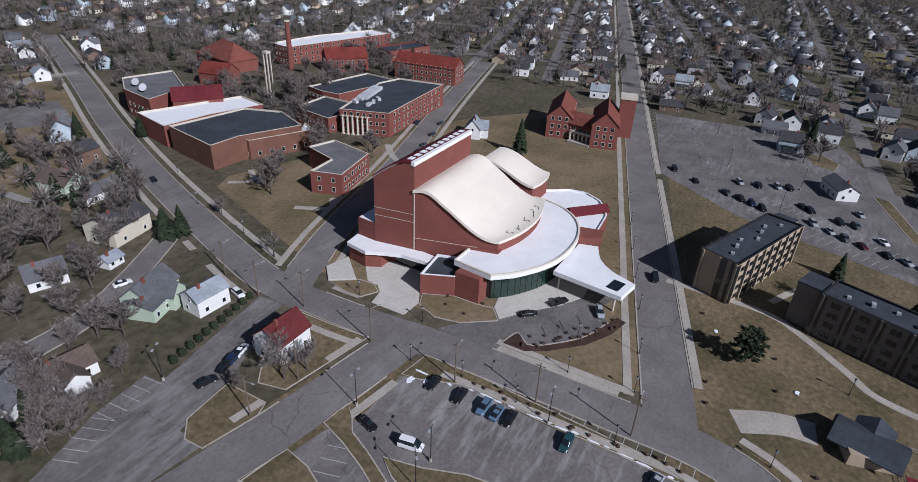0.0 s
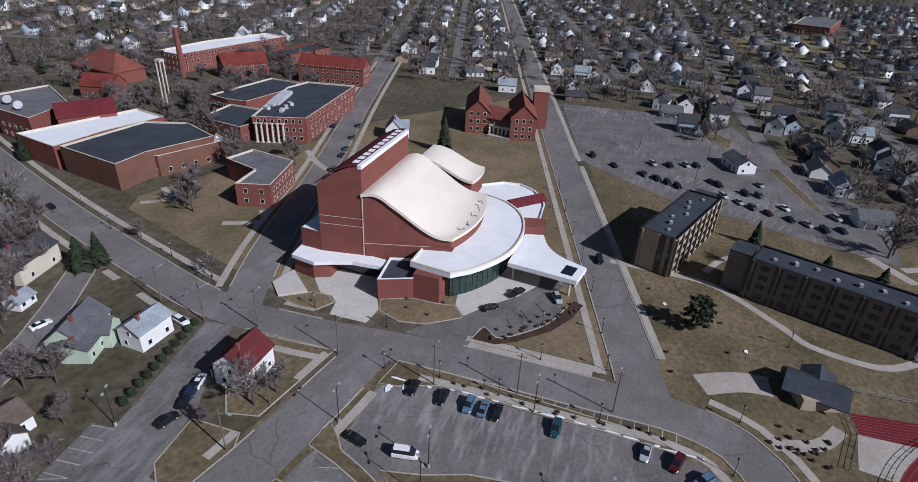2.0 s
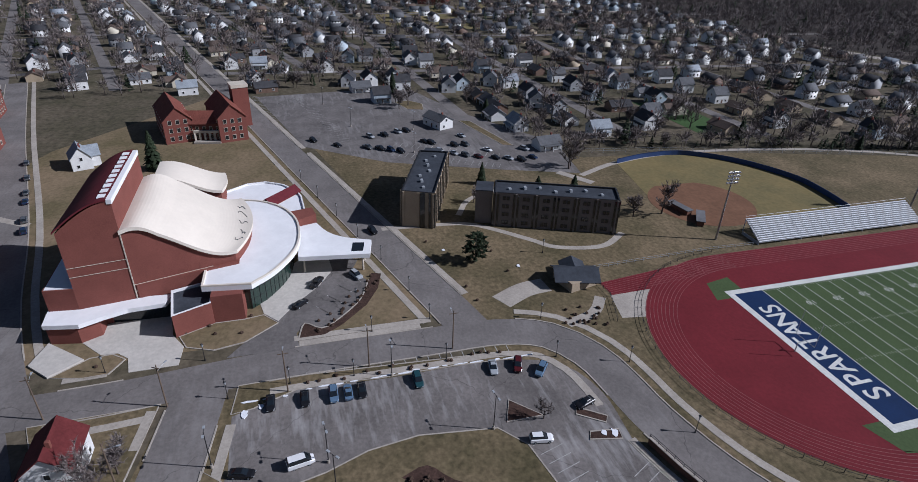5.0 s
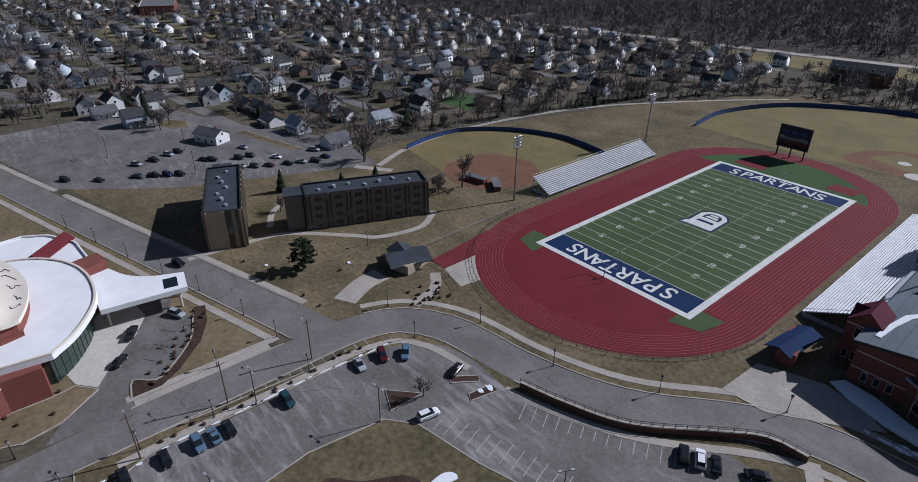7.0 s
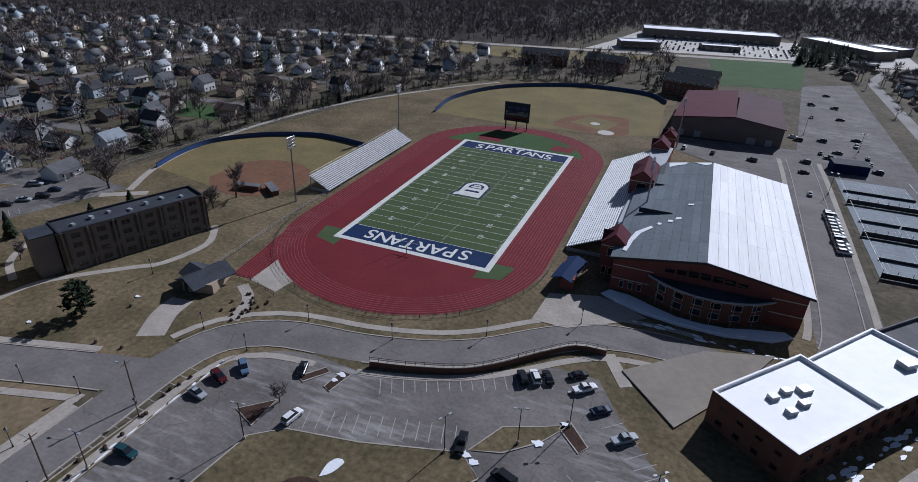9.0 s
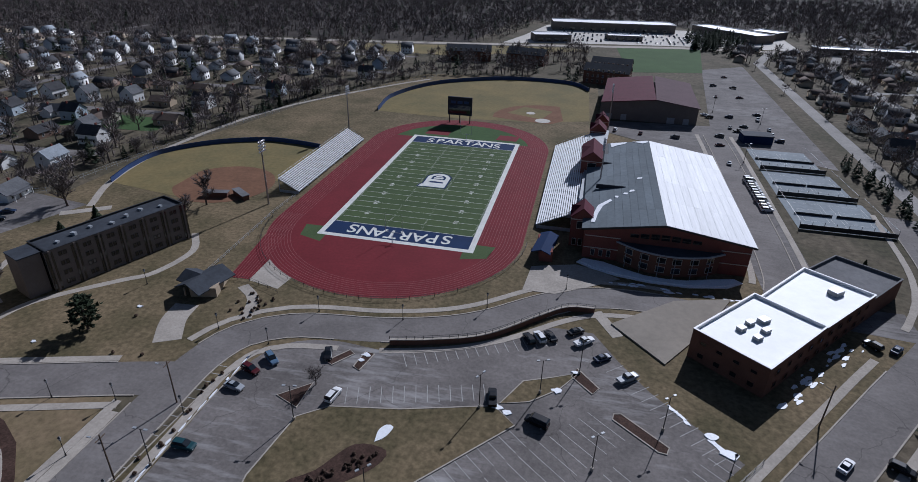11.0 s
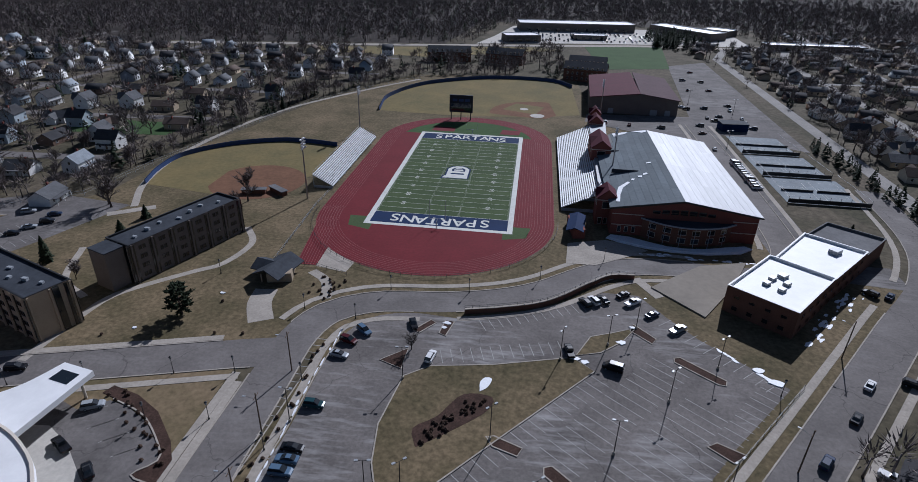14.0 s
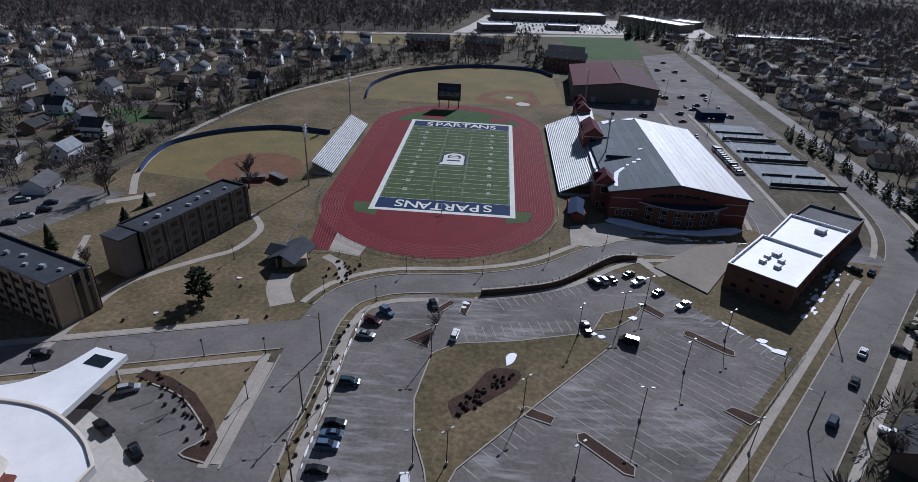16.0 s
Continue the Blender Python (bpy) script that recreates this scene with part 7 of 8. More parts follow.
def house(w, d, h, rise, siding, shingle, x, y, turn, wing=0.0, porch=False, label=""):
    """A gabled house with its ridge along its own x; wing: the length of a cross wing."""
    key = (w, d, h, rise, siding, shingle, wing, porch)
    at = pose(x, y, 0, 0, 0, turn)
    if key in HOUSE_MODELS:
        o = copy_thing(HOUSE_MODELS[key], at)
        return tagged(o, label) if label else o
    words_of = siding.replace("_", " ")
    t = thing("house", (0, 0, 0), label or f"{'two-storey' if h > 4 else 'single-storey'} {words_of} house with a {shingle} shingle roof", "house", "suburban houses")
    body = Shape().prism([(-w / 2, -d / 2), (w / 2, -d / 2), (w / 2, d / 2), (-w / 2, d / 2)], 0, h)
    gable_walls(body, (-w / 2, 0), (w / 2, 0), d / 2, h, rise)
    part("wall", body, SIDINGS[siding], t)
    part("roof", gable(Shape(), (-w / 2, 0), (w / 2, 0), d / 2, h, rise), SHINGLES[shingle], t)
    if wing:
        wall2 = Shape().prism([(-w * 0.22, d / 2), (w * 0.22, d / 2), (w * 0.22, d / 2 + wing), (-w * 0.22, d / 2 + wing)], 0, h)
        gable_walls(wall2, (0, 0), (0, d / 2 + wing), w * 0.22, h, rise * 0.8, 1)
        part("wing", wall2, SIDINGS[siding], t)
        part("wing_roof", gable(Shape(), (0, 0), (0, d / 2 + wing), w * 0.22, h, rise * 0.8), SHINGLES[shingle], t)
    if porch:
        part("porch_roof", Shape().prism([(-w * 0.4, -d / 2 - 2), (w * 0.4, -d / 2 - 2), (w * 0.4, -d / 2), (-w * 0.4, -d / 2)], 2.5, 2.75, True, True), SHINGLES[shingle], t)
        for s in (-1, 0, 1):
            part("porch_post", Shape().box(s * w * 0.38, -d / 2 - 1.8, 0, 0.18, 0.18, 2.5), SIDINGS["white"], t)
    part("chimney", Shape().box(w * 0.2, 0.6, h, 0.7, 0.7, rise + 0.7), BRICK, t)
    for f, a, b, k in ((0, -1, 0, 0.3), (0, -1, 0, -0.3), (0, 1, 0, -0.3), (0, 1, 0, 0.25), (0, 0, 1, -0.2), (0, 0, -1, 0.2), (1, 0, 1, 0.0), (1, 0, -1, 0.0), (1, -1, 0, 0.3), (1, -1, 0, -0.3), (1, 1, 0, 0.3), (1, 1, 0, -0.3))[: 8 if h > 4 else 4]:
        p = (k * w, a * d / 2) if a else (b * w / 2, k * d)
        small_window(t, (*p, 0.9 + 2.8 * f), (90 * a if a else 0 if b > 0 else 180))
    part("door", Shape().box(w * 0.02, -d / 2 - 0.03, 0.1, 0.95, 0.08, 2.05), SIDINGS["brown"], t)
    t.matrix_basis = at
    HOUSE_MODELS[key] = t
    return t


house(9.5, 8, 5.6, 3.4, "white", "rust", -4.2, -213, 0, 0, True, "white two-storey house with a rust red hipped roof and porch")
house(9, 6.5, 5.0, 2.0, "white", "pale", -6.4, -241, -3, 0, False, "white two-storey house with a pale metal roof")
house(12, 8, 4.4, 3.4, "pale_green", "slate", -0.5, -254, 20, 4, False, "pale green gabled house with a grey roof")
house(6.5, 8.5, 4.0, 1.2, "pale_green", "slate", 3.5, -250.5, 20, 0, False, "low pale green wing with a shallow grey roof")
house(11, 7.5, 3.4, 2.2, "white", "brown", 27, -245, -8, 3.5, False, "white ranch house with a long brown roof")
house(9, 7, 3.4, 3.2, "white", "slate", 8.5, -284, -20, 0, False, "white house with a snow-dusted grey roof")
house(5, 4.5, 2.6, 1.4, "white", "pale", -5.5, -278.5, 10, 0, False, "small white garage with a pale roof")
house(14, 11, 5.8, 3.0, "cream", "charcoal", -17.5, -292, 12, 0, True, "large cream house under a dark hipped roof")
house(16, 7.5, 3.2, 2.0, "white", "slate", -30, -322, 8, 0, False, "long white house with a grey roof")
house(13, 10, 4.5, 3.2, "pale_green", "brown", -27, -336, 100, 0, False, "pale green house with a broad brown roof")
house(11, 8, 5.2, 2.4, "brown", "charcoal", -45, -356, 5, 0, False, "red-brown house with a dark roof")
house(9, 8, 6.0, 3.0, "pale_blue", "slate", -54, -386, 70, 3, False, "pale blue two-storey house")
house(9, 7, 5.0, 4.0, "white", "pale", -160, -246.5, 20, 3, False, "white gabled house standing alone on the lawn")
house(13, 9, 3.6, 3.0, "brown", "charcoal", 105, -155, 52, 0, False, "dark house with a charcoal roof")
house(11, 8, 3.6, 2.6, "brown", "charcoal", 120, -137, 52, 0, False, "dark brick house with a charcoal roof")
house(11, 8, 3.8, 2.8, "brown", "charcoal", 133, -120, 52, 0, False, "dark brick house with a charcoal roof")
house(10, 8, 3.6, 3.0, "white", "slate", 37, -247, 30, 0, False, "white house half hidden by bare trees")
house(13, 8, 4.2, 2.2, "white", "slate", -184, -99, 25, 0, False, "white building with a grey roof beside the car park")
KNOWN = [(-254.5, -127), (-231, -119), (-145, -58.8), (-172.7, -62.4), (-191, -67.2), (-157, -27), (-176.6, -34.5), (-246, -77), (-256.6, -48), (-208.5, -37.6), (-268, -132), (-269, -105), (-268, -120), (-271, -70), (-290, -42), (-216, -62), (-319, -85), (-330, -75), (-332, -125), (-306, -142), (-320, -183), (-308, -170), (-175, 12)]
PLACED = [(-4, -213), (-6, -241), (0, -254), (27, -245), (-184, -99), (105, -155), (120, -137), (133, -120)]

KINDS = [(10, 8, 5.2, 3.2, "white", "charcoal", 0, True), (11, 8, 3.2, 2.6, "white", "slate", 3, False), (9, 8, 5.4, 3.4, "white", "slate", 3, False), (12, 8, 3.2, 2.2, "tan", "brown", 0, False), (10, 8, 5.0, 3.0, "grey", "charcoal", 0, True), (9.5, 8, 5.2, 3.2, "pale_blue", "charcoal", 0, True), (11, 8.5, 3.4, 2.6, "cream", "brown", 3, False), (12, 8.5, 3.2, 2.4, "brown", "charcoal", 0, False), (10, 7.5, 4.6, 3.0, "white", "pale", 0, False), (13, 9, 3.2, 2.4, "tan", "slate", 3, False)]
rng = random.Random(21)
for x, y in KNOWN:
    house(*KINDS[rng.choice((0, 1, 2, 2, 8, 5))][:6], x, y, rng.choice((5, 95, -15)) + rng.uniform(-4, 4), *KINDS[0][6:])
    PLACED.append((x, y))

# ---- suburb streets ----
U, N = Vector((-0.9596, -0.2815)), Vector((-0.2815, 0.9596))
STREETS = []
for y0 in (-81.5, -14, 53, 120, 187, 254):
    start = -150 if y0 < 0 else -140 if y0 < 60 else -118 if y0 < 130 else -85
    STREETS.append(([(start, y0 + 0.075 * (start + 180)), (-980, y0 + 0.075 * -800)], 7.0))
for x0 in (-300, -430, -560, -700, -850):
    STREETS.append(([(x0 - 8, -165 + (x0 + 166) * 0.29), (x0 + 34, 340)], 6.5))
S0 = Vector((-166, -171))
for k, start in ((-105, 150), (-200, 170), (-290, 160), (-380, 150), (-470, 140)):
    a = S0 + N * k + U * start
    STREETS.append(([tuple(a), tuple(a + U * 720)], 7.0))
for s in (190, 310, 430, 560, 690):
    a = S0 + U * s
    STREETS.append(([tuple(a), tuple(a - N * 500)], 6.5))
for x0, y0 in ((187, -20), (244, -60), (300, -40), (356, 0), (415, 40), (480, 80)):
    STREETS.append(([(x0 - 4, y0), (x0, 160), (x0 + 4, 330), (x0 + 30, 400 if x0 < 250 else 520)], 7.5))
for y0 in (60, 235, 400):
    STREETS.append(([(206, y0), (620, y0 + 40)], 6.5))
for k, start in ((58, 140), (116, 170), (-52, 130)):
    a = S0 + N * k + U * start
    STREETS.append(([tuple(a), tuple(a + U * 640)], 6.5))
for i, (line, w) in enumerate(STREETS):
    setting("side_street", Shape().ribbon(line, w, -0.2, 0.05 + 0.003 * (i % 7)), STREET if line[0][0] > 150 else ROAD, "grey asphalt side street", "road")
HIGHWAY = smooth_line([(-980, 40), (-620, 176), (-442, 248), (-349, 278), (-249, 303), (-121, 329), (-35, 349), (65, 373), (160, 394), (300, 398), (460, 390)], 12)
setting("highway", Shape().ribbon(HIGHWAY, 11, -0.2, 0.12), CONCRETE, "pale concrete highway crossing behind the suburb", "road")
post_fence(shifted_line(HIGHWAY, -8)[20:60], 1.0, "long pale guard rail along the highway", METAL_GREY, 12.0, 1)
setting("woods_floor", Shape().prism([(-1500, 330), (-620, 190), (-430, 265), (-280, 310), (-60, 352), (-40, 545), (290, 560), (345, 440), (700, 350), (1500, 500), (1500, 2600), (-1500, 2600)], -0.3, 0.02), WOODS, "dark leaf litter under far winter woods", "woods")
setting("dry_field", Shape().prism([(-190, 300), (-60, 332), (40, 356), (52, 340), (-20, 300), (-60, 276), (-150, 280)], -0.2, 0.04), OUTFIELD, "dry tan field beside the highway", "field")
setting("far_field", Shape().prism([(-560, -80), (-470, -70), (-450, 10), (-560, 0)], -0.2, 0.04), OUTFIELD, "dry tan playing field in the suburb", "field")
setting("school_field", Shape().prism([(-606, -20), (-560, -24), (-540, 50), (-640, 84), (-612, 22)], -0.2, 0.045), OUTFIELD, "dry tan field beside the school", "field")
setting("green_park", Shape().prism([(-205, 20), (-150, 24), (-146, 46), (-200, 44)], -0.2, 0.045), GREEN_FIELD, "dull green open plot between houses", "field")

setting("west_lawn", Shape().prism([(-112, -505), (-92, -507), (-50, -440), (-13, -350), (-18, -319), (-36, -311), (-62, -372), (-98, -452)], -0.2, 0.035), LAWN, "tan winter lawns between houses along the road", "lawn")
paved("west_lot", [(-64, -452), (-84, -439), (-74, -412), (-57, -409), (-46, -416)], ASPHALT, "old grey asphalt court beside the lawns", 0.06, "car park")
setting("west_street", Shape().ribbon([(-40, -448), (-72, -470), (-100, -490), (-122, -484)], 8, -0.2, 0.064), STREET, "pale grey street joining the road", "road")
setting("driveway", Shape().ribbon(smooth_line([(-14, -349), (-16, -335), (-24, -334.6), (-45, -341)], 2), 3.2, -0.2, 0.07), STREET, "curved pale concrete driveway", "drive")

NO_GO = [inset(CAMPUS, -6), inset(EAST_LAWN, -4), [(-262, -190), (-262, -120), (-250, -92), (-205, -76), (-140, -44), (-110, -50), (-150, -170)], [(58, 60), (180, 60), (182, 320), (140, 420), (60, 400), (50, 200)], [(110, -80), (182, -100), (180, 120), (110, 120)], [(-60, -296), (-60, -430), (-130, -440), (-260, -420), (-262, -190), (-180, -262)], [(-40, 352), (60, 372), (155, 398), (352, 392), (352, 425), (262, 425), (262, 540), (-10, 526), (-26, 420)], [(-16, -198), (62, -208), (60, -300), (-50, -300), (-30, -236)], [(-600, -30), (-720, 5), (-690, 60), (-610, 40)]]


EVERY_ROAD = [(line, w) for line, w in STREETS] + [(line, w) for _, line, w in ROADS]
ROAD_A = np.concatenate([np.array([tuple(q)[:2] for q in line[:-1]], float) for line, w in EVERY_ROAD])
ROAD_D = np.concatenate([np.diff(np.array([tuple(q)[:2] for q in line], float), axis=0) for line, w in EVERY_ROAD])
ROAD_W = np.concatenate([np.full(len(line) - 1, w / 2) for line, w in EVERY_ROAD])
ROAD_L = np.maximum(1e-6, (ROAD_D ** 2).sum(1))
BUSY = {}


def take(p):
    PLACED.append(p)
    BUSY.setdefault((int(p[0] // 20), int(p[1] // 20)), []).append(p)


for q in PLACED:
    BUSY.setdefault((int(q[0] // 20), int(q[1] // 20)), []).append(q)


def open_ground(p, clear, road=6.0):
    if any(inside(p, z) for z in NO_GO):
        return False
    i, j = int(p[0] // 20), int(p[1] // 20)
    for a in (i - 1, i, i + 1):
        for b in (j - 1, j, j + 1):
            if any(abs(p[0] - q[0]) + abs(p[1] - q[1]) < clear for q in BUSY.get((a, b), ())):
                return False
    w = np.array(p, float) - ROAD_A
    t = np.clip((w * ROAD_D).sum(1) / ROAD_L, 0, 1)
    return not bool((((w - ROAD_D * t[:, None]) ** 2).sum(1) < (ROAD_W + road) ** 2).any())


def seen_side(p):
    """Whether a place lies in the half of the land that the flight looks over."""
    d = Vector(p) - Vector((60, -190))
    a = math.degrees(math.atan2(d.y, d.x)) % 360
    return 38 < a < 252 and d.length < 1250 and p[1] < 700


SPOTS = []
for line, w in STREETS[:6] + STREETS[11:16] + STREETS[21:27] + STREETS[-3:] + [(NORTH_STREET[2:], 11), (MAIN_ROAD[:34], 10)]:
    pts = dense(line, 3.0)
    for side in (-1, 1):
        travelled, last = 0.0, None
        for i, p in enumerate(pts[:-1]):
            travelled += (Vector(pts[i + 1]) - Vector(p)).length
            if travelled < 15.0:
                continue
            d = (Vector(pts[i + 1]) - Vector(p)).normalized()
            k = Vector((-d.y, d.x)) * side * (w / 2 + 10 + rng.uniform(0, 7))
            q = (p[0] + k.x, p[1] + k.y)
            if seen_side(q) and open_ground(q, 12.5, 5.5) and rng.random() < 0.72:
                turn = math.degrees(math.atan2(d.y, d.x)) + (0 if side > 0 else 180) + rng.choice((0, 90)) + rng.uniform(-6, 6)
                SPOTS.append((q, turn))
                take(q)
                travelled = rng.uniform(-8, 1.0)
SPOTS.sort(key=lambda s: (Vector(s[0]) - Vector((20, -190))).length)
EASTERN = [3, 7, 9, 4, 1, 6, 3, 9]
WESTERN = [0, 1, 2, 2, 8, 4, 4, 5, 6, 3, 7, 7, 3]
FAR_HOUSES = []
for i, (q, turn) in enumerate(SPOTS):
    kind = rng.choice(EASTERN if q[0] > 150 else WESTERN)
    if i < 105:
        house(*KINDS[kind][:6], *q, turn, *KINDS[kind][6:])
    else:
        FAR_HOUSES.append((q, turn, kind))


def stuff_mesh(name, chunks, mats, label, category):
    """One mesh from many placed copies: chunks of (vertices n x 3, triangles m x 3, material index)."""
    vs, fs, ms, n = [], [], [], 0
    for v, f, m in chunks:
        vs.append(v)
        fs.append(f + n)
        ms.append(np.full(len(f), m))
        n += len(v)
    v, f, m = np.concatenate(vs), np.concatenate(fs), np.concatenate(ms)
    me = bpy.data.meshes.new(name)
    me.vertices.add(len(v))
    me.vertices.foreach_set("co", v.astype(np.float32).ravel())
    me.loops.add(f.size)
    me.loops.foreach_set("vertex_index", f.astype(np.int32).ravel())
    me.polygons.add(len(f))
    me.polygons.foreach_set("loop_start", np.arange(0, f.size, 3, dtype=np.int32))
    for x in mats:
        me.materials.append(x)
    me.polygons.foreach_set("material_index", m.astype(np.int32))
    me.update(calc_edges=True)
    return tagged(new(name, me), label, category, kind="stuff")


def arrays(shape):
    tri = [(f[0], f[i], f[i + 1]) for f in shape.f for i in range(1, len(f) - 1)]
    return np.array(shape.v, float), np.array(tri, int)


def placed(v, x, y, turn, s=1.0):
    c, k = math.cos(radians(turn)) * s, math.sin(radians(turn)) * s
    return np.stack([v[:, 0] * c - v[:, 1] * k + x, v[:, 0] * k + v[:, 1] * c + y, v[:, 2] * s], 1)


SIDING_LIST, SHINGLE_LIST = list(SIDINGS), list(SHINGLES)
FAR_MODELS = []
for w, d, h, rise, siding, shingle, wing, porch in KINDS:
    body = Shape().prism([(-w / 2, -d / 2), (w / 2, -d / 2), (w / 2, d / 2), (-w / 2, d / 2)], 0, h)
    gable_walls(body, (-w / 2, 0), (w / 2, 0), d / 2, h, rise)
    panes = Shape()
    for sy in (-1, 1):
        for k in (-0.3, 0, 0.3):
            for z in (1.0, 3.7)[: 2 if h > 4 else 1]:
                panes.box(k * w, sy * d / 2, z, 0.95, 0.1, 1.3)
    roof = gable(Shape(), (-w / 2, 0), (w / 2, 0), d / 2, h, rise)
    FAR_MODELS.append([(*arrays(body), SIDING_LIST.index(siding)), (*arrays(roof), len(SIDING_LIST) + SHINGLE_LIST.index(shingle)), (*arrays(panes), len(SIDING_LIST) + len(SHINGLE_LIST))])
chunks = [(placed(v, *q, turn), f, m) for q, turn, kind in FAR_HOUSES for v, f, m in FAR_MODELS[kind]]
if chunks:
    stuff_mesh("far_houses", chunks, [*SIDINGS.values(), *SHINGLES.values(), GLASS_DARK], "rows of small far houses with gabled roofs", "houses")


# ---- woods and garden trees ----
def far_tree(seed, h, wide, limbs, twigs, breadth):
    """A bare tree of few triangles: trunk, some limbs and a haze of twigs."""
    rnd = random.Random(seed)
    s = Shape().tube((0, 0, 0), (0, 0, h * 0.5), h * 0.03, h * 0.014, 3)
    for _ in range(limbs):
        a, z = rnd.uniform(0, math.tau), h * rnd.uniform(0.25, 0.5)
        s.tube((0, 0, z), (math.cos(a) * wide * 0.6, math.sin(a) * wide * 0.6, z + h * rnd.uniform(0.2, 0.4)), h * 0.012, h * 0.003, 3)
    for _ in range(twigs):
        a, e, r = rnd.uniform(0, math.tau), rnd.uniform(-0.6, 1.4), rnd.uniform(0.2, 1.0)
        n = Vector((math.cos(a) * math.cos(e) * wide, math.sin(a) * math.cos(e) * wide, math.sin(e) * h * 0.42))
        p = Vector((0, 0, h * 0.52)) + n * r * 0.75
        q = p + n.normalized() * rnd.uniform(1.5, 3.2) + Vector((rnd.uniform(-0.5, 0.5), rnd.uniform(-0.5, 0.5), 0.6))
        k = n.cross(Vector((rnd.uniform(-1, 1), rnd.uniform(-1, 1), 1))).normalized() * rnd.uniform(0.6, 1.25) * breadth
        s.add([tuple(p - k), tuple(p + k), tuple(q)], [(0, 1, 2)])
    return arrays(s)


TREE_SIZES = ((31, 11, 4.4), (32, 13, 5.2), (33, 12, 5.6), (34, 9.5, 3.8), (35, 15, 6.2))
FAR_BARE = [far_tree(s, h, w, 4, 84, 0.25) for s, h, w in TREE_SIZES]
FARTHEST_BARE = [far_tree(s, h, w, 0, 38, 0.42) for s, h, w in TREE_SIZES]
FAR_PINE = []
for s in (41, 42):
    t, c = conifer(s, 5, 1.7, 0.28)
    FAR_PINE.append(arrays(c))
rng = random.Random(77)
near_trees, chunks = 0, []
LINE_TREES = dense([(-160, -60), (-139, -48), (-135, -14), (-123, 42), (-107, 104), (-84, 146), (-56, 196), (20, 222)], 4.5)
for p in LINE_TREES:
    for _ in range(2):
        x, y = p[0] - rng.uniform(1, 9), p[1] + rng.uniform(-3, 3)
        if rng.random() < 0.82:
            v, f = rng.choice(FAR_BARE)
            chunks.append((placed(v, x, y, rng.uniform(0, 360), rng.uniform(0.45, 0.8)), f, 0))
        else:
            v, f = rng.choice(FAR_PINE)
            chunks.append((placed(v, x, y, rng.uniform(0, 360), rng.uniform(0.6, 1.2)), f, 1))
EDGE_PINES = dense([(172, 70), (176, 20), (180, -40), (160, -62)], 3.5)
for p in EDGE_PINES:
    v, f = rng.choice(FAR_PINE)
    chunks.append((placed(v, p[0] + rng.uniform(-3, 3), p[1], rng.uniform(0, 360), rng.uniform(1.0, 1.7)), f, 1))
for _ in range(90):
    v, f = rng.choice(FAR_PINE)
    chunks.append((placed(v, rng.uniform(146, 196), rng.uniform(380, 470), rng.uniform(0, 360), rng.uniform(1.6, 2.6)), f, 1))
tries = 0
while tries < 32000:
    tries += 1
    a, r = radians(rng.uniform(38, 252)), 1180 * math.sqrt(rng.random())
    if tries > 22500:
        a, r = radians(rng.uniform(36, 150)), rng.uniform(560, 1500)
    p = (60 + r * math.cos(a), -190 + r * math.sin(a))
    woods = p[1] > 420 - 0.25 * abs(p[0]) and not (-110 < p[0] < 320 and p[1] < 700)
    if not woods and rng.random() < 0.14:
        continue
    if any(inside(p, z) for z in NO_GO) or near_line(p, HIGHWAY, 12) or inside(p, [(-200, 310), (40, 380), (60, 360), (-60, 270)]) or inside(p, [(-560, -80), (-470, -70), (-450, 10), (-560, 0)]):
        continue
    if not open_ground(p, 5.5, 1.0):
        continue
    if r < 330 and near_trees < 110 and rng.random() < 0.6:
        near_trees += 1
        if rng.random() < 0.85:
            plant(BARE, rng.randrange(5), *p, rng.uniform(0.6, 1.0))
        else:
            plant(PINE, rng.randrange(3), *p, rng.uniform(0.6, 1.1))
        continue
    if rng.random() < 0.88:
        v, f = rng.choice(FAR_BARE if r < 560 else FARTHEST_BARE)
        chunks.append((placed(v, *p, rng.uniform(0, 360), rng.uniform(0.6, 1.15)), f, 0))
    else:
        v, f = rng.choice(FAR_PINE)
        chunks.append((placed(v, *p, rng.uniform(0, 360), rng.uniform(1.2, 2.2)), f, 1))
stuff_mesh("far_woods", chunks, [TWIGS, NEEDLES], "dense bare grey-brown winter trees with dark conifers", "trees")

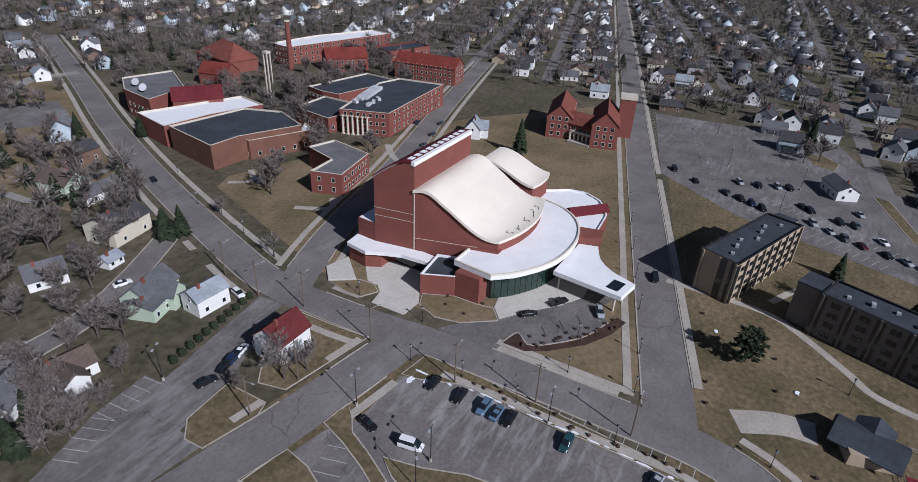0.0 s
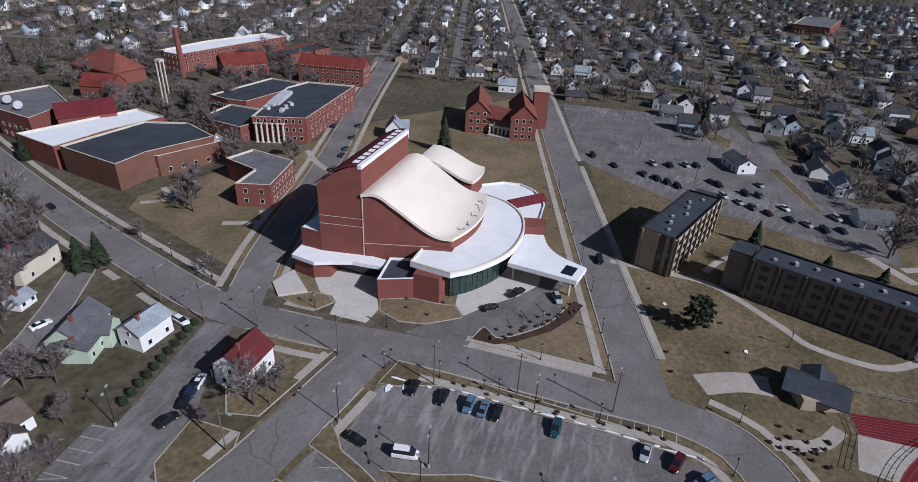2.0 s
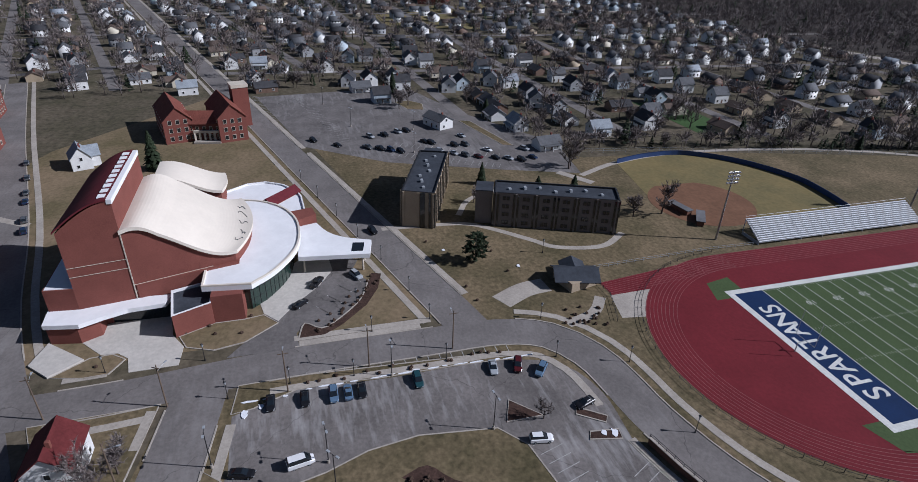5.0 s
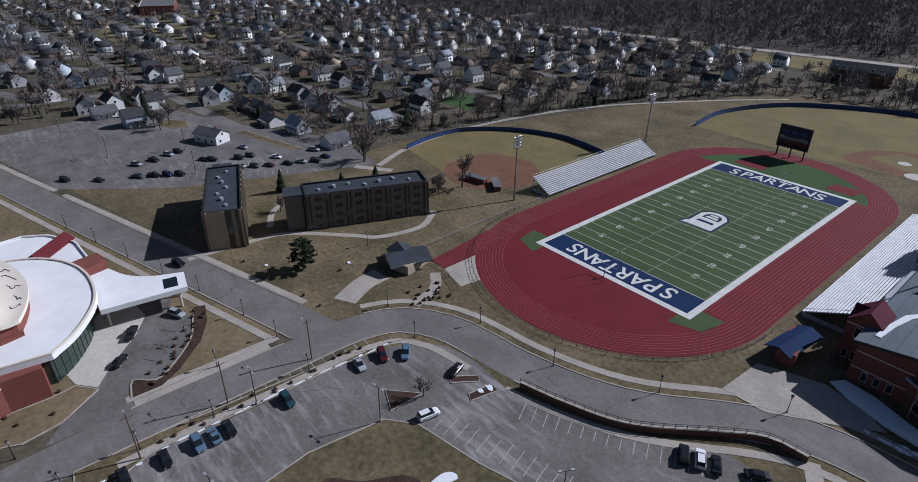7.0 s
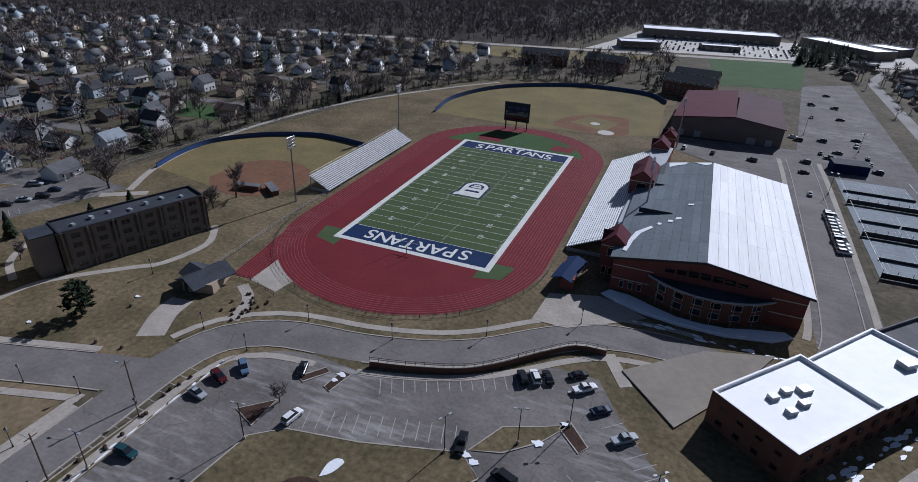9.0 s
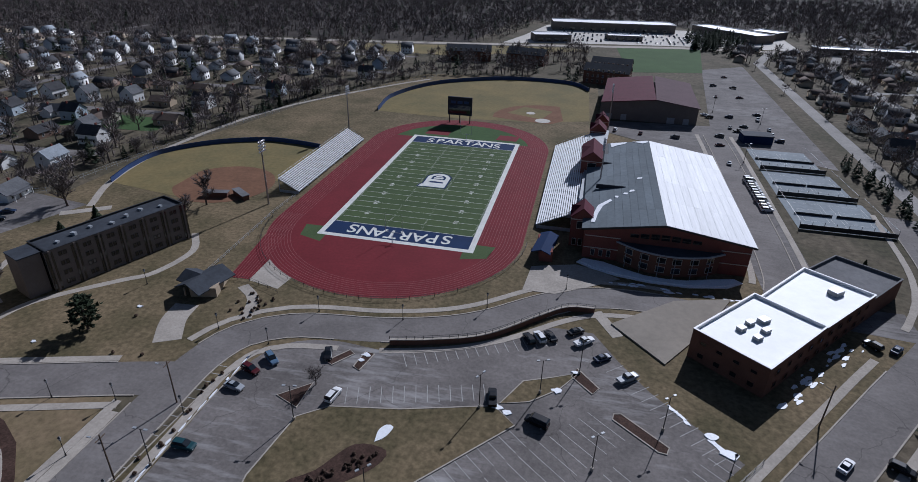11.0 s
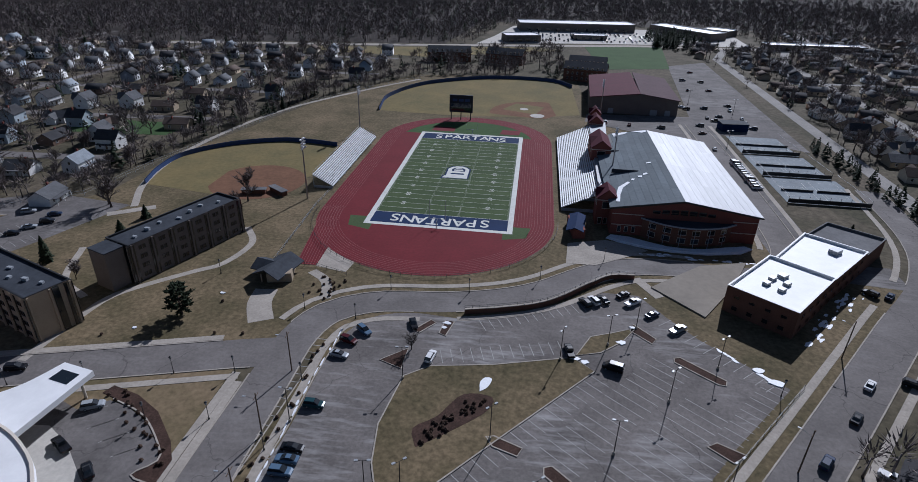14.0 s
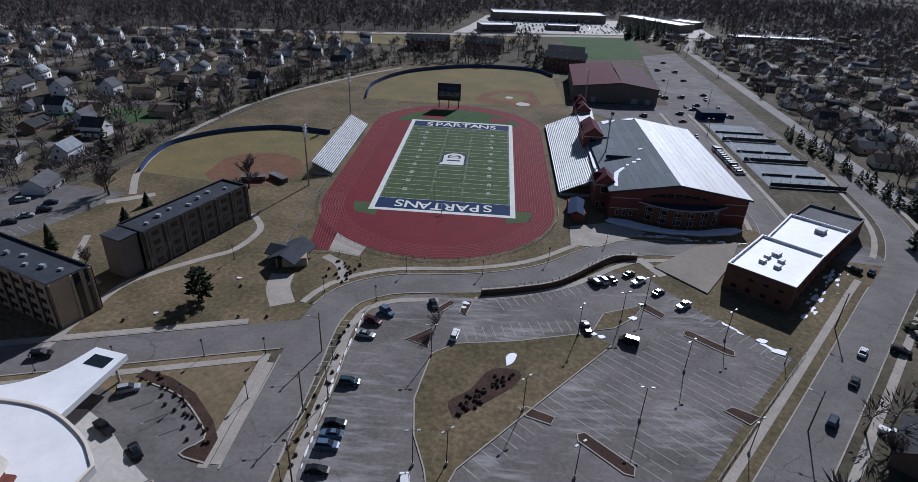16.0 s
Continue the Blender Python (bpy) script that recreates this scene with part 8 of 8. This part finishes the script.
# ---- far shopping centre ----
paved("mall_lot", [(-30, 362), (60, 388), (153, 406), (246, 414), (252, 530), (0, 512), (-16, 420)], PLAZA, "pale salt-covered car park of the shopping centre", 0.05, "car park")
for x, y, w, d, h, a in ((72, 494, 132, 30, 9, 8), (13, 392, 36, 20, 7, 18), (84, 424, 34, 14, 5, 8), (196, 486, 86, 26, 8, -52), (302, 408, 96, 16, 6, 4), (236, 500, 30, 24, 7, -40)):
    at = (x, y, 0)
    m = thing("store_building", at, "long low store with a white flat roof", "building", "far stores")
    c, s = math.cos(radians(a)), math.sin(radians(a))
    poly = [(x + i * w / 2 * c - j * d / 2 * s, y + i * w / 2 * s + j * d / 2 * c) for i, j in ((-1, -1), (1, -1), (1, 1), (-1, 1))]
    block(m, at, poly, h, BRICK_DORM, MEMBRANE, 0.6, cap=MEMBRANE)
    windows(m, at, poly[0], poly[1], 0.6, max(4, int(w / 12)), 5.0, 3.0, METAL_GREY, 0.04)
hull, cab = (arrays(loft(CAR_KINDS["sedan"][k])) for k in (0, 1))
chunks = []
for r in range(7):
    for i in range(34):
        if rng.random() < 0.55:
            x, y = 22 + i * 4.4, 398 + r * 11 + i * 0.55
            t = rng.choice((88, 268))
            chunks += [(placed(hull[0], x, y, t), hull[1], rng.randrange(4)), (placed(cab[0], x, y, t), cab[1], 4)]
stuff_mesh("far_cars", chunks, [PAINTS["black"], PAINTS["silver"], PAINTS["white"], PAINTS["navy"], GLASS_DARK], "rows of small far parked cars", "cars")
# brick flats by the far ball field
gabled_building("apartment_house", (52, 214), (82, 208), 7, 9, 4, BRICK_DARK, TAR, "dark brick apartment house with grey gables", 8, 3)
gabled_building("apartment_house", (56, 240), (84, 236), 7, 9, 4, BRICK_DARK, TAR, "dark brick apartment house with grey gables", 8, 3)
gabled_building("apartment_house", (-60, 262), (-25, 268), 7, 8, 4, BRICK_DARK, TAR, "dark brick apartment house with grey gables", 8, 3)
gabled_building("apartment_house", (-10, 268), (20, 262), 7, 8, 4, BRICK_DARK, TAR, "dark brick apartment house with grey gables", 8, 3)
maint = thing("service_shed", (138, 92, 0), "dark blue-grey service shed beside the courts", "shed")
part("wall", Shape((138, 92, 0)).box(140, 95, 0, 14, 8, 4.0, 5), NAVY, maint)
part("roof", Shape((138, 92, 0)).box(140, 95, 4.0, 14.6, 8.6, 0.3, 5), TAR, maint)
